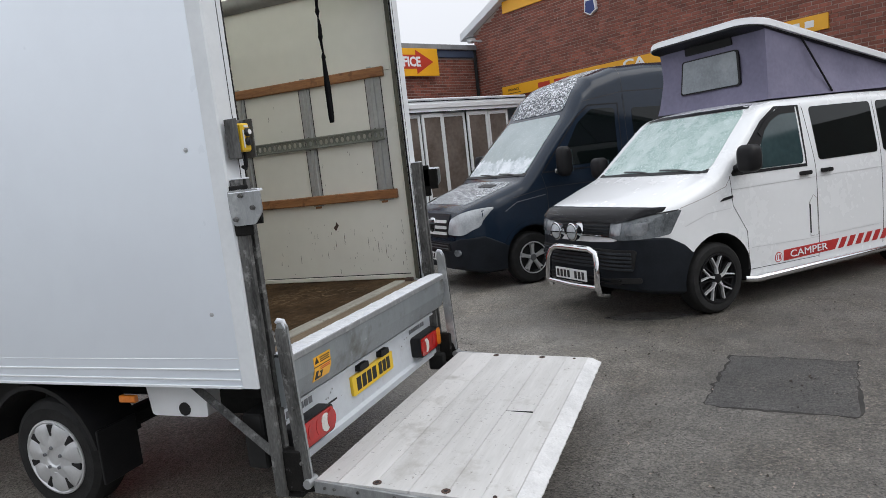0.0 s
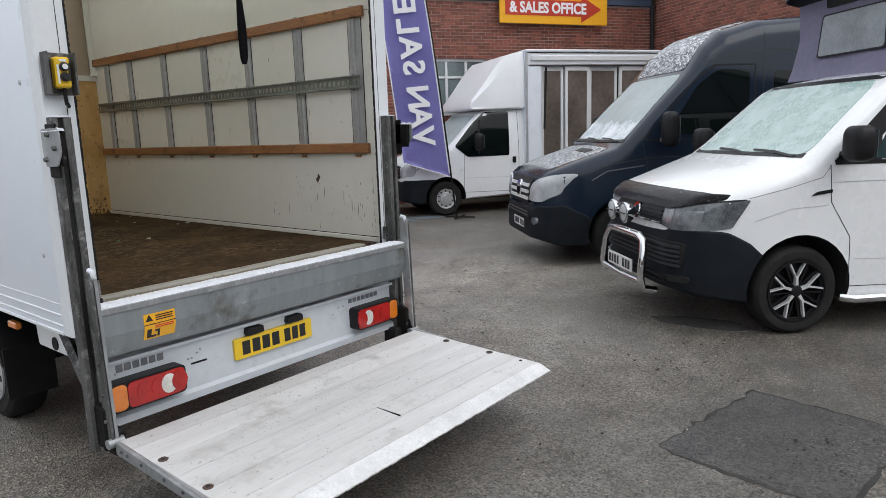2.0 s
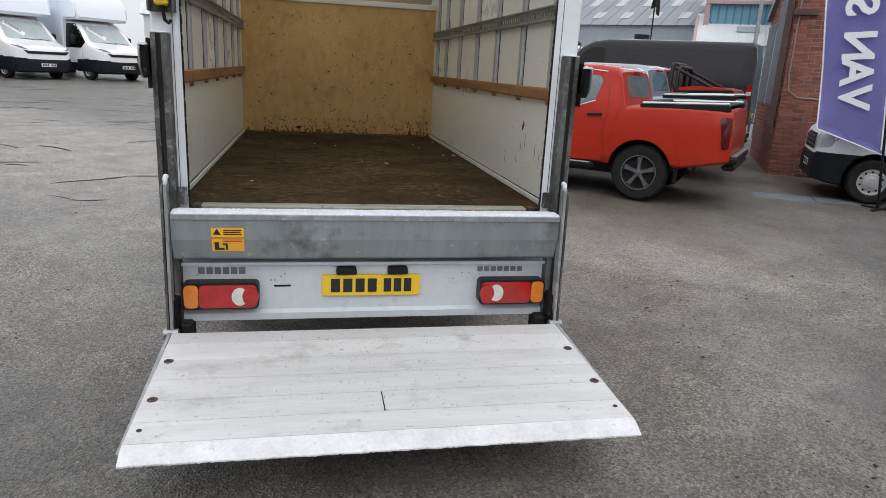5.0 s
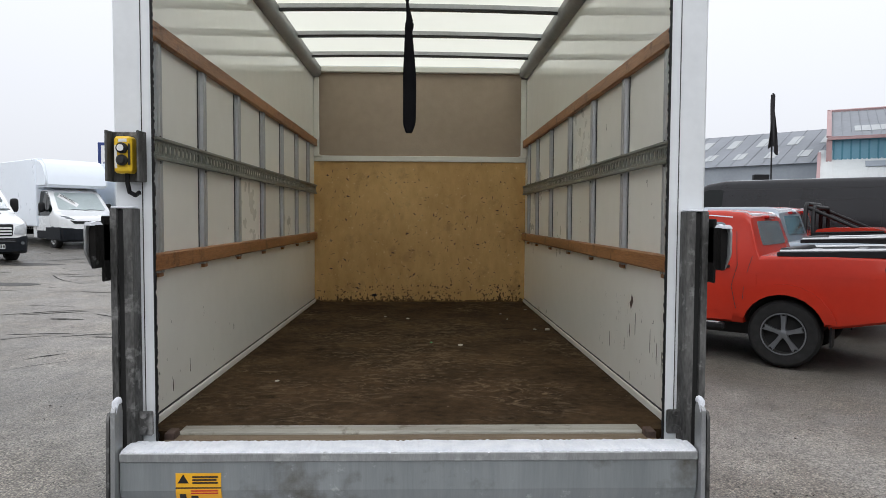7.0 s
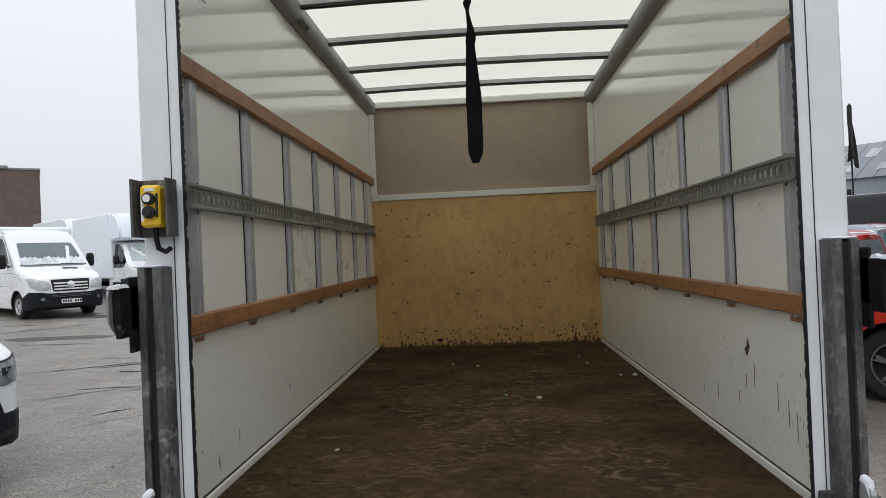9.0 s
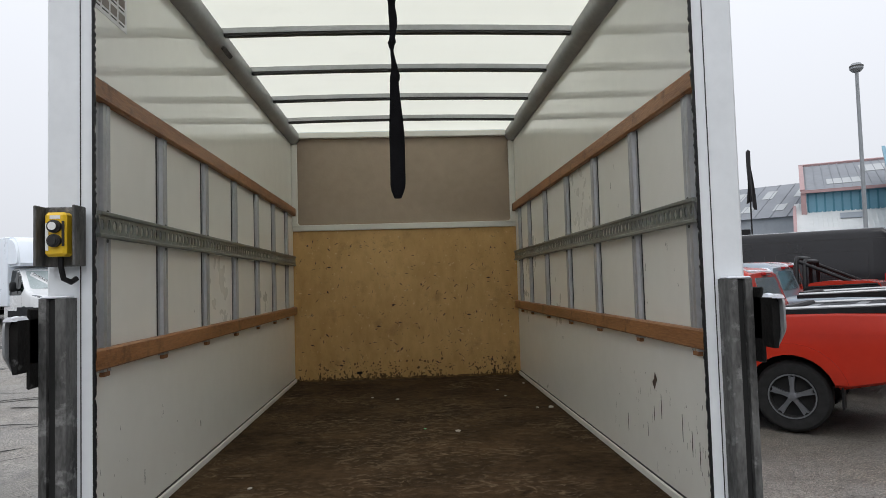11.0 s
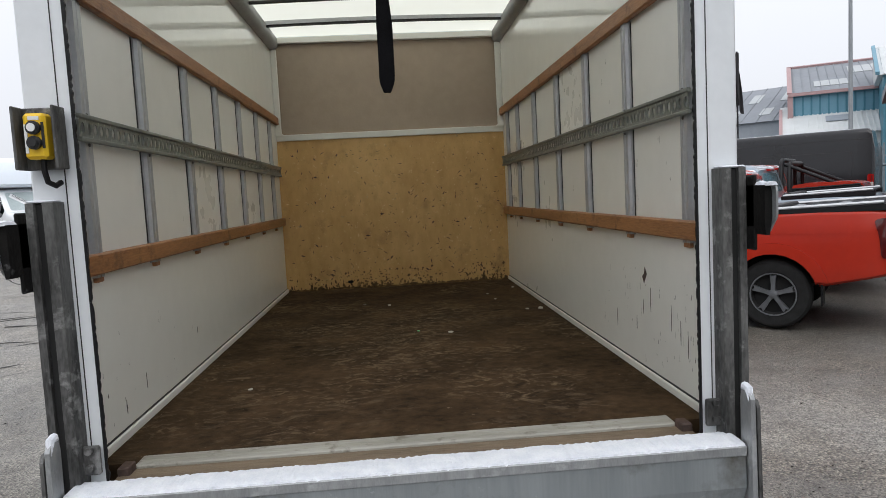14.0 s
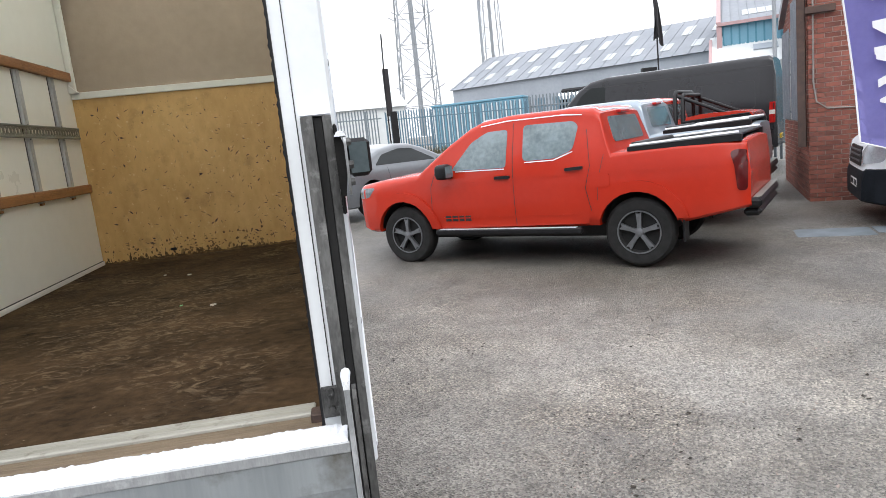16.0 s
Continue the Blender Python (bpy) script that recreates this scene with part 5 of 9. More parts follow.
    for s in (-1, 1):
        hubcap(van, s * 0.83, 1.53, 0.335, s, 0.335)
        hubcap(van, s * 0.80, 5.65, 0.345, s)
        # mudguard
        bm = bmesh.new()
        ring = []
        for k in range(13):
            t = radians(10 + 160 * k / 12)
            c, sn = math.cos(t), math.sin(t)
            r = [bm.verts.new((x, 1.56 + q * c, 0.345 + q * sn)) for x, q in ((s * 0.68, 0.40), (s * 0.985, 0.40), (s * 0.985, 0.425), (s * 0.68, 0.425))]
            if ring:
                for j in range(4):
                    bm.faces.new((ring[j], ring[(j + 1) % 4], r[(j + 1) % 4], r[j]))
            else:
                bm.faces.new(r)
            ring = r
        bm.faces.new(ring)
        P("mudguard", bm, BLACK, "black plastic mudguard")
        a, b = sorted((s * 0.72, s * 0.98))
        P("mudflap", B((a, 1.13, 0.22), (b, 1.145, 0.52), 0.003), BLACK, "black mudflap")
    # white bracket box and marker under the nearside
    bm = bmesh.new()
    prism(bm, rounded([(0.44, 0.595), (0.80, 0.595), (0.82, 0.77), (0.43, 0.77)], 0.02), "x", -0.90, -0.80)
    br = P("side_bracket", bm, WHITE_DIRTY, "white pressed bracket below the floor")
    bm = bmesh.new()
    lathe(bm, [(0.0, -0.906), (0.035, -0.906), (0.035, -0.88)], 14, "x", (0, 0.58, 0.635))
    P("hole", bm, DARK, "", br)
    P("side_marker", B((-1.0, 0.80, 0.695), (-0.97, 0.91, 0.732), 0.006), AMBER, "amber side marker")
    # cab
    cab = [(4.03, 0.42), (6.10, 0.42), (6.18, 0.95), (5.95, 1.12), (5.45, 1.32), (4.95, 1.95), (4.85, 2.28), (4.03, 2.28)]
    bm = bmesh.new()
    prism(bm, cab, "x", -0.98, 0.98)
    bmesh.ops.bevel(bm, geom=[e for e in bm.edges if abs(e.verts[0].co.x - e.verts[1].co.x) < 0.01], offset=0.06, segments=3, affect="EDGES")
    P("cab", bm, WHITE, "white van cab")
    bm = bmesh.new()
    prism(bm, [(4.03, 2.30), (4.95, 2.30), (5.12, 2.42), (4.9, 2.85), (4.5, 3.10), (4.03, 3.17)], "x", -1.02, 1.02)
    bmesh.ops.bevel(bm, geom=[e for e in bm.edges if abs(e.verts[0].co.x - e.verts[1].co.x) < 0.01], offset=0.09, segments=3, affect="EDGES")
    P("hood", bm, GRP, "white over-cab hood")
    for s in (-1, 1):
        bm = bmesh.new()
        prism(bm, rounded([(4.35, 1.30), (5.40, 1.30), (4.92, 1.90), (4.40, 1.92)], 0.06), "x", *sorted((s * 0.975, s * 0.985)))
        P("side_window", bm, GLASS, "dark cab side window")
        bm = bmesh.new()
        tube(bm, [(s * 0.97, 5.05, 1.38), (s * 1.12, 5.03, 1.42), (s * 1.16, 5.02, 1.46)], 0.03, 8)
        mir = P("door_mirror", bm, BLACK, "large black door mirror")
        bm = bmesh.new()
        box(bm, (-0.12, -0.06, -0.19), (0.12, 0.06, 0.19), 0.05, pose(s * 1.20, 5.02, 1.55))
        P("mirror_shell", bm, BLACK, "", mir)
        P("mirror_glass", B((s * 1.20 - 0.09, 4.955, 1.40), (s * 1.20 + 0.09, 4.961, 1.70)), GLASS_PALE, "", mir)


luton()
# litter on the load floor
SCRAP = "scrap of white paper on the load floor"
for x, y, s, mtl, lab in ((0.088, 1.913, 0.012, GREENBIT, "small green plastic bit on the load floor"), (0.27, 1.82, 0.017, PAPER, SCRAP), (0.93, 2.40, 0.026, PAPER, SCRAP), (0.84, 2.41, 0.014, PAPER, SCRAP),
                          (-0.275, 3.03, 0.013, PAPER, SCRAP), (-0.09, 2.92, 0.015, PAPER, SCRAP), (0.70, 2.90, 0.011, PAPER, SCRAP), (0.68, 3.18, 0.011, PAPER, SCRAP), (0.93, 3.45, 0.014, PAPER, SCRAP), (-0.68, 0.905, 0.012, PAPER, SCRAP)):
    bm = bmesh.new()
    q = [(x + s * math.cos(a) * random.uniform(0.5, 1.1), y + s * 1.6 * math.sin(a) * random.uniform(0.5, 1.1)) for a in (0.2, 1.3, 2.6, 3.7, 5.0)]
    prism(bm, q, "z", 0.9155, 0.9155 + s * 0.25)
    tagged(part("litter", bm, mtl), lab, "litter", "litter on the load floor")


# ---- parked vehicles ----
from mathutils.bvhtree import BVHTree

FLECKED = spots(mat("snow_flecked_navy", (0.015, 0.024, 0.036), (0.011, 0.018, 0.028), scale=1.5, rough=0.3, spec=0.3), (0.80, 0.83, 0.87), 30, 0.47, 0.58, 0.75)
FLECKED_THIN = spots(mat("thin_snow_on_navy", (0.015, 0.024, 0.036), (0.011, 0.018, 0.028), scale=1.5, rough=0.3, spec=0.3), (0.80, 0.83, 0.86), 34, 0.47, 0.60, 0.75)
WETBLACK = spots(mat("wet_black_guard", (0.008, 0.008, 0.009), (0.005, 0.005, 0.006), rough=0.22, spec=0.10), (0.50, 0.53, 0.55), 85, 0.63, 0.69, 0.4)
SNOWDUST = spots(mat("snow_dusted_white", (0.76, 0.78, 0.80), (0.72, 0.74, 0.76), rough=0.35, coat=0.3), (0.88, 0.90, 0.93), 20, 0.42, 0.6, 0.75)


def lerp(table, x):
    if x <= table[0][0]:
        return table[0][1]
    for (a, p), (b, q) in zip(table, table[1:]):
        if x <= b:
            return p + (q - p) * (x - a) / (b - a)
    return table[-1][1]


def shell(spec, grow=0.0, cap=None, u0=0.0, u1=None, low=None):
    """A closed vehicle body: a side profile and a plan lofted into rounded cross-sections. x runs forwards from the nose at 0, y to the left."""
    bm = bmesh.new()
    top, plan, bot, lean = spec["top"], spec["plan"], spec["bot"], spec["lean"]
    u1 = spec["L"] if u1 is None else u1
    st = {round(u, 3) for t in (top, plan, bot) for u, _ in t if u0 <= u <= u1}
    k = u0
    while k < u1:
        st.add(round(k, 3))
        k += 0.09
    st |= {u0, u1}
    rings = []
    for u in sorted(st):
        zt, zb, w = lerp(top, u) + grow, lerp(bot, u) - grow, lerp(plan, u) + grow
        if low is not None:
            zb = low
        r0 = lerp(spec["round"], u)
        lid = lerp(cap, u) if isinstance(cap, list) else cap
        if lid is not None and zt > lid:
            zt, r0 = lid, 0.02
        zt = max(zt, zb + 0.05)
        r = min(r0, (zt - zb) * 0.42, w * 0.6)
        half = [(0.0, zb), (w * lerp(lean, zb) - 0.05, zb)]
        for i in range(11):
            z = zb + 0.03 + (zt - r - zb - 0.03) * i / 10
            half.append((w * lerp(lean, z), z))
        ys, zs = half[-1]
        for i in range(1, 6):
            a = math.pi / 2 * i / 5
            half.append((ys - r * (1 - math.cos(a)), zs + r * math.sin(a)))
        ye = half[-1][0]
        crown = 0.0 if cap is not None else spec.get("crown", 0.03)
        for f in (0.66, 0.33):
            half.append((ye * f, zt + crown * (1 - f * f)))
        half.append((0.0, zt + crown))
        x = -u + (grow if u <= u0 + 1e-6 else 0)
        loop = [(y, z) for y, z in half] + [(-y, z) for y, z in half[-2:0:-1]]
        rings.append([bm.verts.new((x, y, z)) for y, z in loop])
    n = len(rings[0])
    for a, b in zip(rings, rings[1:]):
        for k in range(n):
            bm.faces.new((a[k], a[(k + 1) % n], b[(k + 1) % n], b[k]))
    bm.faces.new(rings[0]), bm.faces.new(rings[-1][::-1])
    bmesh.ops.recalc_face_normals(bm, faces=bm.faces)
    return bm


def carve(bm, cutter):
    """Cuts one closed mesh out of another; the cut faces take the second material."""
    obs = []
    for b in (bm, cutter):
        bmesh.ops.recalc_face_normals(b, faces=b.faces)
        if b is cutter:
            for f in b.faces:
                f.material_index = 1
        me = bpy.data.meshes.new("cut")
        b.to_mesh(me)
        b.free()
        me.materials.append(DARK), me.materials.append(DARK)
        obs.append(new("cut", me))
    mod = obs[0].modifiers.new("cut", "BOOLEAN")
    mod.object, mod.operation, mod.solver = obs[1], "DIFFERENCE", "EXACT"
    me = bpy.data.meshes.new_from_object(obs[0].evaluated_get(bpy.context.evaluated_depsgraph_get()))
    out = bmesh.new()
    out.from_mesh(me)
    for o in obs:
        d = o.data
        bpy.data.objects.remove(o)
        bpy.data.meshes.remove(d)
    bpy.data.meshes.remove(me)
    return out


CAST = {"L": (Vector((0, -1, 0)), lambda p: Vector((-p[0], 3, p[1]))), "R": (Vector((0, 1, 0)), lambda p: Vector((-p[0], -3, p[1]))),
        "F": (Vector((-1, 0, 0)), lambda p: Vector((2, p[0], p[1]))), "B": (Vector((1, 0, 0)), lambda p: Vector((-12, p[0], p[1]))),
        "T": (Vector((0, 0, -1)), lambda p: Vector((-p[0], p[1], 5)))}


def lay(tree, pts, side, off=0.004, step=0.09, back=0.012):
    """A thin pane or trim piece that follows the body: a polygon in the side (u, z), front (y, z) or top (u, y) view."""
    flat = bmesh.new()
    flat.faces.new([flat.verts.new((p[0], p[1], 0)) for p in pts])
    lo, hi = [min(p[k] for p in pts) for k in (0, 1)], [max(p[k] for p in pts) for k in (0, 1)]
    for k in (0, 1):
        c = lo[k] + step
        while c < hi[k] - 0.01:
            no = Vector((1, 0, 0)) if k == 0 else Vector((0, 1, 0))
            bmesh.ops.bisect_plane(flat, geom=list(flat.verts) + list(flat.edges) + list(flat.faces), plane_co=no * c, plane_no=no)
            c += step
    d, at = CAST[side]
    for v in flat.verts:
        o = at((v.co.x, v.co.y))
        hit, no, _, _ = tree.ray_cast(o, d)
        if hit is None:
            near = tree.find_nearest(o + d * (3 if side in "LR" else 2 if side == "F" else 5))
            hit = near[0]
        v.co = hit - d * off
    rim = [e for e in flat.edges if len(e.link_faces) == 1]
    ext = bmesh.ops.extrude_edge_only(flat, edges=rim)["geom"]
    for g in ext:
        if isinstance(g, bmesh.types.BMVert):
            g.co += d * (off + back)
    return flat


def line(pts, w=0.008):
    """A polyline as a thin closed polygon."""
    out, inn = [], []
    ps = [Vector(p) for p in pts]
    for i, p in enumerate(ps):
        d = (ps[min(i + 1, len(ps) - 1)] - ps[max(i - 1, 0)]).normalized()
        s = Vector((-d.y, d.x)) * w / 2
        out.append(tuple(p + s)), inn.append(tuple(p - s))
    return out + inn[::-1]


def wheel(parent, x, y, R, side, style, rim=0.22, width=0.21):
    """A road wheel: tyre, rim and spokes. side: 1 on the left, -1 on the right."""
    place = Matrix.Translation((x, y, R)) @ Matrix.Rotation(0 if side > 0 else math.pi, 4, "Z")
    w = width / 2
    bm = bmesh.new()
    lathe(bm, [(rim - 0.02, -w), (rim + 0.02, -w), (R - 0.035, -w), (R - 0.012, -w + 0.018), (R, -w + 0.045), (R, w - 0.045), (R - 0.012, w - 0.018),
               (R - 0.035, w + 0.002), (rim + 0.03, w + 0.004), (rim, w - 0.006), (rim - 0.02, w - 0.03)], 40, caps=False)
    bm.transform(place)
    tyre = part("wheel", bm, RUBBER, parent, "black road tyre")
    face = {"y": BLACK, "five": DARK, "steel": SILVER, "trim": SILVER, "six": DARK}[style]
    bm = bmesh.new()
    d = w - 0.07 if style in ("y", "five", "six") else w - 0.03
    lathe(bm, [(rim + 0.004, w + 0.004), (rim - 0.012, w + 0.002), (rim - 0.02, d), (0.0, d)], 40, caps=False)
    bm.transform(place)
    part("rim", bm, face, tyre, "wheel rim")
    bm = bmesh.new()
    lathe(bm, [(rim + 0.006, w - 0.01), (rim + 0.006, w + 0.008), (rim - 0.008, w + 0.008), (rim - 0.012, w - 0.02)], 40, caps=False)
    bm.transform(place)
    part("rim_lip", bm, {"y": BLACK, "five": GUNMETAL, "steel": SILVER, "trim": SILVER, "six": SILVER}[style], tyre)
    def spoke(pts, mtl, a, y0, y1):
        b2 = bmesh.new()
        prism(b2, pts, "y", y0, y1)
        b2.transform(place @ Matrix.Rotation(a, 4, "Y"))
        part("spoke", b2, mtl, tyre)
    if style == "y":
        for k in range(5):
            a = 2 * math.pi * k / 5
            spoke([(-0.014, 0.03), (0.014, 0.03), (0.009, 0.09), (0.011, 0.118), (-0.011, 0.118), (-0.009, 0.09)], POLISHED, a, w - 0.035, w - 0.002)
            for s in (-1, 1):
                spoke([(0.0, 0.108), (s * 0.011, 0.106), (s * 0.076, rim - 0.008), (s * 0.063, rim - 0.003)], POLISHED, a, w - 0.034, w - 0.003)
                spoke([(s * 0.020, 0.03), (s * 0.030, 0.04), (s * 0.105, rim - 0.02), (s * 0.088, rim - 0.012)], BLACK, a, w - 0.060, w - 0.016)
    elif style in ("five", "six"):
        m = 5
        for k in range(m):
            a = 2 * math.pi * k / m
            spoke([(-0.026, 0.02), (0.026, 0.02), (0.020, 0.10), (0.034, rim - 0.004), (0.010, rim - 0.03), (-0.010, rim - 0.03), (-0.034, rim - 0.004), (-0.020, 0.10)], GUNMETAL if style == "five" else SILVER, a, w - 0.05, w - 0.006)
    elif style == "trim":
        for k in range(8):
            spoke([(-0.016, 0.085), (0.016, 0.085), (0.026, rim - 0.03), (-0.026, rim - 0.03)], BLACK, 2 * math.pi * k / 8, d - 0.01, d + 0.004)
    else:
        for k in range(10):
            spoke([(-0.012, rim - 0.055), (0.012, rim - 0.055), (0.016, rim - 0.025), (-0.016, rim - 0.025)], BLACK, 2 * math.pi * k / 10, d - 0.01, d + 0.003)
    bm = bmesh.new()
    if style == "steel":
        lathe(bm, [(0.13, d), (0.12, d + 0.03), (0.075, d + 0.035), (0.07, d + 0.06), (0.0, d + 0.062)], 24)
    else:
        lathe(bm, [(0.05, d), (0.045, w - 0.002), (0.03, w + 0.004), (0.0, w + 0.004)], 20)
    bm.transform(place)
    part("hub", bm, SILVER if style in ("steel", "trim") else BLACK if style == "y" else GUNMETAL, tyre)


def pod(bm, size, m, e=0.55, n=20):
    """A soft rounded block, like a mirror housing."""
    pw = lambda c: math.copysign(abs(c) ** e, c)
    rings = []
    for j in range(1, 11):
        b = -math.pi / 2 + math.pi * j / 11
        rings.append([bm.verts.new(m @ Vector((size[0] * pw(math.cos(b)) * pw(math.cos(a)), size[1] * pw(math.cos(b)) * pw(math.sin(a)), size[2] * pw(math.sin(b))))) for a in (2 * math.pi * k / n for k in range(n))])
    for r, q in zip(rings, rings[1:]):
        for k in range(n):
            bm.faces.new((r[k], r[(k + 1) % n], q[(k + 1) % n], q[k]))
    bm.faces.new(rings[0]), bm.faces.new(rings[-1])


def plate(parent, tree, spec, y=0.0, z=0.5, side="F", yellow=False, w=0.52, h=0.111):
    """A number plate on the bumper, with bars in place of its characters."""
    p = part("number_plate", lay(tree, rounded([(y - w / 2, z - h / 2), (y + w / 2, z - h / 2), (y + w / 2, z + h / 2), (y - w / 2, z + h / 2)], 0.01), side, 0.022, 0.6, 0.03),
             PLATE_Y if yellow else PLATE_W, parent, "number plate")
    bw = w / 9.2
    for i in range(8):
        if i == 4:
            continue
        a = y - w * 0.44 + i * bw * 1.22 * 0.9
        part("bar", lay(tree, [(a, z - h * 0.33), (a + bw * 0.7, z - h * 0.33), (a + bw * 0.7, z + h * 0.33), (a, z + h * 0.33)], side, 0.0245, 0.6, 0.004), INK, p)


def vehicle(name, m, label, category, spec, group=""):
    """Builds a vehicle from its table: body, arches, trim laid on the body, bumper, wheels, mirrors."""
    car = thing(name, m, label, category, group)
    bm = shell(spec)
    tree = BVHTree.FromBMesh(bm)
    cut = bmesh.new()
    f, r, R = spec["axles"][0], spec["axles"][1], spec["R"]
    wide = max(p[1] for p in spec["plan"])
    for u in (f, r):
        for s in (-1, 1):
            pts = [(-u + (R + 0.075) * math.cos(a), R + 0.02 + (R + 0.075) * math.sin(a)) for a in (2 * math.pi * k / 30 for k in range(30))]
            prism(cut, pts, "y", *sorted((s * (wide - 0.36), s * (wide + 0.4))))
    bm = carve(bm, cut)
    body = part("body", bm, [spec["paint"], DARK], car, spec.get("body_label", ""), 28)
    for item in spec["trim"]:
        nm, sides, pts, mtl = item[:4]
        off = item[4] if len(item) > 4 else 0.005
        back = item[5] if len(item) > 5 else 0.012
        lab = item[6] if len(item) > 6 else ""
        for sd in sides:
            q = [(-p[0], p[1]) if sd in "fb" else (p[0], -p[1]) if sd == "t" else p for p in pts]
            part(nm, lay(tree, q, sd.upper(), off + (0.004 if sd in "FfBb" else 0), item[7] if len(item) > 7 else 0.035 if sd in "FfBb" else 0.07, back), mtl, car, lab, 40)
    for nm, kw, mtl, lab in spec.get("skins", ()):
        sk = shell(spec, **kw)
        c2 = bmesh.new()
        for u in (f, r):
            for s in (-1, 1):
                pts = [(-u + (R + 0.075) * math.cos(a), R + 0.02 + (R + 0.075) * math.sin(a)) for a in (2 * math.pi * k / 30 for k in range(30))]
                prism(c2, pts, "y", *sorted((s * (wide - 0.36), s * (wide + 0.4))))
        part(nm, carve(sk, c2), [mtl, DARK], car, lab, 28)
    for u in (f, r):
        for s in (-1, 1):
            wheel(car, -u, s * (wide - spec.get("inset", 0.135)), R, s, spec["wheel"], spec.get("rim", 0.22))
    for s in (1, -1):
        mx, mz, mw, mh, mo = spec["mirror"]
        bm = bmesh.new()
        tube(bm, [(-mx - 0.02, s * (wide - 0.09), mz - mh * 0.35), (-mx, s * (wide + 0.03), mz - mh * 0.32), (-mx, s * (wide + mo * 0.6), mz - mh * 0.15)], 0.035, 8)
        ms = part("door_mirror", bm, BLACK, car, "black door mirror")
        bm = bmesh.new()
        pod(bm, (0.085, mw / 2, mh / 2), pose(-mx, s * (wide + mo), mz))
        part("mirror_shell", bm, BLACK, ms, "", 70)
        part("mirror_glass", B((-mx - 0.086, s * (wide + mo) - mw * 0.38, mz - mh * 0.36), (-mx - 0.081, s * (wide + mo) + mw * 0.38, mz + mh * 0.36)), GLASS_PALE, ms)
    for sd, y, z, yel in spec.get("plates", ()):
        plate(car, tree, spec, y, z, sd, yel)
    return car, tree


def slats(y0, y1, zs, h, mtl, off=0.02):
    return [("grille_slat", "F", [(-y1, z - h / 2), (y1, z - h / 2), (y1, z + h / 2), (-y1, z + h / 2)], mtl, off, 0.02) for z in zs]


def screen_wipers(z0, half):
    return [("wiper", "F", line([(a * half, z0 - 0.01), (a * half - 0.30, z0 + 0.022), (a * half - 0.56, z0 + 0.03)], 0.013), BLACK, 0.017, 0.015) for a in (0.9, 0.2)]


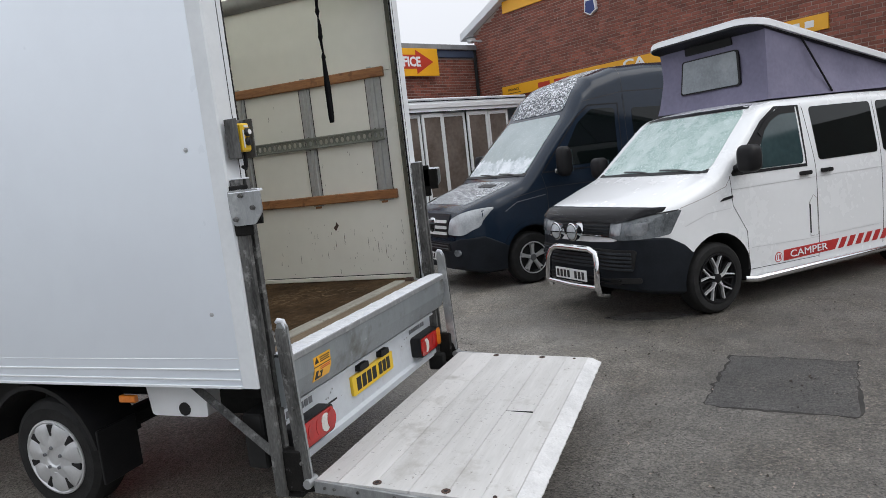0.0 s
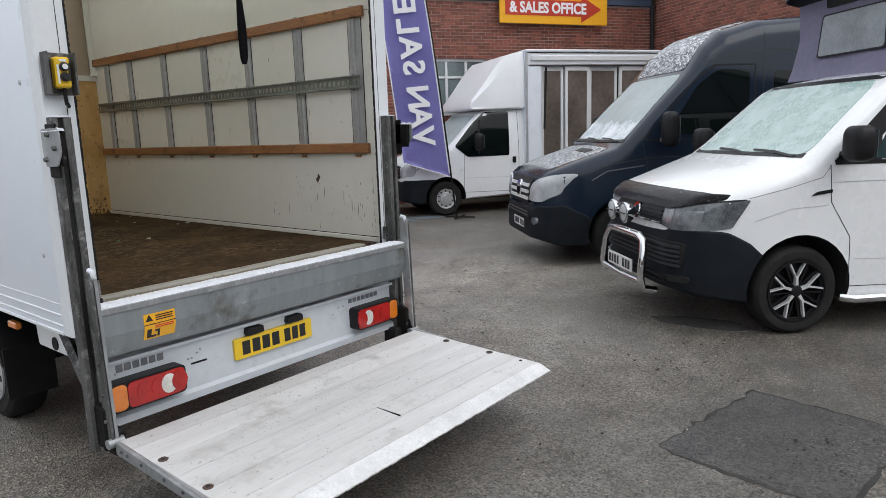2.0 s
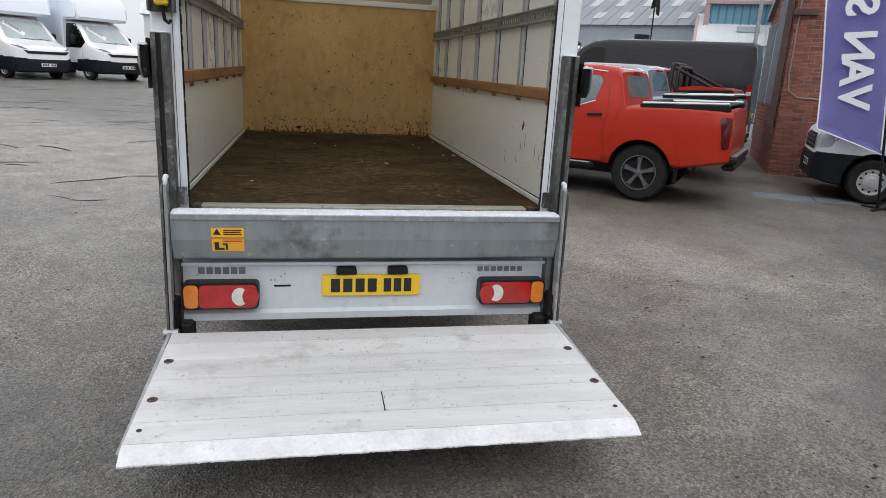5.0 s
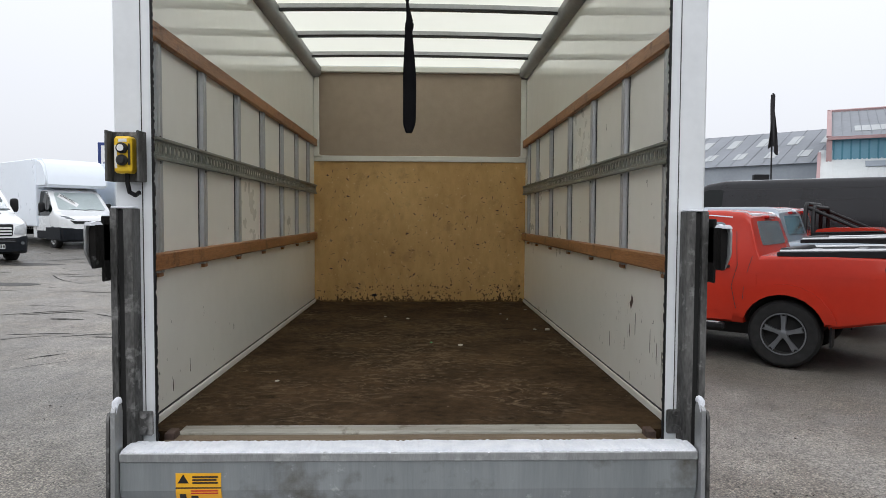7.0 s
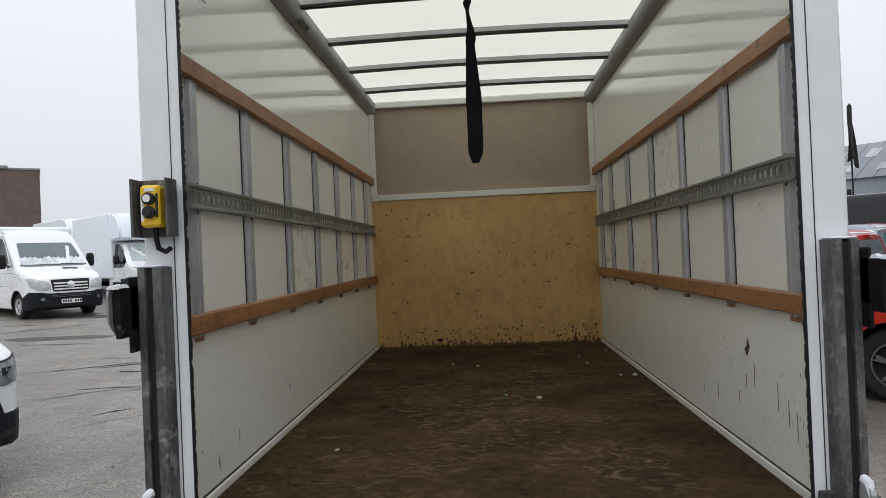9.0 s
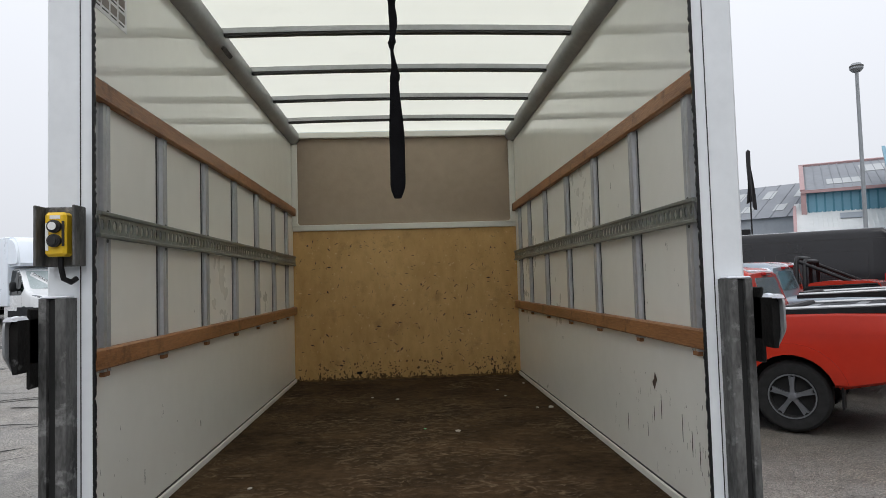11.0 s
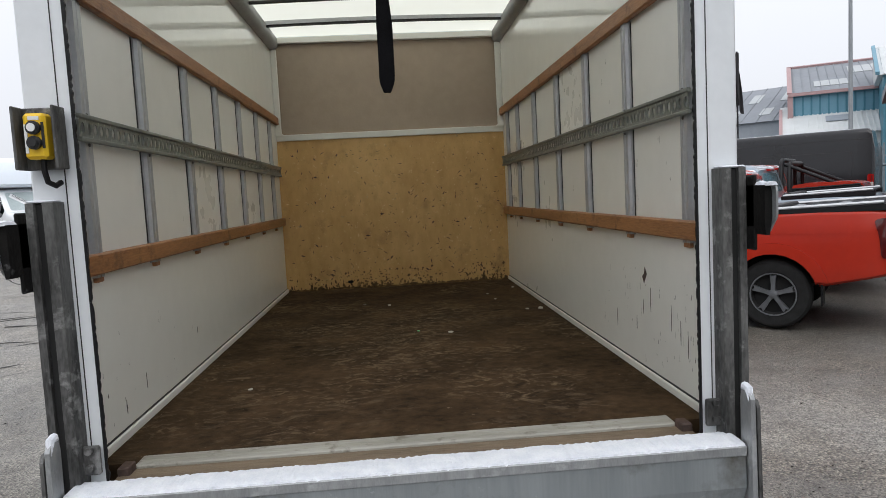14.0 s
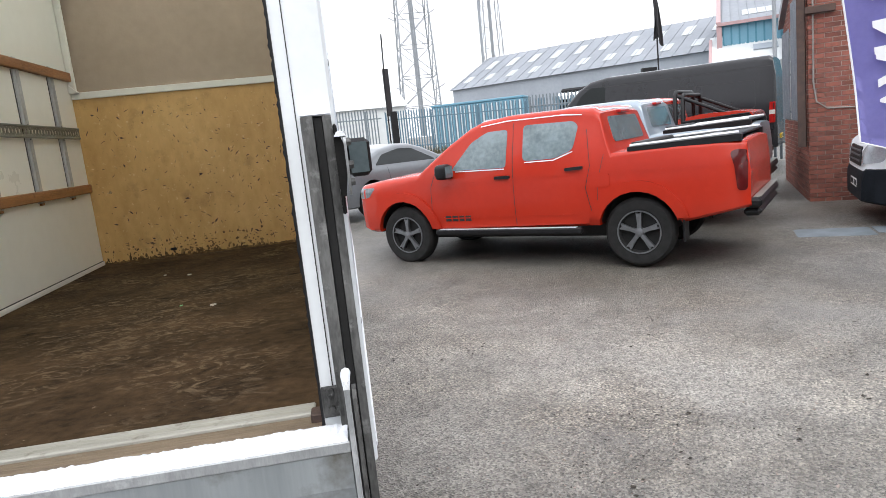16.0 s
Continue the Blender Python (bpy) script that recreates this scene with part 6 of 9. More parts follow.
# -- camper van, white, pop-up roof
T6 = dict(L=4.9, R=0.345, axles=(0.885, 3.885), paint=WHITE, wheel="y", rim=0.235, body_label="glossy white van body",
          top=[(0, 0.62), (0.015, 0.90), (0.05, 0.995), (0.10, 1.045), (0.2, 1.10), (0.45, 1.18), (0.75, 1.28), (0.93, 1.345), (1.05, 1.43), (1.35, 1.69), (1.60, 1.90), (1.70, 1.95), (1.9, 1.985), (3.0, 2.0), (4.5, 1.98), (4.72, 1.93), (4.82, 1.77), (4.88, 1.2), (4.9, 0.8)],
          plan=[(0, 0.50), (0.02, 0.62), (0.06, 0.73), (0.12, 0.805), (0.20, 0.86), (0.32, 0.905), (0.48, 0.935), (0.7, 0.95), (1, 0.952), (4.4, 0.952), (4.75, 0.93), (4.86, 0.89), (4.9, 0.84)],
          bot=[(0, 0.37), (0.15, 0.33), (0.4, 0.29), (0.7, 0.25), (4.6, 0.26), (4.9, 0.34)], lean=[(0.2, 0.97), (0.5, 1.0), (1.2, 1.0), (1.37, 0.985), (1.85, 0.905), (2.02, 0.865)],
          round=[(0, 0.10), (0.5, 0.14), (1.0, 0.12), (1.7, 0.10), (4.9, 0.12)],
          mirror=(1.17, 1.455, 0.20, 0.26, 0.15), plates=(),
          trim=[("windscreen", "F", rounded([(-0.80, 1.375), (0.80, 1.375), (0.70, 1.925), (-0.70, 1.925)], 0.07), FROST, 0.006, 0.012, "windscreen with frost and sleet"),
                ("screen_surround", "F", [(-0.81, 1.355), (0.81, 1.355), (0.80, 1.385), (-0.80, 1.385)], BLACK, 0.004),
                ("door_window", "LR", rounded([(1.42, 1.335), (2.12, 1.325), (2.13, 1.875), (1.89, 1.875), (1.68, 1.75)], 0.05), GLASS_TEAL, 0.005, 0.012, "green tinted door window"),
                ("window_seal", "LR", line([(1.12, 1.315), (1.35, 1.53), (1.62, 1.78), (1.84, 1.905), (2.17, 1.905), (2.16, 1.305), (1.12, 1.315)], 0.032), BLACK, 0.004),
                ("wind_deflector", "LR", line([(1.56, 1.66), (1.72, 1.80), (1.88, 1.868), (2.12, 1.872)], 0.055), BLACK, 0.012, 0.01, "dark wind deflector above the door window"),
                ("quarter_panel", "LR", [(1.11, 1.31), (1.49, 1.315), (1.50, 1.50), (1.80, 1.83), (1.75, 1.87), (1.60, 1.76), (1.33, 1.51)], BLACK, 0.0035),
                ("side_window", "LR", rounded([(2.35, 1.335), (3.30, 1.335), (3.30, 1.885), (2.33, 1.885)], 0.05), GLASS, 0.005, 0.012, "dark tinted side window"),
                ("side_window", "LR", rounded([(3.40, 1.335), (4.55, 1.335), (4.5, 1.88), (3.40, 1.885)], 0.05), GLASS, 0.005, 0.012, "dark tinted side window"),
                ("headlamp", "Ff", rounded([(0.43, 0.85), (0.60, 0.82), (0.87, 0.835), (0.915, 0.91), (0.93, 1.06), (0.86, 1.045), (0.70, 1.01), (0.45, 0.985)], 0.025), LAMP, 0.006, 0.02, "clear headlamp"),
                ("headlamp", "LR", rounded([(0.20, 0.835), (0.34, 0.855), (0.47, 1.065), (0.36, 1.05), (0.20, 1.01)], 0.02), LAMP, 0.006, 0.02, "clear headlamp"),
                *[("reflector", "Ff", rounded([(c - d, 0.872), (c + d, 0.865), (c + d * 1.15, 0.99), (c - d, 0.965)], 0.025), REFLECTOR, 0.010, 0.01) for c, d in ((0.55, 0.06), (0.74, 0.085))],
                ("lamp_brow", "Ff", line([(0.45, 0.99), (0.70, 1.015), (0.86, 1.05), (0.925, 1.063)], 0.012), BLACK, 0.011),
                ("grille", "F", [(-0.46, 0.845), (0.46, 0.845), (0.46, 0.985), (-0.46, 0.985)], BLACK, 0.008),
                *slats(0, 0.45, (0.858,), 0.012, CHROME, 0.016), *slats(0, 0.45, (0.89, 0.92, 0.95), 0.012, CLAD, 0.020),
                ("bonnet_guard", "F", rounded([(-0.885, 1.065), (-0.76, 1.025), (-0.55, 0.985), (0.55, 0.985), (0.76, 1.025), (0.885, 1.065), (0.88, 1.105), (0.72, 1.112), (0.4, 1.115), (-0.4, 1.115), (-0.72, 1.112), (-0.88, 1.105)], 0.03), WETBLACK, 0.026, 0.03, "wet black bonnet guard"),
                ("seam", "LR", line([(1.285, 0.37), (1.27, 0.75), (1.10, 1.02), (1.08, 1.30)], 0.006), INK, 0.0015),
                ("seam", "LR", line([(2.30, 0.33), (2.29, 1.30), (2.23, 1.93)], 0.007), INK, 0.0015),
                ("seam", "LR", line([(3.35, 0.33), (3.35, 1.93)], 0.006), INK, 0.0015),
                ("seam", "LR", line([(1.30, 0.365), (2.29, 0.345)], 0.005), INK, 0.0015),
                ("seam", "LR", line([(0.46, 1.075), (0.75, 1.14), (1.02, 1.21), (1.09, 1.30)], 0.005), CABLE, 0.0015),
                ("crease", "LR", line([(1.1, 1.17), (2.1, 1.17), (4.6, 1.16)], 0.007), SILVER, 0.001),
                ("crease", "LR", line([(1.32, 0.58), (2.1, 0.55), (4.4, 0.55)], 0.005), SILVER, 0.001),
                ("side_repeater", "LR", rounded([(0.93, 1.075), (1.10, 1.095), (1.10, 1.12), (0.98, 1.105)], 0.01), BLACK, 0.008),
                ("door_handle", "LR", rounded([(2.04, 1.205), (2.20, 1.205), (2.20, 1.245), (2.04, 1.245)], 0.018), BLACK, 0.03, 0.04, "black door handle"),
                ("door_handle", "LR", rounded([(2.36, 1.205), (2.52, 1.205), (2.52, 1.245), (2.36, 1.245)], 0.018), BLACK, 0.03, 0.04, "black door handle"),
                ("fuel_flap", "L", line([(2.17, 0.57), (2.285, 0.57), (2.285, 0.95), (2.23, 0.99), (2.17, 0.92), (2.17, 0.57)], 0.005), CABLE, 0.0015),
                ("track_slot", "L", [(2.165, 0.60), (2.182, 0.60), (2.182, 0.90), (2.165, 0.90)], INK, 0.004),
                ("stripe", "L", [(1.765, 0.375), (2.545, 0.375), (2.605, 0.485), (1.765, 0.485)], REDVINYL, 0.003, 0.004, "red side stripe"),
                *[("stripe", "L", [(u, 0.375), (u + 0.085, 0.375), (u + 0.145, 0.485), (u + 0.06, 0.485)], REDVINYL, 0.003, 0.004) for u in (2.595, 2.735, 2.875, 3.015, 3.155, 3.295)],
                ("roof_strip", "F", rounded([(-0.71, 1.932), (0.71, 1.932), (0.68, 1.965), (-0.68, 1.965)], 0.01), BLACK, 0.010, 0.02, "black strip above the windscreen"),
                ("crease", "LR", line([(0.50, 0.90), (0.78, 0.985), (1.08, 1.0)], 0.006), SILVER, 0.001),
                ("fog_recess", "Ff", rounded([(0.46, 0.405), (0.78, 0.42), (0.78, 0.47), (0.46, 0.455)], 0.02), DARK, 0.020, 0.03),
                ("lower_grille", "F", rounded([(-0.72, 0.53), (0.72, 0.53), (0.76, 0.73), (-0.76, 0.73)], 0.03), DARK, 0.022),
                *slats(0, 0.72, (0.548, 0.585, 0.622, 0.659, 0.696), 0.018, GREYTRIM, 0.036), *slats(0, 0.60, (0.40, 0.44), 0.014, BLACK, 0.034), *screen_wipers(1.372, 0.8)],
          skins=(("front_bumper", dict(grow=0.016, cap=[(0, 0.835), (0.24, 0.835), (0.33, 0.82), (0.51, 0.72), (0.60, 0.60)], u1=0.64), CLAD, "dark grey plastic front bumper"),))


def camper(m):
    car, tree = vehicle("camper_van", m, "white camper van with raised canvas roof and bull bar", "camper van", T6)
    # stripe lettering and roundel
    ring = [(1.69 + 0.052 * math.cos(a), 0.425 + 0.052 * math.sin(a)) for a in (2 * math.pi * k / 24 for k in range(24))]
    rd = part("roundel", lay(tree, ring, "L", 0.003, 0.2, 0.004), REDVINYL, car, "red and white round badge")
    ring = [(1.69 + 0.043 * math.cos(a), 0.425 + 0.043 * math.sin(a)) for a in (2 * math.pi * k / 24 for k in range(24))]
    part("disc", lay(tree, ring, "L", 0.0045, 0.2, 0.003), SIGN_W, rd)
    part("bar", lay(tree, [(1.665, 0.40), (1.675, 0.40), (1.675, 0.45), (1.665, 0.45)], "L", 0.006, 0.2, 0.003), REDVINYL, rd)
    part("bar", lay(tree, [(1.695, 0.40), (1.717, 0.40), (1.717, 0.45), (1.695, 0.45)], "L", 0.006, 0.2, 0.003), REDVINYL, rd)
    y = 0.955
    lettering("CAMPER", 0.10, SIGN_W, pose(-2.125, y + 0.004, 0.43, 90, 0, 180), "lettering", car, 0.004, 0.56)
    # bull bar, spot lamps and plate
    bm = bmesh.new()
    hoop = [(0.12, -0.40, 0.31), (0.15, -0.42, 0.40), (0.13, -0.41, 0.62), (0.11, -0.37, 0.70), (0.11, -0.28, 0.735), (0.12, 0, 0.74), (0.11, 0.28, 0.735), (0.11, 0.37, 0.70), (0.13, 0.41, 0.62), (0.15, 0.42, 0.40), (0.12, 0.40, 0.31), (0.0, 0.38, 0.28)]
    tube(bm, hoop, 0.032, 12)
    bb = part("bull_bar", bm, CHROME, car, "polished chrome bull bar", 60)
    bm = bmesh.new()
    tube(bm, [(0.145, -0.41, 0.37), (0.15, 0, 0.36), (0.145, 0.41, 0.37)], 0.026, 10)
    part("lower_rail", bm, CHROME, bb, "", 60)
    bm = bmesh.new()
    box(bm, (0.16, -0.24, 0.42), (0.172, 0.28, 0.531), 0.003)
    np_ = part("number_plate", bm, PLATE_W, car, "white front number plate")
    for i in range(8):
        if i != 4:
            a = -0.215 + i * 0.06
            part("bar", B((0.1715, a, 0.438), (0.174, a + 0.04, 0.512)), INK, np_)
    for y in (-0.08, 0.19):
        bm = bmesh.new()
        lathe(bm, [(0.0, 0.02), (0.06, 0.025), (0.085, 0.06), (0.092, 0.105), (0.084, 0.112)], 24, "x", (0.06, y - 0.1, 0.905))
        sl = part("spot_lamp", bm, CHROME, car, "round chrome spot lamp")
        bm = bmesh.new()
        lathe(bm, [(0.086, 0.105), (0.06, 0.120), (0.0, 0.127)], 24, "x", (0.06, y - 0.1, 0.905))
        part("lens", bm, LAMP_WHITE, sl)
        part("lens_bar", B((0.184, y - 0.18, 0.90), (0.190, y - 0.02, 0.91)), CHROME, sl)
    ring = [(0.075 * math.cos(a), 0.915 + 0.07 * math.sin(a)) for a in (2 * math.pi * k / 24 for k in range(24))]
    part("badge", lay(tree, ring, "F", 0.03, 0.2, 0.03), CHROME, car, "round chrome badge")
    for s in (1, -1):
        bm = bmesh.new()
        tube(bm, [(-1.24, s * 0.93, 0.28), (-1.31, s * 0.985, 0.272), (-3.40, s * 0.985, 0.272), (-3.47, s * 0.93, 0.28)], 0.033, 10)
        part("side_bar", bm, CHROME, car, "polished side bar", 60)
    # pop-up roof: canvas walls, windows, tilted lid
    hu, hz, ru, rz = 1.90, 2.76, 4.70, 2.12
    wl_, wt = 0.78, 0.74
    bm = bmesh.new()
    base = [(-1.86, wl_, 2.0), (-4.72, wl_, 2.03), (-4.72, -wl_, 2.03), (-1.86, -wl_, 2.0)]
    tops = [(-hu, wt, hz), (-ru, wt, rz), (-ru, -wt, rz), (-hu, -wt, hz)]
    n = 14
    path = [(0, 1), (1, 2), (2, 3), (3, 0)]
    rows = []
    for j in range(9):
        t, row = j / 8, []
        for a, b in path:
            for i in range(n):
                f = i / n
                p = Vector(base[a]).lerp(Vector(base[b]), f).lerp(Vector(tops[a]).lerp(Vector(tops[b]), f), t)
                c = Vector((-3.0, 0, p.z))
                fold = 0.018 * math.sin(t * math.pi) * (noise.noise((p.x * 4, p.y * 4, p.z * 5)) - 0.5)
                pull = -0.05 * math.sin(t * math.pi) * (1 if a == 3 else 0.4)
                row.append(bm.verts.new(p + (p - c).normalized() * (fold + pull)))
        rows.append(row)
    m_ = len(rows[0])
    for r0, r1 in zip(rows, rows[1:]):
        for k in range(m_):
            bm.faces.new((r0[k], r0[(k + 1) % m_], r1[(k + 1) % m_], r1[k]))
    cv = part("canvas_wall", bm, CANVAS, car, "lilac grey canvas of the raised roof", 50)
    bm = bmesh.new()
    slope = math.degrees(math.atan2(hz - rz, ru - hu))
    Lid = Matrix.Translation((-1.79, 0, hz + 0.115)) @ Matrix.Rotation(radians(-slope), 4, "Y")
    ln = 3.10
    pts = rounded([(-ln, -0.82), (0.06, -0.78), (0.06, 0.78), (-ln, 0.82)], 0.22, 6)
    prism(bm, pts, "z", -0.055, 0.0)
    for v in bm.verts:
        v.co.z -= 0.16 * max(0, v.co.x + 0.45) ** 2 + 0.05 * (v.co.y / 0.8) ** 2
    bm.transform(Lid)
    lid = part("roof_lid", bm, WHITE, car, "white lifted roof lid", 40)
    bm = bmesh.new()
    prism(bm, [(p[0] * 0.99, p[1] * 0.985) for p in pts], "z", 0.002, 0.012)
    for v in bm.verts:
        v.co.z -= 0.16 * max(0, v.co.x + 0.45) ** 2 + 0.05 * (v.co.y / 0.8) ** 2
    bm.transform(Lid)
    part("snow", bm, SNOWDUST, lid, "thin snow on the lid", 40)
    bm = bmesh.new()
    prism(bm, [(p[0] * 0.985, p[1] * 0.97) for p in pts], "z", -0.075, -0.056)
    for v in bm.verts:
        v.co.z -= 0.16 * max(0, v.co.x + 0.45) ** 2 + 0.05 * (v.co.y / 0.8) ** 2
    bm.transform(Lid)
    part("lid_seal", bm, BLACK, lid, "black lid seal", 40)
    # front canvas window and vent, laid on the front wall
    def on_front(pts, mtl, nm, off):
        b = bmesh.new()
        vs = []
        for y, t in pts:
            p = Vector((-1.86, 0, 2.0)).lerp(Vector((-hu, 0, hz)), t)
            vs.append(b.verts.new((p.x + 0.004 + off - 0.05 * math.sin(t * math.pi), y, p.z)))
        b.faces.new(vs)
        g = bmesh.ops.extrude_face_region(b, geom=list(b.faces))["geom"]
        for v in g:
            if isinstance(v, bmesh.types.BMVert):
                v.co.x -= 0.02
        return part(nm, b, mtl, cv)
    win = rounded([(-0.40, 0.27), (0.40, 0.27), (0.37, 0.73), (-0.37, 0.73)], 0.04)
    on_front([(y * 1.06, 0.5 + (t - 0.5) * 1.08) for y, t in win], BLACK, "window_edge", 0.012)
    on_front(win, CLEARFILM, "canvas_window", 0.018)
    on_front(rounded([(-0.33, 0.82), (0.33, 0.82), (0.32, 0.95), (-0.32, 0.95)], 0.02), DARK, "vent", 0.014)
    for s in (1, -1):
        bm = bmesh.new()
        tube(bm, [(-2.82, s * 0.785, 2.03), (-2.60, s * 0.775, 2.33), (-2.38, s * 0.765, 2.62)], 0.011, 6)
        part("strut", bm, BLACK, cv, "black gas strut")


# -- dark blue high-roof panel van
SPR = dict(L=5.95, R=0.35, axles=(1.0, 4.66), paint=NAVY, wheel="six", rim=0.21, body_label="dark blue high-roof body", inset=0.15,
           top=[(0, 0.62), (0.02, 0.92), (0.07, 1.06), (0.16, 1.12), (0.5, 1.24), (0.95, 1.38), (1.08, 1.48), (1.45, 1.86), (1.72, 2.12), (1.85, 2.26), (2.05, 2.54), (2.27, 2.71), (2.72, 2.83), (3.3, 2.87), (5.7, 2.87), (5.85, 2.76), (5.93, 2.3), (5.95, 1.0)],
           plan=[(0, 0.60), (0.03, 0.72), (0.08, 0.81), (0.16, 0.88), (0.30, 0.935), (0.50, 0.97), (0.9, 0.988), (1.4, 0.99), (5.6, 0.99), (5.88, 0.96), (5.95, 0.9)],
           bot=[(0, 0.34), (0.3, 0.26), (5.6, 0.30), (5.95, 0.38)], lean=[(0.2, 0.97), (0.5, 1.0), (1.3, 1.0), (1.5, 0.985), (2.1, 0.93), (2.4, 0.90), (2.9, 0.85)],
           round=[(0, 0.12), (0.6, 0.18), (1.1, 0.14), (1.7, 0.14), (2.2, 0.24), (5.9, 0.2)], mirror=(1.47, 1.58, 0.20, 0.40, 0.17),
           plates=(("F", 0.0, 0.46, False), ("B", 0.0, 0.6, True)),
           trim=[("windscreen", "F", rounded([(-0.82, 1.47), (0.82, 1.47), (0.72, 2.22), (-0.72, 2.22)], 0.08), SCREENGREY, 0.006, 0.012, "sleety windscreen"),
                 ("screen_snow", "F", [(-0.80, 1.48), (0.80, 1.48)] + [(0.78 - 1.56 * k / 26, 1.67 + 0.07 * noise.noise((k * 0.31, 2, 0)) + 0.02 * (-1) ** k) for k in range(27)], SNOWGLASS, 0.010, 0.012, "snow lying on the lower windscreen"),
                 ("screen_surround", "F", [(-0.86, 1.44), (0.86, 1.44), (0.85, 1.48), (-0.85, 1.48)], BLACK, 0.004),
                 ("door_window", "LR", rounded([(1.52, 1.52), (2.52, 1.50), (2.56, 2.24), (2.16, 2.25), (1.90, 2.07)], 0.06), GLASS, 0.005, 0.012, "dark door window"),
                 ("window_seal", "LR", line([(1.24, 1.46), (1.55, 1.79), (1.88, 2.14), (2.12, 2.30), (2.63, 2.30), (2.60, 1.455), (1.24, 1.46)], 0.022), BLACK, 0.003),
                 ("side_window", "LR", rounded([(2.86, 1.53), (3.96, 1.53), (3.96, 2.20), (2.86, 2.22)], 0.06), GLASS, 0.005, 0.012, "dark side window"),
                 ("headlamp", "Ff", rounded([(0.48, 0.78), (0.80, 0.77), (0.92, 0.86), (0.965, 1.11), (0.86, 1.09), (0.54, 0.98)], 0.04), LAMP_WHITE, 0.016, 0.03, "large pale headlamp"),
                 ("grille", "F", rounded([(-0.45, 0.73), (0.45, 0.73), (0.50, 1.05), (-0.50, 1.05)], 0.05), BLACK, 0.01, 0.012, "black grille"),
                 *slats(0, 0.43, (0.79, 0.87, 0.95), 0.036, PLATE_W, 0.030),
                 ("badge", "F", [(0.10 * math.cos(a), 0.90 + 0.10 * math.sin(a)) for a in (2 * math.pi * k / 20 for k in range(20))], CHROME, 0.034, 0.03, "round chrome badge"),
                 ("roof_snow", "F", rounded([(-0.68, 2.27), (0.68, 2.27), (0.64, 2.62), (0.44, 2.78), (-0.44, 2.78), (-0.64, 2.62)], 0.05), FLECKED, 0.004, 0.006, "wind-blown snow on the roof front"),
                 ("roof_snow", "T", [(2.35, -0.5), (3.4, -0.35), (4.2, -0.1), (3.4, 0.42), (2.35, 0.55)], FLECKED_THIN, 0.004, 0.006),
                 ("bonnet_snow", "T", rounded([(0.20, -0.62), (0.45, -0.70), (0.90, -0.74), (0.90, 0.74), (0.45, 0.70), (0.20, 0.62)], 0.06), FLECKED_THIN, 0.003, 0.006, "thin snow on the bonnet"),
                 ("air_slot", "T", rounded([(0.70, 0.1), (0.80, 0.1), (0.80, 0.5), (0.70, 0.5)], 0.03), BLACK, 0.01),
                 ("seam", "LR", line([(1.27, 0.5), (1.28, 1.2), (1.22, 1.44)], 0.007), INK, 0.0015), ("seam", "LR", line([(2.73, 0.36), (2.73, 2.4)], 0.008), INK, 0.0015),
                 ("seam", "LR", line([(2.02, 2.36), (2.75, 2.46), (5.8, 2.46)], 0.012), INK, 0.0015), ("seam", "LR", line([(2.75, 2.1), (2.75, 2.78)], 0.008), INK, 0.0015), ("seam", "LR", line([(4.1, 0.36), (4.1, 2.44)], 0.007), INK, 0.0015),
                 ("crease", "LR", line([(0.75, 1.18), (1.3, 1.26), (5.7, 1.24)], 0.01), INK, 0.001), ("rub_strip", "LR", [(2.6, 0.62), (4.2, 0.62), (4.2, 0.70), (2.6, 0.70)], BLACK, 0.012),
                 ("arch_lip", "LR", line([(1.0 + 0.47 * math.cos(a), 0.37 + 0.47 * math.sin(a)) for a in (math.pi * k / 14 for k in range(15))], 0.05), NAVY, 0.016, 0.02),
                 ("door_handle", "LR", rounded([(2.44, 1.17), (2.62, 1.17), (2.62, 1.22), (2.44, 1.22)], 0.02), BLACK, 0.03, 0.04),
                 ("lower_grille", "F", rounded([(-0.56, 0.56), (0.56, 0.56), (0.52, 0.66), (-0.52, 0.66)], 0.03), BLACK, 0.03), *slats(0, 0.50, (0.59, 0.63), 0.012, GUNMETAL, 0.036),
                 ("mirror_lamp", "LR", rounded([(1.44, 1.43), (1.53, 1.43), (1.53, 1.49), (1.44, 1.49)], 0.02), CLEAR_LENS, 0.26, 0.01),
                 ("crease", "LR", line([(1.3, 0.92), (2.5, 0.90), (5.6, 0.90)], 0.012), GUNMETAL, 0.0012), ("crease", "LR", line([(0.62, 1.02), (0.80, 1.12), (1.25, 1.17)], 0.012), GUNMETAL, 0.0012),
                 ("fog_lamp", "Ff", [(0.70 + 0.05 * math.cos(a), 0.54 + 0.045 * math.sin(a)) for a in (2 * math.pi * k / 16 for k in range(16))], LAMP, 0.035, 0.03),
                 *screen_wipers(1.46, 0.8)],
           skins=(("front_bumper", dict(grow=0.018, cap=[(0, 0.72), (0.3, 0.74), (0.62, 0.58)], u1=0.62), CLAD, "dark bumper"),))

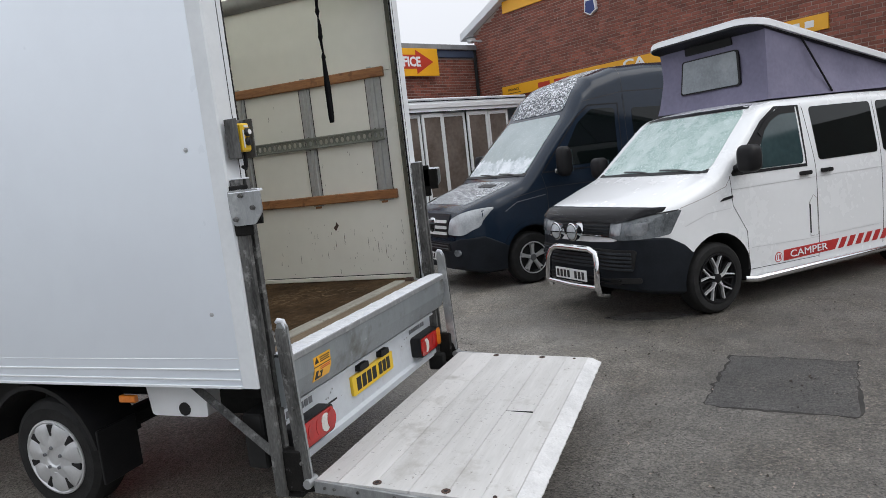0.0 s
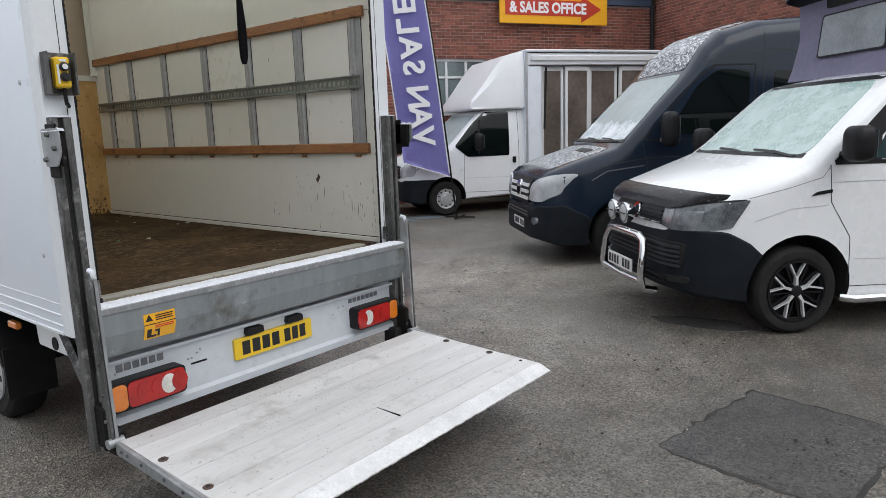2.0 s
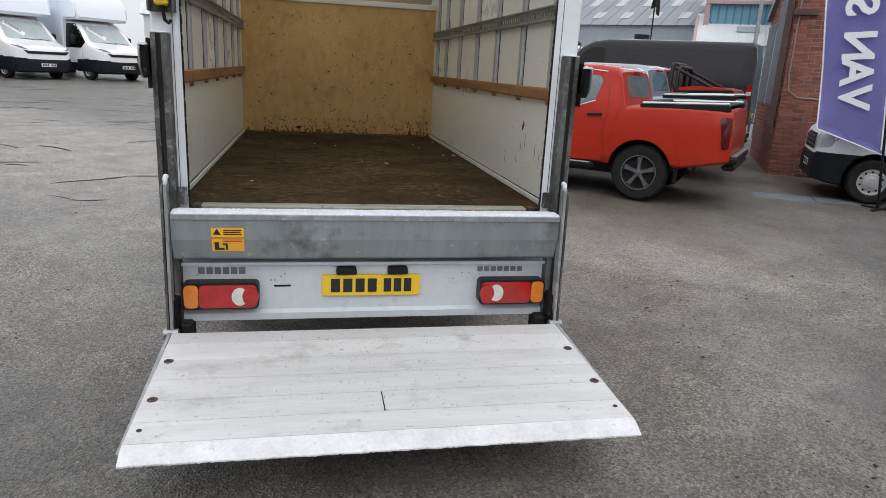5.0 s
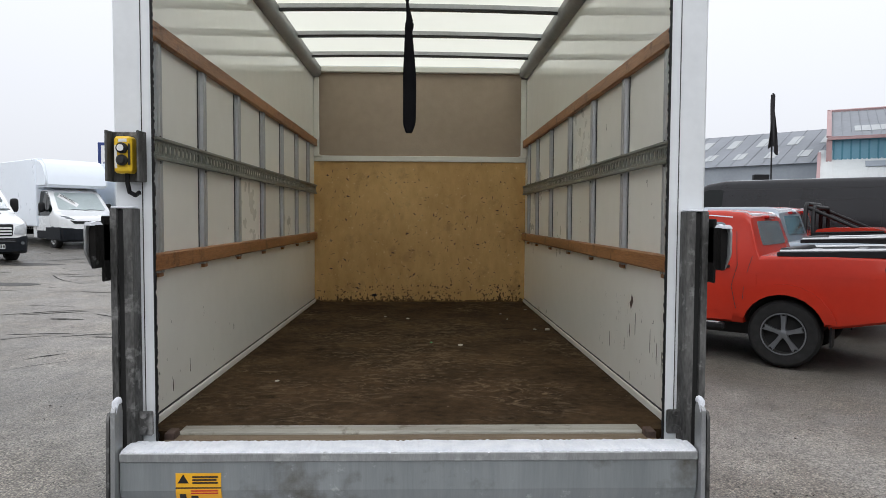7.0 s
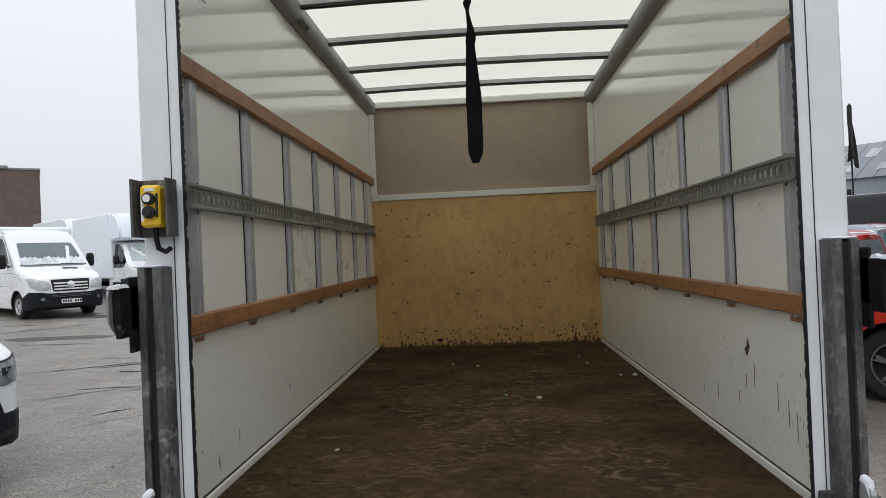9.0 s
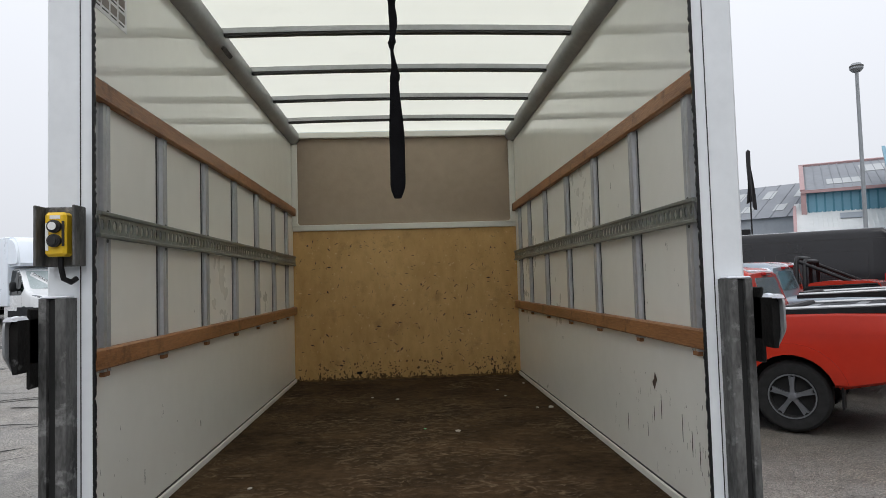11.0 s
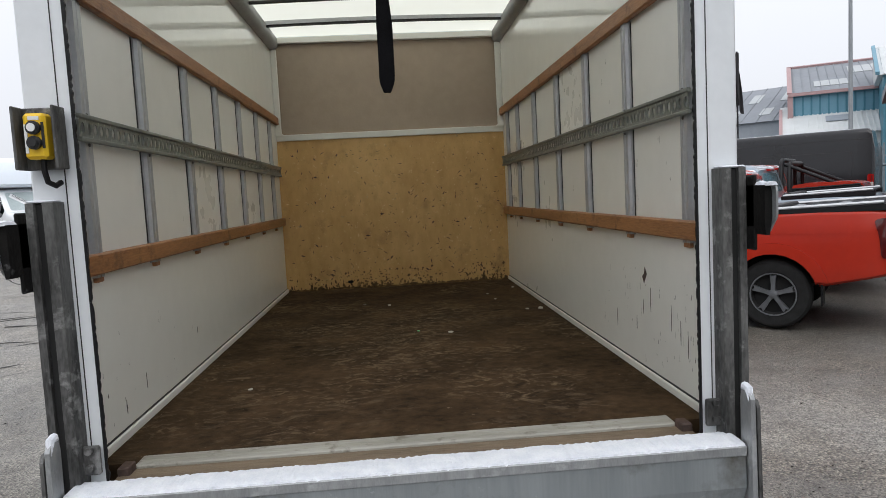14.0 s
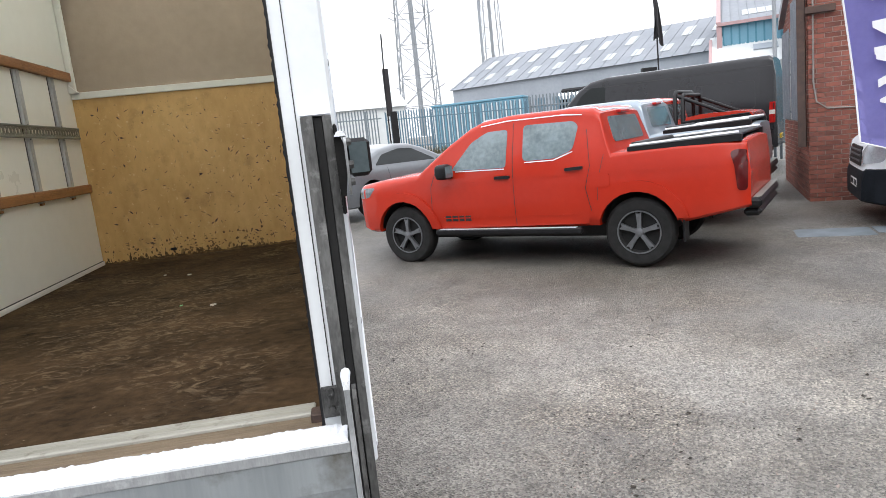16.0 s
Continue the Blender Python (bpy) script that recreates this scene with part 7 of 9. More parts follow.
# -- white cab of a box van
TRA = dict(L=2.62, R=0.335, axles=(0.80, 4.57), paint=WHITE_DIRTY, wheel="steel", rim=0.19, body_label="white cab", inset=0.13,
           top=[(0, 0.62), (0.02, 0.92), (0.06, 1.02), (0.14, 1.09), (0.5, 1.19), (0.85, 1.30), (0.98, 1.40), (1.3, 1.72), (1.58, 1.98), (1.75, 2.05), (2.62, 2.06)],
           plan=[(0, 0.66), (0.03, 0.76), (0.10, 0.85), (0.22, 0.92), (0.5, 0.965), (0.9, 0.975), (2.52, 0.975)],
           bot=[(0, 0.32), (0.3, 0.26), (2.35, 0.34)], lean=[(0.2, 0.97), (0.5, 1.0), (1.2, 1.0), (1.4, 0.985), (2.05, 0.90)],
           round=[(0, 0.10), (0.6, 0.15), (1.0, 0.12), (2.35, 0.12)], mirror=(1.45, 1.42, 0.19, 0.34, 0.16), plates=(("F", 0.0, 0.5, False),),
           trim=[("windscreen", "F", rounded([(-0.80, 1.34), (0.80, 1.34), (0.72, 1.95), (-0.72, 1.95)], 0.08), SCREENGREY, 0.006, 0.012, "windscreen"),
                 ("door_window", "LR", rounded([(1.00, 1.34), (1.26, 1.13), (2.15, 1.13), (2.17, 1.99), (1.66, 1.99), (1.38, 1.76)], 0.05), GLASS, 0.005, 0.012, "dark door window"),
                 ("window_pillar", "LR", line([(1.50, 1.17), (1.54, 1.84)], 0.035), BLACK, 0.009),
                 ("headlamp", "Ff", rounded([(0.52, 0.76), (0.90, 0.80), (0.955, 1.06), (0.80, 1.06), (0.56, 0.95)], 0.04), LAMP_WHITE, 0.006, 0.02, "headlamp"),
                 ("grille", "F", rounded([(-0.50, 0.74), (0.50, 0.74), (0.46, 0.98), (-0.46, 0.98)], 0.04), BLACK, 0.01, 0.012, "black grille"), *slats(0, 0.46, (0.80, 0.87, 0.93), 0.022, GUNMETAL, 0.02),
                 ("seam", "LR", line([(1.18, 0.5), (1.2, 1.2), (1.15, 1.34)], 0.007), INK, 0.0015), ("seam", "LR", line([(2.36, 0.36), (2.36, 2.0)], 0.008), INK, 0.0015),
                 ("seam", "LR", line([(1.2, 0.44), (2.36, 0.42)], 0.006), INK, 0.0015), ("crease", "LR", line([(1.2, 0.72), (2.2, 0.70)], 0.008), SILVER, 0.001),
                 ("door_handle", "LR", rounded([(2.22, 0.98), (2.29, 0.98), (2.29, 1.10), (2.22, 1.10)], 0.02), BLACK, 0.02, 0.03), *screen_wipers(1.325, 0.78)],
           skins=(("front_bumper", dict(grow=0.018, cap=0.72, u1=0.62), CLAD, "dark grey plastic bumper"),))


def catering_van(m):
    """A cab with a tall box body whose side stands open on glazed white doors."""
    car, tree = vehicle("box_van", m, "old white box van with glazed white doors in its open side", "van", TRA)
    u0, u1, w, z0, z1 = 2.50, 6.47, 1.06, 0.72, 3.12
    A = lambda lo, hi, mtl, nm, lab="", b=0.006, par=car: part(nm, B((-hi[0], lo[1], lo[2]), (-lo[0], hi[1], hi[2]), b), mtl, par, lab)
    A((u0, -w, z0), (u1, -w + 0.04, z1), GRP, "side_wall", "white box side")
    A((u0, -w, z0), (u0 + 0.04, w, z1), GRP, "front_wall", "white box front")
    A((u1 - 0.04, -w, z0), (u1, w, z1), GRP, "rear_wall")
    A((u0, -w, z1), (u1, w, z1 + 0.05), FRAME_WHITE, "roof", "white box roof", 0.015)
    A((u0, -w, z0 - 0.08), (u1, w, z0), DARK, "box_floor")
    A((u0, w - 0.05, z0), (u0 + 0.33, w, z1 - 0.26), GRP, "side_wall")
    A((u0, w - 0.05, z1 - 0.26), (u1, w, z1), FRAME_WHITE, "canopy_rail", "white rail above the opening")
    A((u0 + 0.1, w, z1 - 0.17), (u1, w + 0.03, z1 - 0.07), UPVC, "awning_track", "white awning track")
    A((u0 + 0.02, w, z1 - 0.025), (u1, w + 0.012, z1 - 0.005), CLAD, "roof_edge", "dark roof edge trim", 0.002)
    A((u0 + 0.06, w, z1 - 0.262), (u1, w + 0.015, z1 - 0.245), CLAD, "rail_shadow_gap", "", 0.002)
    A((u0 + 0.33, w - 0.05, z0), (u1, w, z0 + 0.10), GRP, "side_sill")
    A((u0 - 0.005, w - 0.035, z0), (u0 + 0.03, w + 0.012, z1), ALU, "corner_rail", "aluminium corner rail")
    A((u0 + 0.04, -w + 0.05, z0 + 0.02), (u1 - 0.05, -w + 0.07, z1 - 0.1), BROWNGLASS, "inner_wall", "dim brown inside wall")
    # glazed doors standing in the opening
    u = u0 + 0.36
    for k, (wd, dy) in enumerate(((0.50, -0.02), (0.56, 0.02), (0.66, -0.05), (0.60, 0.01), (0.62, 0.0))):
        y0 = w - 0.10 + dy
        fr = bmesh.new()
        for lo, hi in (((u, z0 + 0.10), (u + 0.060, z1 - 0.27)), ((u + wd - 0.060, z0 + 0.10), (u + wd, z1 - 0.27)), ((u + 0.060, z1 - 0.36), (u + wd - 0.060, z1 - 0.27)), ((u + 0.060, z0 + 0.10), (u + wd - 0.060, z0 + 0.30))):
            box(fr, (-hi[0], y0, lo[1]), (-lo[0], y0 + 0.045, hi[1]), 0.004)
        d = part("glazed_door", fr, UPVC, car, "white framed glazed door")
        part("pane", B((-(u + wd - 0.060), y0 + 0.018, z0 + 0.30), (-(u + 0.060), y0 + 0.026, z1 - 0.36)), BROWNGLASS, d, "bronze tinted pane")
        u += wd + 0.02
    bm = bmesh.new()
    tube(bm, [(-(u0 + 0.42), w + 0.03, z1 - 0.3), (-(u0 + 0.36), w + 0.06, z0 + 0.9)], 0.02, 6)
    part("gas_strut", bm, BLACK, car, "black canopy strut")
    # wind deflector over the cab
    bm = bmesh.new()
    sec = [(1.36, 2.06, 2.10, 0.93), (1.40, 2.06, 2.20, 0.93), (1.66, 2.06, 2.52, 0.95), (1.95, 2.06, 2.90, 0.98), (2.12, 2.06, 3.06, 0.99), (2.49, 2.06, 3.14, 1.0)]
    prev = None
    for u, a, b, h in sec:
        r = [bm.verts.new((-u, y, z)) for y, z in ((-h, a), (h, a), (h, a + (b - a) * 0.75), (h - 0.07, b), (-h + 0.07, b), (-h, a + (b - a) * 0.75))]
        if prev:
            for k in range(6):
                bm.faces.new((prev[k], prev[(k + 1) % 6], r[(k + 1) % 6], r[k]))
        else:
            bm.faces.new(r)
        prev = r
    bm.faces.new(prev)
    part("wind_deflector", bm, WHITE_DIRTY, car, "white wind deflector on the cab roof", 25)
    A((1.40, -0.96, 2.03), (2.49, 0.96, 2.075), WHITE_DIRTY, "deflector_foot", "", 0.015)


# -- pick-up trucks
def pickup_spec(paint, glass, roof=None):
    s = dict(L=5.17, R=0.385, axles=(0.95, 4.045), paint=paint, wheel="five", rim=0.235, body_label="glossy double-cab pick-up body", inset=0.14,
             top=[(0, 0.72), (0.02, 0.94), (0.06, 1.02), (0.15, 1.07), (0.6, 1.13), (1.22, 1.17), (1.34, 1.26), (1.7, 1.52), (1.98, 1.69), (2.15, 1.755), (2.5, 1.795), (3.3, 1.795), (3.56, 1.77), (3.64, 1.71), (3.74, 1.36), (3.78, 1.265), (4.5, 1.30), (5.0, 1.295), (5.10, 1.29), (5.14, 1.27), (5.17, 1.0)],
             plan=[(0, 0.42), (0.04, 0.60), (0.12, 0.74), (0.25, 0.83), (0.5, 0.905), (0.95, 0.93), (4.95, 0.925), (5.10, 0.90), (5.17, 0.86)],
             bot=[(0, 0.48), (0.3, 0.42), (4.5, 0.48), (5.17, 0.63)], lean=[(0.4, 0.96), (0.65, 1.0), (0.95, 1.0), (1.14, 0.99), (1.27, 0.965), (1.7, 0.835), (1.8, 0.81)],
             round=[(0, 0.10), (0.5, 0.12), (1.25, 0.07), (2.0, 0.09), (3.65, 0.09), (3.9, 0.05), (5.17, 0.05)], mirror=(1.72, 1.20, 0.22, 0.19, 0.14), plates=(("F", 0.0, 0.6, False),), crown=0.02,
             trim=[("windscreen", "F", rounded([(-0.70, 1.23), (0.70, 1.23), (0.60, 1.67), (-0.60, 1.67)], 0.06), glass, 0.006),
                   ("door_window", "LR", rounded([(1.74, 1.195), (2.50, 1.19), (2.515, 1.635), (2.24, 1.63), (2.02, 1.52)], 0.05), glass, 0.005, 0.012, "misted door window"),
                   ("door_window", "LR", rounded([(2.72, 1.25), (3.12, 1.255), (3.34, 1.335), (3.40, 1.60), (3.34, 1.655), (2.72, 1.665)], 0.06), glass, 0.005, 0.012, "misted door window"),
                   ("window_snow", "LR", line([(1.80, 1.182), (2.48, 1.176)], 0.012), SNOW, 0.008), ("window_snow", "LR", line([(2.75, 1.235), (3.11, 1.238), (3.34, 1.318)], 0.012), SNOW, 0.008),
                   ("roof_snow_edge", "LR", line([(2.15, 1.70), (2.5, 1.735), (3.2, 1.735), (3.44, 1.715)], 0.012), SNOW, 0.006),
                   ("rear_window", "B", rounded([(-0.60, 1.38), (0.60, 1.38), (0.56, 1.67), (-0.56, 1.67)], 0.06), GLASS_PALE, 0.006),
                   ("headlamp", "Ff", rounded([(0.46, 0.86), (0.86, 0.90), (0.90, 1.04), (0.75, 1.03), (0.46, 0.97)], 0.03), LAMP, 0.006, 0.02),
                   ("grille", "F", rounded([(-0.42, 0.80), (0.42, 0.80), (0.44, 0.98), (-0.44, 0.98)], 0.04), CHROME, 0.01),
                   ("seam", "LR", line([(1.40, 0.5), (1.42, 1.0), (1.50, 1.19)], 0.008), INK, 0.0015), ("seam", "LR", line([(2.59, 0.5), (2.59, 1.70)], 0.007), INK, 0.0015),
                   ("seam", "LR", line([(3.50, 1.55), (3.54, 1.15), (3.48, 0.9), (3.54, 0.62), (3.54, 0.5)], 0.007), INK, 0.0015), ("seam", "LR", line([(3.70, 1.26), (3.62, 0.95), (3.60, 0.55)], 0.006), INK, 0.0015),
                   ("crease", "LR", line([(1.5, 1.02), (3.2, 1.06), (5.1, 1.06)], 0.012), paint, 0.004), ("crease", "LR", line([(1.5, 0.60), (3.35, 0.60)], 0.012), paint, 0.004),
                   ("arch_flare", "LR", line([(4.045 + 0.50 * math.cos(a), 0.40 + 0.50 * math.sin(a)) for a in (math.pi * (k - 0.4) / 14 for k in range(16))], 0.12), paint, 0.032, 0.04),
                   ("arch_flare", "LR", line([(0.95 + 0.50 * math.cos(a), 0.40 + 0.50 * math.sin(a)) for a in (math.pi * (k - 0.4) / 14 for k in range(16))], 0.12), paint, 0.032, 0.04),
                   ("fuel_flap", "L", rounded([(3.58, 0.90), (3.76, 0.90), (3.76, 1.06), (3.58, 1.06)], 0.05), paint, 0.006),
                   ("door_handle", "LR", rounded([(2.35, 1.06), (2.55, 1.06), (2.55, 1.095), (2.35, 1.095)], 0.016), BLACK, 0.03, 0.04, "black door handle"),
                   ("door_handle", "LR", rounded([(3.25, 1.105), (3.46, 1.115), (3.46, 1.15), (3.25, 1.14)], 0.016), BLACK, 0.03, 0.04, "black door handle"),
                   ("tail_lamp", "LR", rounded([(5.055, 0.80), (5.145, 0.80), (5.155, 1.20), (5.06, 1.215), (4.99, 1.19), (5.03, 1.05)], 0.04), DARK_LENS, 0.010, 0.02, "dark red tail lamp"),
                   ("bed_opening", "T", rounded([(3.98, -0.74), (5.08, -0.74), (5.08, 0.74), (3.98, 0.74)], 0.04), BLACK, 0.004, 0.01),
                   ("sticker_bar", "L", [(1.60, 0.56), (1.68, 0.56), (1.68, 0.63), (1.60, 0.63)], INK, 0.003), ("sticker_bar", "L", [(1.70, 0.56), (1.78, 0.56), (1.78, 0.63), (1.70, 0.63)], INK, 0.003),
                   ("sticker_bar", "L", [(1.80, 0.56), (1.87, 0.56), (1.87, 0.63), (1.80, 0.63)], INK, 0.003), ("sticker_bar", "L", [(1.89, 0.56), (1.97, 0.56), (1.97, 0.63), (1.89, 0.63)], INK, 0.003)])
    return s


def pickup(m, paint, label, cover=True, hoop=False):
    car, tree = vehicle("pickup_truck", m, label, "pickup truck", pickup_spec(paint, SKY_TONED_GLASS), "parked pickup trucks")
    for s in (1, -1):
        a, b = sorted((s * 0.90, s * 0.99))
        st = part("side_step", B((-3.42, a, 0.385), (-1.46, b, 0.465), 0.02), BLACK, car, "black side step")
        part("tread", B((-3.36, a + 0.01, 0.458), (-1.52, b - 0.01, 0.466), 0.003), SILVER, st)
        a, b = sorted((s * 0.70, s * 0.90))
        part("mudflap", B((-4.53, a, 0.28), (-4.51, b, 0.52)), BLACK, car)
        # bed top rail
        bm = bmesh.new()
        tube(bm, [(-3.98, s * 0.84, 1.325), (-5.07, s * 0.84, 1.375)], 0.018, 8)
        part("bed_rail", bm, SILVER if cover else BLACK, car, "bed rail")
        bm = bmesh.new()
        prism(bm, [(-5.10, 1.29), (-3.96, 1.27), (-3.96, 1.315), (-5.10, 1.358)], "y", *sorted((s * 0.79, s * 0.885)))
        part("rail_base", bm, BLACK, car)
    if cover:
        for k in range(8):
            u = 4.07 + k * 0.126
            part("roller_slat", B((-u - 0.121, -0.77, 1.29 + 0.05 * (u - 4.0)), (-u, 0.77, 1.312 + 0.05 * (u - 4.0)), 0.006), CLAD if k % 4 else GUNMETAL, car)
        part("cover_housing", B((-4.08, -0.78, 1.26), (-3.96, 0.78, 1.36), 0.02), BLACK, car, "black roller cover housing")
    part("rear_bumper", B((-5.26, -0.82, 0.60), (-5.10, 0.82, 0.71), 0.035), BLACK, car, "black rear step bumper")
    part("step_plate", B((-5.25, -0.78, 0.708), (-5.175, 0.78, 0.718), 0.003), ZINC, car, "dull metal bumper step")
    part("bumper_skirt", B((-5.25, -0.78, 0.52), (-5.08, 0.78, 0.60), 0.03), BLACK, car)
    # plain block in place of the frame, added to darken the ground below
    part("chassis", B((-4.3, -0.62, 0.30), (-0.7, 0.62, 0.50), 0.02), DARK, car, "black block added below the body to darken the ground")
    part("brake_lamp", B((-3.70, -0.16, 1.70), (-3.64, 0.16, 1.735), 0.006), RED_LENS, car)
    bm = bmesh.new()
    prism(bm, rounded([(2.05, -0.62), (3.62, -0.66), (3.62, 0.66), (2.05, 0.62)], 0.1), "z", -0.02, 0.022)
    for v in bm.verts:
        v.co = Vector((-v.co.x, v.co.y, lerp(pickup_spec(paint, GLASS)["top"], v.co.x) + 0.020 - 0.05 * (v.co.y / 0.6) ** 4 * 0.3 + v.co.z))
    part("roof_snow", bm, SNOW, car, "thin snow on the roof")
    if hoop:
        bm = bmesh.new()
        prism(bm, rounded([(-5.14, 1.27), (-4.0, 1.27), (-4.05, 1.40), (-4.3, 1.435), (-4.9, 1.43), (-5.10, 1.39)], 0.03), "y", -0.84, 0.84)
        part("bed_lid", bm, paint, car, "red domed lid over the bed", 50)
        for k, (uu, zz) in enumerate(((3.85, 1.86), (3.98, 1.80))):
            bm = bmesh.new()
            tube(bm, [(-uu, -0.80, 1.2), (-uu, -0.76, zz - 0.08), (-uu, -0.66, zz), (-uu, 0.66, zz), (-uu, 0.76, zz - 0.08), (-uu, 0.80, 1.2)], 0.038, 8)
            part("roll_bar", bm, BLACK, car, "black roll bar", 60)
        for s in (-1, 1):
            bm = bmesh.new()
            tube(bm, [(-3.9, s * 0.74, 1.78), (-4.75, s * 0.80, 1.38)], 0.032, 8)
            part("roll_bar_leg", bm, BLACK, car, "", 60)


def plain_van(name, m, label, spec, paint, group="", **kw):
    s = dict(spec)
    s["paint"] = paint
    s["trim"] = [t for t in spec["trim"] if t[0] not in kw.get("without", ())]
    s.update({k: v for k, v in kw.items() if k not in ("without",)})
    return vehicle(name, m, label, "van", s, group)


def luton_box(car, u0, u1, w, z0, z1, over=0.9, parent_label="white box body"):
    """A box body with a rounded hood above the cab."""
    part("box_body", B((-u1, -w, z0), (-u0, w, z1), 0.03), GRP, car, parent_label)
    bm = bmesh.new()
    pr = [(u0 + 0.01, 2.12), (u0 - over + 0.1, 2.12), (u0 - over, 2.22), (u0 - over * 0.93, 2.5), (u0 - over * 0.75, z1 - 0.22), (u0 - over * 0.45, z1 - 0.05), (u0 + 0.01, z1)]
    prism(bm, [(-a, b) for a, b in pr], "y", -w, w)
    bmesh.ops.bevel(bm, geom=[e for e in bm.edges if abs(e.verts[0].co.y - e.verts[1].co.y) < 0.01 and e.verts[0].co.x > -u0 + 0.02 - 0.05], offset=0.08, segments=3, affect="EDGES")
    part("hood", bm, GRP, car, "rounded white hood over the cab", 40)


camper(pose(3.36, -0.72, 0, 0, 0, 136))
vehicle("panel_van", pose(5.17, 1.63, 0, 0, 0, 136), "dark blue high-roof panel van dusted with snow", "van", SPR)
catering_van(pose(7.837, 6.363, 0, 0, 0, 147))
pickup(pose(1.62, 8.36, 0.03, 0, 0, 139.7), RED, "bright red double-cab pickup with roller bed cover")


# ---- brick sales building: low wing, its end wall, and the taller gabled wing ----
CORNER = Vector((8.4, 8.0, 0))
ALONG = Vector((0.866, -0.5, 0))
OUT = Vector((-0.5, -0.866, 0))
BACK = -OUT
INNER = CORNER + ALONG * 8.08


def frame_of(p0, d, n):
    """Local axes of a wall: x along it, y out of it, z up."""
    return Matrix.Translation(p0) @ Matrix((d, n, Vector((0, 0, 1)))).transposed().to_4x4()


BRICK_W, BRICK_H, JOINT = 0.215, 0.065, 0.010


def brick_wall(name, p0, d, n, length, top, holes, label, near=0):
    """A mortar backing with real openings and every brick in front of it. top(s): height at the distance s."""
    M = frame_of(p0, d, n)
    cuts = sorted({0.0, length, *[s for h in holes for s in h[:2]], *[k * length / 24 for k in range(25)]})
    bm = bmesh.new()
    for a, b in zip(cuts, cuts[1:]):
        if b - a < 1e-4:
            continue
        m = (a + b) / 2
        spans = [(0.0, None)]
        for h in sorted((h for h in holes if h[0] <= m <= h[1]), key=lambda h: h[2]):
            lo = spans.pop()[0]
            spans += [(lo, h[2]), (h[3], None)]
        for z0, z1 in spans:
            ta, tb = (top(a), top(b)) if z1 is None else (z1, z1)
            prism(bm, [(a, z0), (b, z0), (b, tb), (a, ta)], "y", -0.25, 0.0)
    bm.transform(M)
    wall = tagged(part(name, bm, MORTAR, sharp=20), label, "wall", kind="structure")
    one = bmesh.new()
    box(one, (0, -0.004, 0), (BRICK_W, 0.009, BRICK_H), 0.003)
    me = bpy.data.meshes.new("brick")
    bmesh.ops.recalc_face_normals(one, faces=one.faces)
    one.to_mesh(me)
    one.free()
    me.materials.append(BRICK)
    verts, faces, singles = [], [], 0
    z, row = 0.005, 0
    while True:
        s = -(BRICK_W / 2 + JOINT / 2) * (row % 2)
        if z > max(top(length * k / 8) for k in range(9)):
            break
        while s < length - 0.02:
            a, b = max(s, 0.0), min(s + BRICK_W, length)
            s += BRICK_W + JOINT
            if b - a < 0.03 or z + BRICK_H > min(top(a), top(b)) or any(h[0] - 0.05 < (a + b) / 2 < h[1] + 0.05 and h[2] - 0.03 < z + 0.03 < h[3] + 0.03 for h in holes):
                continue
            jog = random.uniform(-0.0025, 0.003)
            if singles < near and b - a > BRICK_W - 0.01 and 0.2 < z < 3.6:
                ob = new("brick", me)
                ob.parent = wall
                ob.matrix_basis = M @ Matrix.Translation((a, jog, z))
                singles += 1
                continue
            k = len(verts)
            e = 0.003
            for q in ((a, 0, z), (b, 0, z), (b, 0, z + BRICK_H), (a, 0, z + BRICK_H)):
                verts.append(M @ Vector((q[0], -0.003, q[2])))
            for q in ((a + e, z + e), (b - e, z + e), (b - e, z + BRICK_H - e), (a + e, z + BRICK_H - e)):
                verts.append(M @ Vector((q[0], 0.008 + jog, q[1])))
            faces += [(k + 4, k + 5, k + 6, k + 7), (k, k + 1, k + 5, k + 4), (k + 1, k + 2, k + 6, k + 5), (k + 2, k + 3, k + 7, k + 6), (k + 3, k, k + 4, k + 7)]
        z += BRICK_H + JOINT
        row += 1
    if verts:
        mj = bpy.data.meshes.new("brickwork")
        mj.from_pydata([tuple(v) for v in verts], [], faces)
        mj.materials.append(BRICK)
        o = new("brickwork", mj)
        o.parent = wall
        tagged(o, kind="stuff")
    return wall, M


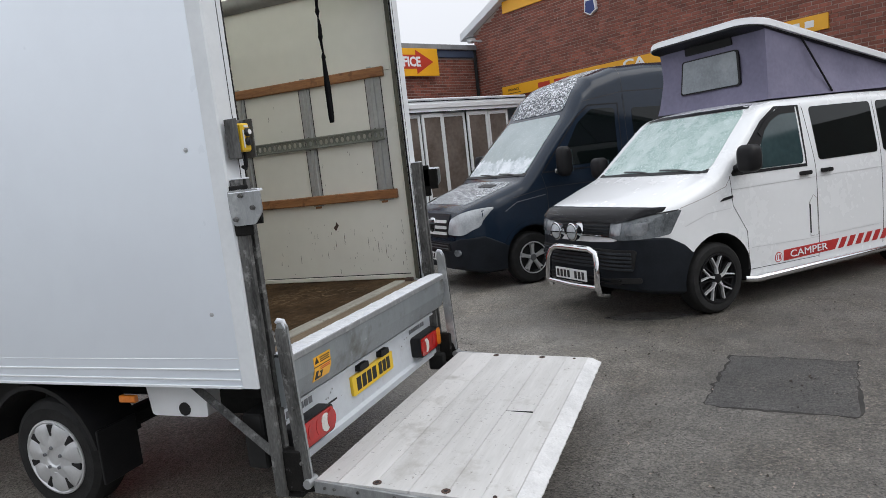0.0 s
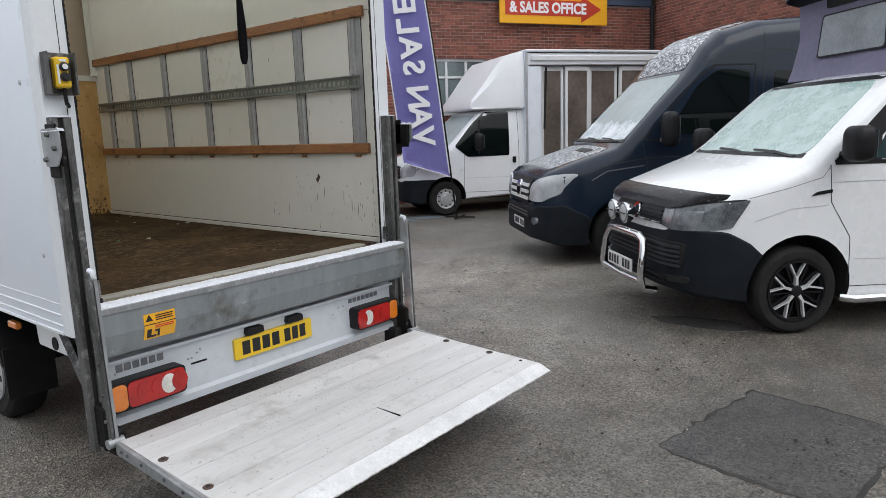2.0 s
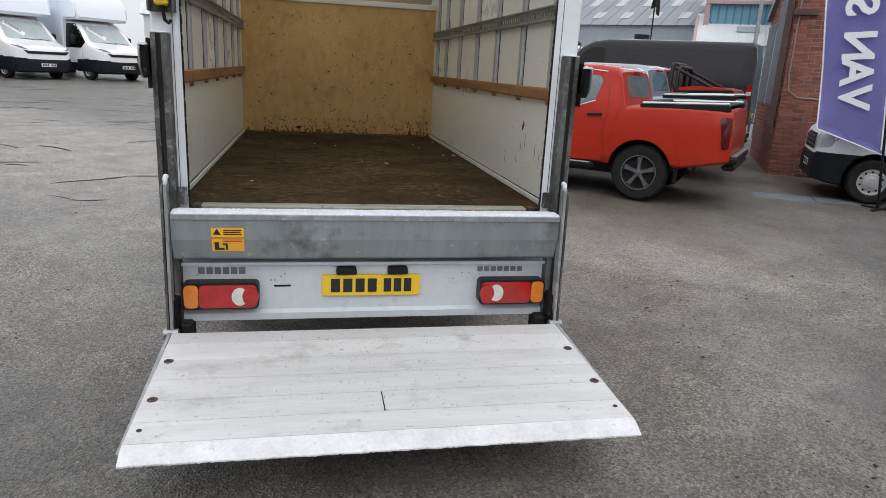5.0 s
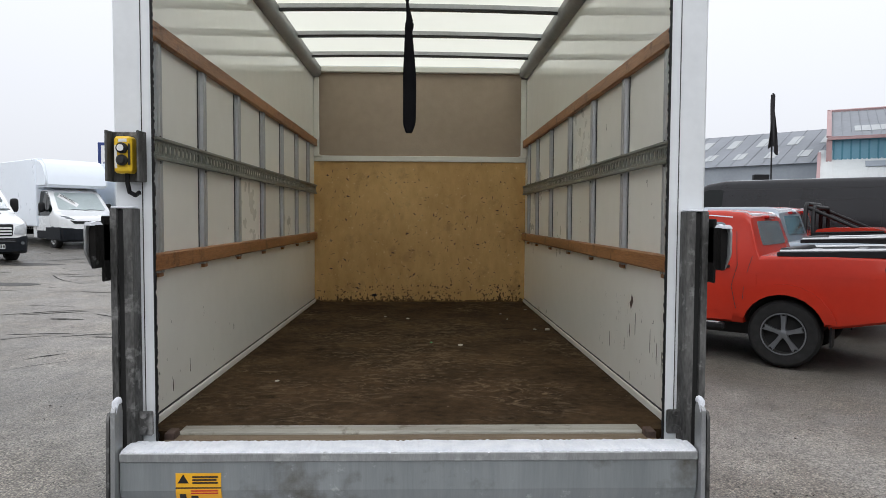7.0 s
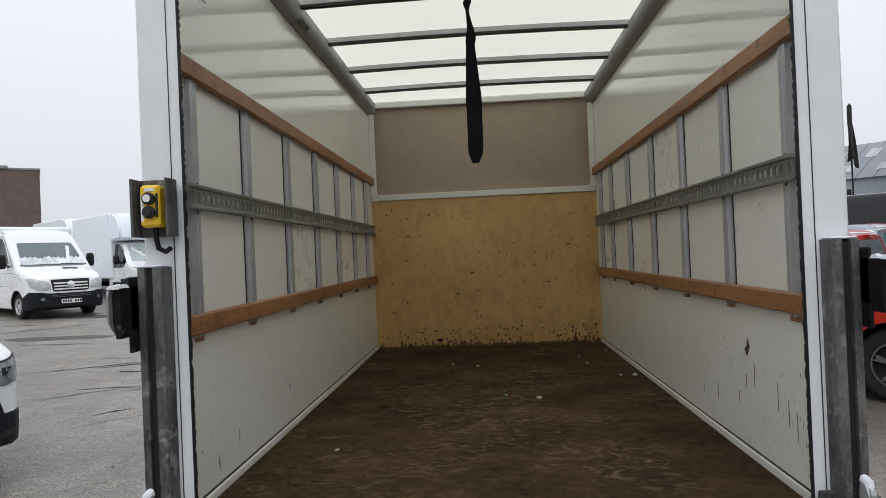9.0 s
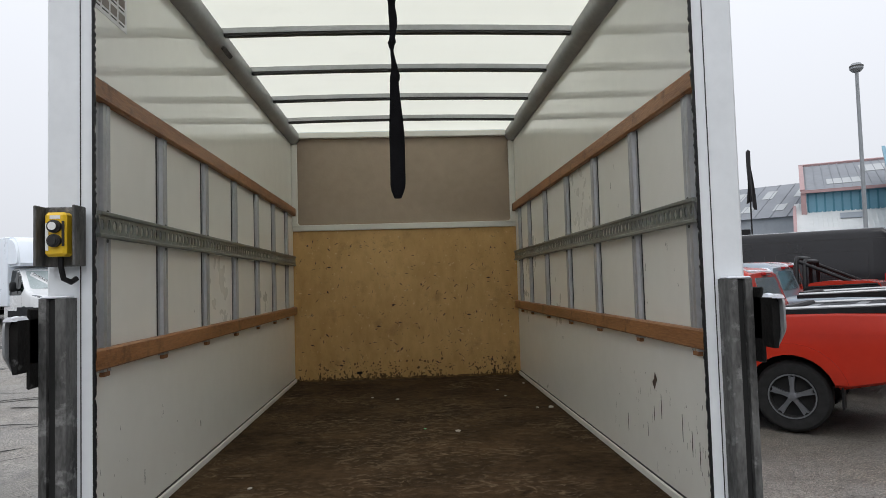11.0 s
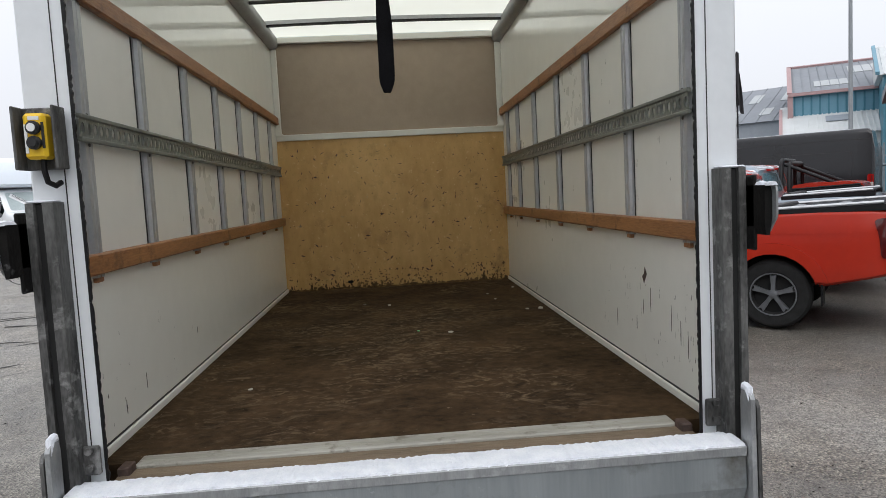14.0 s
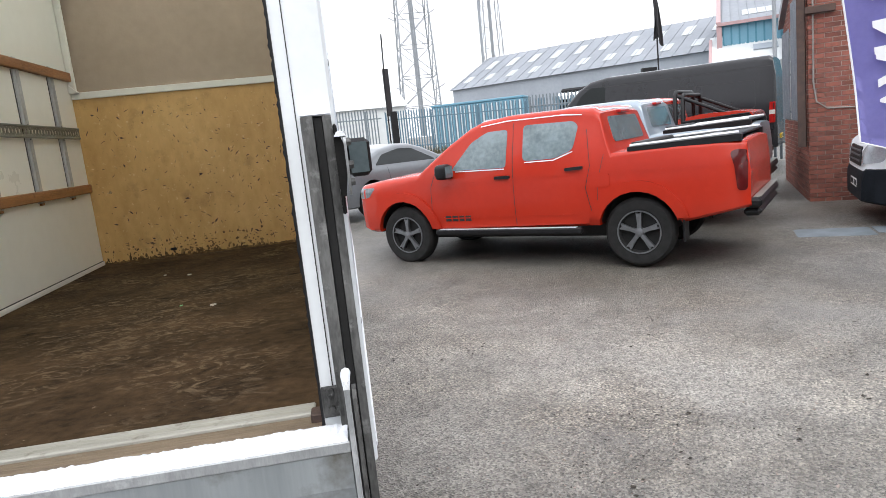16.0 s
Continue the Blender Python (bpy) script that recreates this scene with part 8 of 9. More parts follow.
def window(M, s0, s1, z0, z1, cols, rows, name="window", grille=False):
    """A framed window with a sill, set in its opening."""
    w = part(name, B((s0, -0.12, z0 - 0.05), (s1, 0.03, z0), 0.006, M), UPVC, None, "white framed window in the brick wall")
    w["kind"] = "structure"
    bm = bmesh.new()
    for a, b, c, d in ((s0, s0 + 0.06, z0, z1), (s1 - 0.06, s1, z0, z1), (s0 + 0.06, s1 - 0.06, z0, z0 + 0.06), (s0 + 0.06, s1 - 0.06, z1 - 0.06, z1)):
        box(bm, (a, -0.11, c), (b, -0.05, d), 0.004, M)
    part("window_frame", bm, UPVC, w)
    for k in range(1, cols):
        s = s0 + (s1 - s0) * k / cols
        part("mullion", B((s - 0.03, -0.108, z0 + 0.06), (s + 0.03, -0.052, z1 - 0.06), 0.004, M), UPVC, w)
    for r in rows:
        part("transom", B((s0 + 0.06, -0.106, r - 0.025), (s1 - 0.06, -0.054, r + 0.025), 0.004, M), UPVC, w)
    zs = [z0] + list(rows) + [z1]
    for k in range(cols):
        for a, b in zip(zs, zs[1:]):
            x0, x1 = s0 + (s1 - s0) * k / cols, s0 + (s1 - s0) * (k + 1) / cols
            part("pane", B((x0 + 0.02, -0.086, a + 0.02), (x1 - 0.02, -0.078, b - 0.02), 0, M), PANE, w)
    if grille:
        for k in range(int((s1 - s0) / 0.13) + 1):
            s = s0 + k * 0.13
            part("grille_bar", B((s, 0.05, z0 - 0.05), (s + 0.035, 0.065, z1 + 0.05), 0.003, M), SECURITY, w)
        for z in (z0 + 0.1, (z0 + z1) / 2, z1 - 0.1):
            part("grille_rail", B((s0 - 0.03, 0.04, z - 0.02), (s1 + 0.05, 0.05, z + 0.02), 0.003, M), SECURITY, w)
    return w


LOW = 4.62
wall_a, MA = brick_wall("wall_front", CORNER, ALONG, OUT, 8.06, lambda s: LOW, [(1.75, 3.25, 2.05, 3.30), (4.4, 5.9, 2.05, 3.30)], "red-brown brick wall of the low sales wing", 200)
wall_c, MC = brick_wall("wall_end", CORNER + BACK * 3.55, OUT, -ALONG, 3.55, lambda s: 3.15 + 0.40 * s, [(0.25, 1.45, 1.35, 2.9), (1.75, 3.2, 1.35, 3.3)], "red-brown brick end wall with barred windows", 90)
wall_b, MB = brick_wall("wall_gable", INNER, OUT, -ALONG, 13.5, lambda s: 5.30 + 0.42 * min(s, 13.5 - s) if s < 13 else 5.6, [], "tall red-brown brick gable wall")
window(MA, 1.75, 3.25, 2.05, 3.30, 3, (2.88,), "window_1")
window(MA, 4.4, 5.9, 2.05, 3.30, 3, (2.88,), "window_2")
window(MC, 0.25, 1.45, 1.35, 2.9, 3, (2.4,), "window_3", True)
window(MC, 1.75, 3.2, 1.35, 3.3, 3, (2.7,), "window_4", True)
S = lambda nm, bm, mtl, lab, cat: tagged(part(nm, bm, mtl), lab, cat, kind="structure")
S("fascia", B((-0.05, -0.02, LOW), (8.0, 0.10, LOW + 0.20), 0.01, MA), BLUEFASCIA, "dark blue fascia board below the flat roof", "fascia")
S("roof_edge", B((-0.1, -0.1, LOW + 0.20), (8.0, 0.16, LOW + 0.34), 0.01, MA), FASCIA, "weathered grey roof edge", "roof")
bm = bmesh.new()
prism(bm, [(-0.12, LOW + 0.06), (-3.5, 3.16), (-3.5, 3.24), (-0.12, LOW + 0.16)], "x", 0.02, 8.0)
bm.transform(MA)
S("roof_low", bm, ROOFSHEET, "grey sheet roof of the low wing", "roof")
# barge boards
bm = bmesh.new()
prism(bm, [(-0.1, 3.10), (3.65, 4.60), (3.65, 4.76), (-0.1, 3.26)], "y", -0.05, 0.10)
bm.transform(MC)
S("barge_board", bm, FASCIA, "grey barge board along the sloping roof edge", "barge board")
bm = bmesh.new()
prism(bm, [(-0.35, 5.16), (6.75, 8.14), (13.85, 5.16), (13.85, 5.36), (6.75, 8.36), (-0.35, 5.36)], "y", -0.06, 0.22)
bm.transform(MB)
S("barge_board_gable", bm, UPVC, "white barge board on the gable", "barge board")
bm = bmesh.new()
prism(bm, [(-0.3, 5.26), (6.75, 8.26), (13.8, 5.26), (13.8, 5.30), (6.75, 8.32), (-0.3, 5.30)], "y", -14, -0.07)
bm.transform(MB)
S("roof_gable", bm, ROOFSHEET, "grey sheet roof of the tall wing", "roof")
bm = bmesh.new()
tube(bm, [MA @ Vector((7.96, 0.09, z)) for z in (0.1, 2, LOW + 0.2)], 0.05, 10)
tagged(part("downpipe", bm, DARK), "dark downpipe in the corner of the building", "downpipe", kind="structure")
bm = bmesh.new()
tube(bm, [MC @ Vector((3.46, 0.09, z)) for z in (0.9, 2.5, 4.4)], 0.08, 4)
tagged(part("downpipe_end", bm, RUST), "rusted downpipe near the corner", "downpipe", kind="structure")
tagged(part("iron_bracket", B((-0.05, 0.01, 2.93), (0.36, 0.10, 3.04), 0.01, MA), RUST), "rusted iron bracket on the brick corner", "bracket")
bm = bmesh.new()
tube(bm, [MA @ Vector(p) for p in ((0.06, 0.02, 3.3), (0.06, 0.02, 1.9), (0.10, 0.02, 1.6), (0.25, 0.02, 1.48), (0.9, 0.02, 1.45), (2.4, 0.02, 1.44))], 0.014, 6)
tagged(part("cable", bm, CABLE), "pale cable clipped along the brick wall", "cable")


# signs
def arrow_sign():
    s0, s1, z0, z1 = 3.53, 6.49, 4.10, 4.82
    sg = part("sign_panel", B((s0, 0.17, z0), (s1, 0.22, z1), 0.006, MA), SIGN_Y)
    tagged(sg, "yellow sign board with a red arrow and white lettering", "sign")
    bm = bmesh.new()
    pts = [(s0 + 0.14, z0 + 0.19), (s1 - 0.75, z0 + 0.19), (s1 - 0.75, z0 + 0.05), (s1 - 0.18, z0 + 0.37), (s1 - 0.75, z0 + 0.68), (s1 - 0.75, z0 + 0.55), (s0 + 0.14, z0 + 0.55)]
    prism(bm, pts, "y", 0.221, 0.226)
    bm.transform(MA)
    part("arrow", bm, SIGN_R, sg)
    m = MA @ Matrix.Translation((s0 + 1.3, 0.229, z0 + 0.36)) @ Matrix.Rotation(radians(90), 4, "X")
    lettering("& SALES OFFICE", 0.34, SIGN_W, m, "lettering", sg, 0.005, 2.1, "", 0.035)


arrow_sign()


def gable_signs():
    band = part("sign_panel", B((1.0, 0.01, 3.36), (9.4, 0.06, 3.64), 0.004, MB), SIGN_Y)
    tagged(band, "long yellow sign band on the gable wall", "sign")
    flip = Matrix.Rotation(radians(90), 4, "X")
    lettering("FINANCE", 0.10, INK, MB @ Matrix.Translation((1.45, 0.064, 3.52)) @ flip, "lettering", band, 0.004, 0.42)
    for a, b in ((1.2, 1.7),):
        part("rule", B((a, 0.06, 3.42), (b, 0.064, 3.435), 0, MB), INK, band)
    for a, b, c in ((2.35, 2.75, SIGN_R), (2.9, 3.4, SIGN_R), (3.6, 4.5, SIGN_R)):
        part("bar", B((a, 0.06, 3.42), (b, 0.064, 3.55), 0, MB), c, band)
    lettering("CA", 0.30, SIGN_W, MB @ Matrix.Translation((5.3, 0.064, 3.5)) @ flip, "lettering", band, 0.004, 0.62, "", 0.03)
    for a in (8.75, 9.0):
        part("bar", B((a, 0.06, 3.44), (a + 0.16, 0.064, 3.56), 0, MB), SIGN_W, band)
    up = part("sign_panel", B((1.28, 0.01, 5.55), (3.4, 0.05, 5.86), 0.004, MB), SIGN_Y)
    tagged(up, "yellow sign board high on the gable wall", "sign")
    # camera housing near the corner, alarm box, small dome lamp
    cam_box = part("security_camera", B((0.22, 0.28, 4.98), (0.40, 0.50, 5.12), 0.03, MB), CABIN)
    tagged(cam_box, "white security camera on the brick wall", "security camera")
    part("arm", B((0.27, 0.0, 5.02), (0.33, 0.29, 5.06), 0.005, MB), CABIN, cam_box)
    part("hood", B((0.20, 0.26, 5.12), (0.42, 0.54, 5.135), 0.004, MB), GALV, cam_box)
    bm = bmesh.new()
    prism(bm, [(4.05, 4.92), (4.22, 4.82), (4.39, 4.92), (4.36, 5.22), (4.08, 5.22)], "y", 0.0, 0.09)
    bm.transform(MB)
    al = tagged(part("alarm_box", bm, SIGN_W), "white and blue alarm box on the wall", "alarm box")
    bm = bmesh.new()
    prism(bm, [(4.08, 4.93), (4.22, 4.85), (4.36, 4.93), (4.33, 5.16), (4.11, 5.16)], "y", 0.09, 0.096)
    bm.transform(MB)
    part("badge", bm, SIGN_B, al)
    dl = bmesh.new()
    lathe(dl, [(0.06, 0.0), (0.06, 0.05), (0.04, 0.09), (0.0, 0.1)], 14)
    dl.transform(MB @ Matrix.Translation((7.6, 0, 4.35)))
    tagged(part("dome_lamp", dl, CABIN), "small white dome lamp on the wall", "lamp")
    fl = part("flood_lamp", B((2.35, 0.12, 3.80), (2.60, 0.26, 3.95), 0.02, MC), BLACK)
    tagged(fl, "black flood lamp below the roof edge", "lamp")
    part("arm", B((2.45, 0.0, 3.84), (2.50, 0.13, 3.88), 0.004, MC), BLACK, fl)


gable_signs()


# feather flag
def feather_flag():
    foot = Vector((7.88, 4.72, 0))
    left = Vector((-0.66, 0.75, 0))
    fl = thing("feather_flag", Matrix.Translation(foot), "violet feather flag with white lettering on a black pole", "flag")
    bend = lambda z: left * (0.035 * z + 0.012 * max(0, z - 2.5) ** 2)
    bm = bmesh.new()
    zs = [0, 0.5, 1, 1.5, 2, 2.5, 3, 3.5, 4, 4.5, 5.0]
    tube(bm, [bend(z) + left * (0.07 * (z - 1.0) + 0.13) + Vector((0, 0, z)) for z in zs], [0.018] * 6 + [0.014] * 5, 8)
    part("pole", bm, BLACK, fl)
    for a in (0, 90):
        part("foot_bar", B((-0.30, -0.02, 0.0), (0.30, 0.02, 0.025), 0.004, pose(0, 0, 0, 0, 0, a + 20)), BLACK, fl)
    wide = lambda z: 0.87 if z < 4.2 else 0.87 * math.sqrt(max(0.02, 1 - ((z - 4.2) / 0.8) ** 2))
    low = lambda f: 0.78 + 0.30 * f
    nx, nz = 10, 40
    n = left.cross(Vector((0, 0, 1)))
    def at(f, z):
        return bend(z) + left * (f * wide(z) + 0.07 * (z - 1.0) + 0.13) + Vector((0, 0, z)) + n * (0.05 * math.sin(3.2 * z + 2 * f) * f)
    bm = bmesh.new()
    g = {}
    for i in range(nx + 1):
        for j in range(nz + 1):
            f = i / nx
            z = low(f) + (4.95 - low(f)) * j / nz
            g[i, j] = bm.verts.new(at(f, z))
    for i in range(nx):
        for j in range(nz):
            bm.faces.new((g[i, j], g[i + 1, j], g[i + 1, j + 1], g[i, j + 1]))
    ext = bmesh.ops.solidify(bm, geom=list(bm.faces), thickness=0.004)
    cloth = part("cloth", bm, FLAG, fl, "violet cloth", 60)
    toward = -n if (-n).dot(Vector((-1, -1, 0))) > 0 else n
    # white edge piping
    bm = bmesh.new()
    tube(bm, [at(1.0, z) for z in [1.08 + 0.2 * k for k in range(17)]], 0.012, 6)
    part("piping", bm, SIGN_W, cloth)
    bm = bmesh.new()
    tube(bm, [at(f / 6, low(f / 6)) for f in range(7)], 0.010, 6)
    part("piping", bm, SIGN_W, cloth)
    bm = bmesh.new()
    tube(bm, [at(0.03, z) + toward * 0.006 for z in [0.85 + 0.2 * k for k in range(17)]], 0.012, 6)
    part("piping", bm, SIGN_W, cloth)
    # lettering runs upwards and is seen from behind
    toward = -n if (-n).dot(Vector((-1, -1, 0))) > 0 else n
    z = 1.38
    for ch in "VAN SALES":
        if ch == " ":
            z += 0.17
            continue
        step = 0.36
        lean = (Vector((0, 0, 1)) + left * 0.07).normalized()
        rot = Matrix((lean, -toward.cross(lean), toward)).transposed().to_4x4()
        place = Matrix.Translation(at(0.5, z + step / 2) + toward * 0.06) @ rot
        lettering(ch, 0.55, SIGN_W, place, "letter", cloth, 0.004, None, "", 0.03)
        z += step


feather_flag()


# ---- the rest of the yard ----
def on_ground(x, y, yaw):
    return pose(x, y, ground_z(x, y), 0, 0, yaw)


pickup(on_ground(3.10, 10.47, 139.7), SILVERPAINT, "silver-blue double-cab pickup with snow on its roof")
pickup(on_ground(4.54, 12.66, 139.7), RED, "red pickup with a black roll bar behind the cab", False, True)
plain_van("panel_van", on_ground(6.61, 17.48, 140), "black high-roof panel van with snow on its roof", SPR, BLACKPAINT, without=("roof_snow", "bonnet_snow", "side_window", "screen_snow"),
          top=[(0, 0.62), (0.02, 0.92), (0.07, 1.06), (0.16, 1.12), (0.5, 1.24), (0.95, 1.36), (1.08, 1.46), (1.55, 1.96), (1.85, 2.24), (2.15, 2.41), (2.6, 2.48), (6.4, 2.48), (6.48, 2.42), (6.53, 2.1), (6.55, 1.0)], L=6.55, axles=(1.0, 5.2),
          plan=[(0, 0.60), (0.03, 0.72), (0.08, 0.81), (0.16, 0.88), (0.30, 0.935), (0.50, 0.97), (0.9, 0.988), (1.4, 0.99), (6.2, 0.99), (6.48, 0.96), (6.55, 0.9)], bot=[(0, 0.34), (0.3, 0.26), (6.2, 0.30), (6.55, 0.38)],
          lean=[(0.2, 0.97), (0.5, 1.0), (1.4, 1.0), (1.6, 0.985), (2.1, 0.95), (2.5, 0.92)], round=[(0, 0.12), (0.6, 0.18), (1.1, 0.12), (1.9, 0.12), (6.5, 0.12)],
          trim=[t for t in SPR["trim"] if t[0] not in ("roof_snow", "bonnet_snow", "side_window", "screen_snow", "seam", "crease", "arch_lip", "window_seal", "mirror_lamp")] + [
              ("seam", "LR", line([(2.52, 0.36), (2.52, 2.40)], 0.012), INK, 0.0015), ("seam", "LR", line([(1.9, 2.24), (6.45, 2.24)], 0.016), INK, 0.0015), ("seam", "LR", line([(3.9, 0.36), (3.9, 1.9)], 0.010), INK, 0.0015),
              ("crease", "LR", line([(2.6, 2.06), (6.3, 2.06)], 0.016), BLACKPAINT, 0.004), ("crease", "LR", line([(2.6, 1.12), (6.4, 1.12)], 0.014), BLACKPAINT, 0.004),
              ("panel_line", "LR", line(rounded([(4.15, 1.32), (6.1, 1.32), (6.1, 1.96), (4.15, 1.96)], 0.08) + [(4.15, 1.40)], 0.012), INK, 0.0015), ("tail_lamp", "LR", rounded([(6.38, 0.95), (6.51, 0.95), (6.52, 1.42), (6.40, 1.42)], 0.02), RED_LENS, 0.010),
              ("reversing_lamp", "LR", [(6.39, 1.14), (6.51, 1.14), (6.51, 1.24), (6.39, 1.24)], CLEAR_LENS, 0.013), ("roof_snow", "T", rounded([(2.6, -0.7), (6.2, -0.7), (6.2, 0.7), (2.6, 0.7)], 0.1), SNOWDUST, 0.006, 0.01, "thin snow on the roof")])

COUPE = dict(L=4.7, R=0.33, axles=(0.85, 3.65), paint=GREYPAINT, wheel="five", rim=0.225, body_label="dark grey coupe body",
             top=[(0, 0.55), (0.03, 0.68), (0.12, 0.76), (0.8, 0.90), (1.3, 0.97), (1.45, 1.02), (2.0, 1.30), (2.3, 1.39), (2.7, 1.41), (3.2, 1.34), (3.8, 1.12), (4.3, 0.98), (4.6, 0.93), (4.7, 0.7)],
             plan=[(0, 0.55), (0.06, 0.72), (0.2, 0.84), (0.5, 0.90), (4.2, 0.91), (4.55, 0.85), (4.7, 0.74)], bot=[(0, 0.28), (0.3, 0.2), (4.4, 0.24), (4.7, 0.36)],
             lean=[(0.2, 0.96), (0.5, 1.0), (0.9, 0.98), (1.0, 0.94), (1.4, 0.66)], round=[(0, 0.08), (1.3, 0.1), (2.5, 0.12), (4.7, 0.1)], mirror=(1.75, 0.98, 0.2, 0.13, 0.1), plates=(("B", 0.0, 0.6, True), ("F", 0.0, 0.45, False)),
             trim=[("door_window", "LR", rounded([(1.75, 1.0), (3.5, 1.02), (3.2, 1.22), (2.7, 1.31), (2.3, 1.29)], 0.06), GLASS, 0.004), ("windscreen", "F", rounded([(-0.66, 1.04), (0.66, 1.04), (0.52, 1.32), (-0.52, 1.32)], 0.06), GLASS, 0.005),
                   ("rear_window", "B", rounded([(-0.55, 1.10), (0.55, 1.10), (0.45, 1.32), (-0.45, 1.32)], 0.06), GLASS, 0.005), ("tail_lamp", "Bb", rounded([(0.42, 0.76), (0.82, 0.78), (0.80, 0.87), (0.45, 0.85)], 0.03), RED_LENS, 0.006),
                   ("headlamp", "Ff", rounded([(0.42, 0.60), (0.78, 0.62), (0.80, 0.74), (0.5, 0.70)], 0.03), LAMP, 0.006), ("grille", "F", rounded([(-0.36, 0.45), (0.36, 0.45), (0.4, 0.64), (-0.4, 0.64)], 0.04), BLACK, 0.008),
                   ("seam", "LR", line([(1.7, 0.3), (1.7, 0.97)], 0.008), INK, 0.0015), ("seam", "LR", line([(3.1, 0.3), (3.2, 0.97)], 0.008), INK, 0.0015)])
vehicle("coupe", on_ground(3.9, 14.6, 38), "dark grey coupe parked beyond the pickups", "car", COUPE)

CUSTOM = dict(T6)
CUSTOM["paint"], CUSTOM["wheel"], CUSTOM["plates"] = WHITE, "trim", (("F", 0.0, 0.46, False),)
CUSTOM["trim"] = [t for t in T6["trim"] if t[0] not in ("stripe", "bonnet_guard", "grille", "lower_grille", "fuel_flap", "grille_slat")] + [
    ("grille", "F", rounded([(-0.62, 0.56), (0.62, 0.56), (0.50, 0.86), (-0.50, 0.86)], 0.05), BLACK, 0.024, 0.03, "large black grille")] + slats(0, 0.52, (0.61, 0.67, 0.73, 0.79), 0.022, GUNMETAL, 0.034) + [
    ("upper_strip", "F", rounded([(-0.66, 0.90), (0.66, 0.90), (0.72, 0.96), (-0.72, 0.96)], 0.02), BLACK, 0.01), ("badge", "F", [(0.09 * math.cos(a), 0.93 + 0.045 * math.sin(a)) for a in (2 * math.pi * k / 20 for k in range(20))], CHROME, 0.03, 0.03, "oval badge")]
CUSTOM["skins"] = (("front_bumper", dict(grow=0.016, cap=0.60, u1=0.55), CLAD, "dark plastic bumper"),)
vehicle("small_van", on_ground(-4.02, 2.5, -16), "white van with a broad black grille", "van", CUSTOM)
vehicle("estate_car", on_ground(-6.6, 5.6, -16), "dark grey car parked in the row", "car", COUPE)
vehicle("small_van", on_ground(-8.6, 8.2, -16), "white van parked further along the row", "van", CUSTOM)

MOV = dict(SPR)
MOV.update(paint=WHITE, wheel="trim", L=5.6, inset=0.15, body_label="white panel van body",
           top=[(u if u < 5.6 else 5.6, z if z < 2.4 else 2.40 + (z - 2.4) * 0.25) for u, z in SPR["top"] if u <= 5.7])
MOV["trim"] = [t for t in SPR["trim"] if t[0] not in ("roof_snow", "bonnet_snow", "side_window", "windscreen", "arch_lip")] + [("windscreen", "F", rounded([(-0.82, 1.42), (0.82, 1.42), (0.72, 2.10), (-0.72, 2.10)], 0.08), GLASS_PALE, 0.006), ("price_card", "F", [(0.35, 1.55), (0.42, 1.50), (0.60, 1.98), (0.52, 2.02)], SIGN_W, 0.012)]
low_loader, _ = vehicle("panel_van", on_ground(-11.24, 15.40, -35), "white low box van with a black bumper and grille", "van", MOV, "vans across the yard")
part("box_body", B((-6.3, -1.08, 0.42), (-2.45, 1.08, 2.60), 0.06), GRP, low_loader, "smooth white box body")

DAILY = dict(TRA)
DAILY.update(paint=WHITE, wheel="trim", axles=(1.0, 4.9))
DAILY["trim"] = [t for t in TRA["trim"] if t[0] not in ("grille", "grille_slat", "headlamp")] + [("grille", "F", rounded([(-0.66, 0.86), (0.66, 0.86), (0.80, 0.98), (0.6, 0.95), (-0.6, 0.95), (-0.80, 0.98)], 0.03), BLACK, 0.012),
    ("headlamp", "Ff", rounded([(0.62, 0.98), (0.88, 1.04), (0.95, 1.14), (0.80, 1.10)], 0.03), LAMP, 0.008), ("price_card", "F", [(-0.66, 1.80), (-0.54, 1.92), (-0.06, 1.54), (-0.18, 1.43)], SIGN_W, 0.012, 0.012, "white price card in the windscreen")]
for x, y in ((-11.35, 21.0), (-9.1, 22.5), (-6.9, 24.0), (-15.5, 24.5)):
    car, _ = vehicle("box_van", on_ground(x, y, -40), "white box van with a rounded hood over its cab", "van", DAILY, "vans across the yard")
    luton_box(car, 2.15, 6.2, 1.06, 0.75, 3.15)
    e1, nv = Vector((0.40, 0.50, -0.38)).normalized(), Vector((0.695, 0, 0.719))
    e1 = (e1 - nv * e1.dot(nv)).normalized()
    lettering("DIESEL", 0.15, INK, Matrix.Translation(Vector((-1.262, -0.36, 1.672)) + nv * 0.06) @ Matrix((e1, nv.cross(e1), nv)).transposed().to_4x4(), "lettering", car, 0.003, 0.56)
    for s in (1, -1):
        part("arch_cladding", B((-1.55, min(s * 0.92, s * 0.985), 0.30), (-0.35, max(s * 0.92, s * 0.985), 0.74), 0.02), CLAD, car, "dark plastic wheel arch")
        part("sill", B((-2.3, min(s * 0.90, s * 0.985), 0.34), (-1.5, max(s * 0.90, s * 0.985), 0.62), 0.02), CLAD, car, "dark sill")

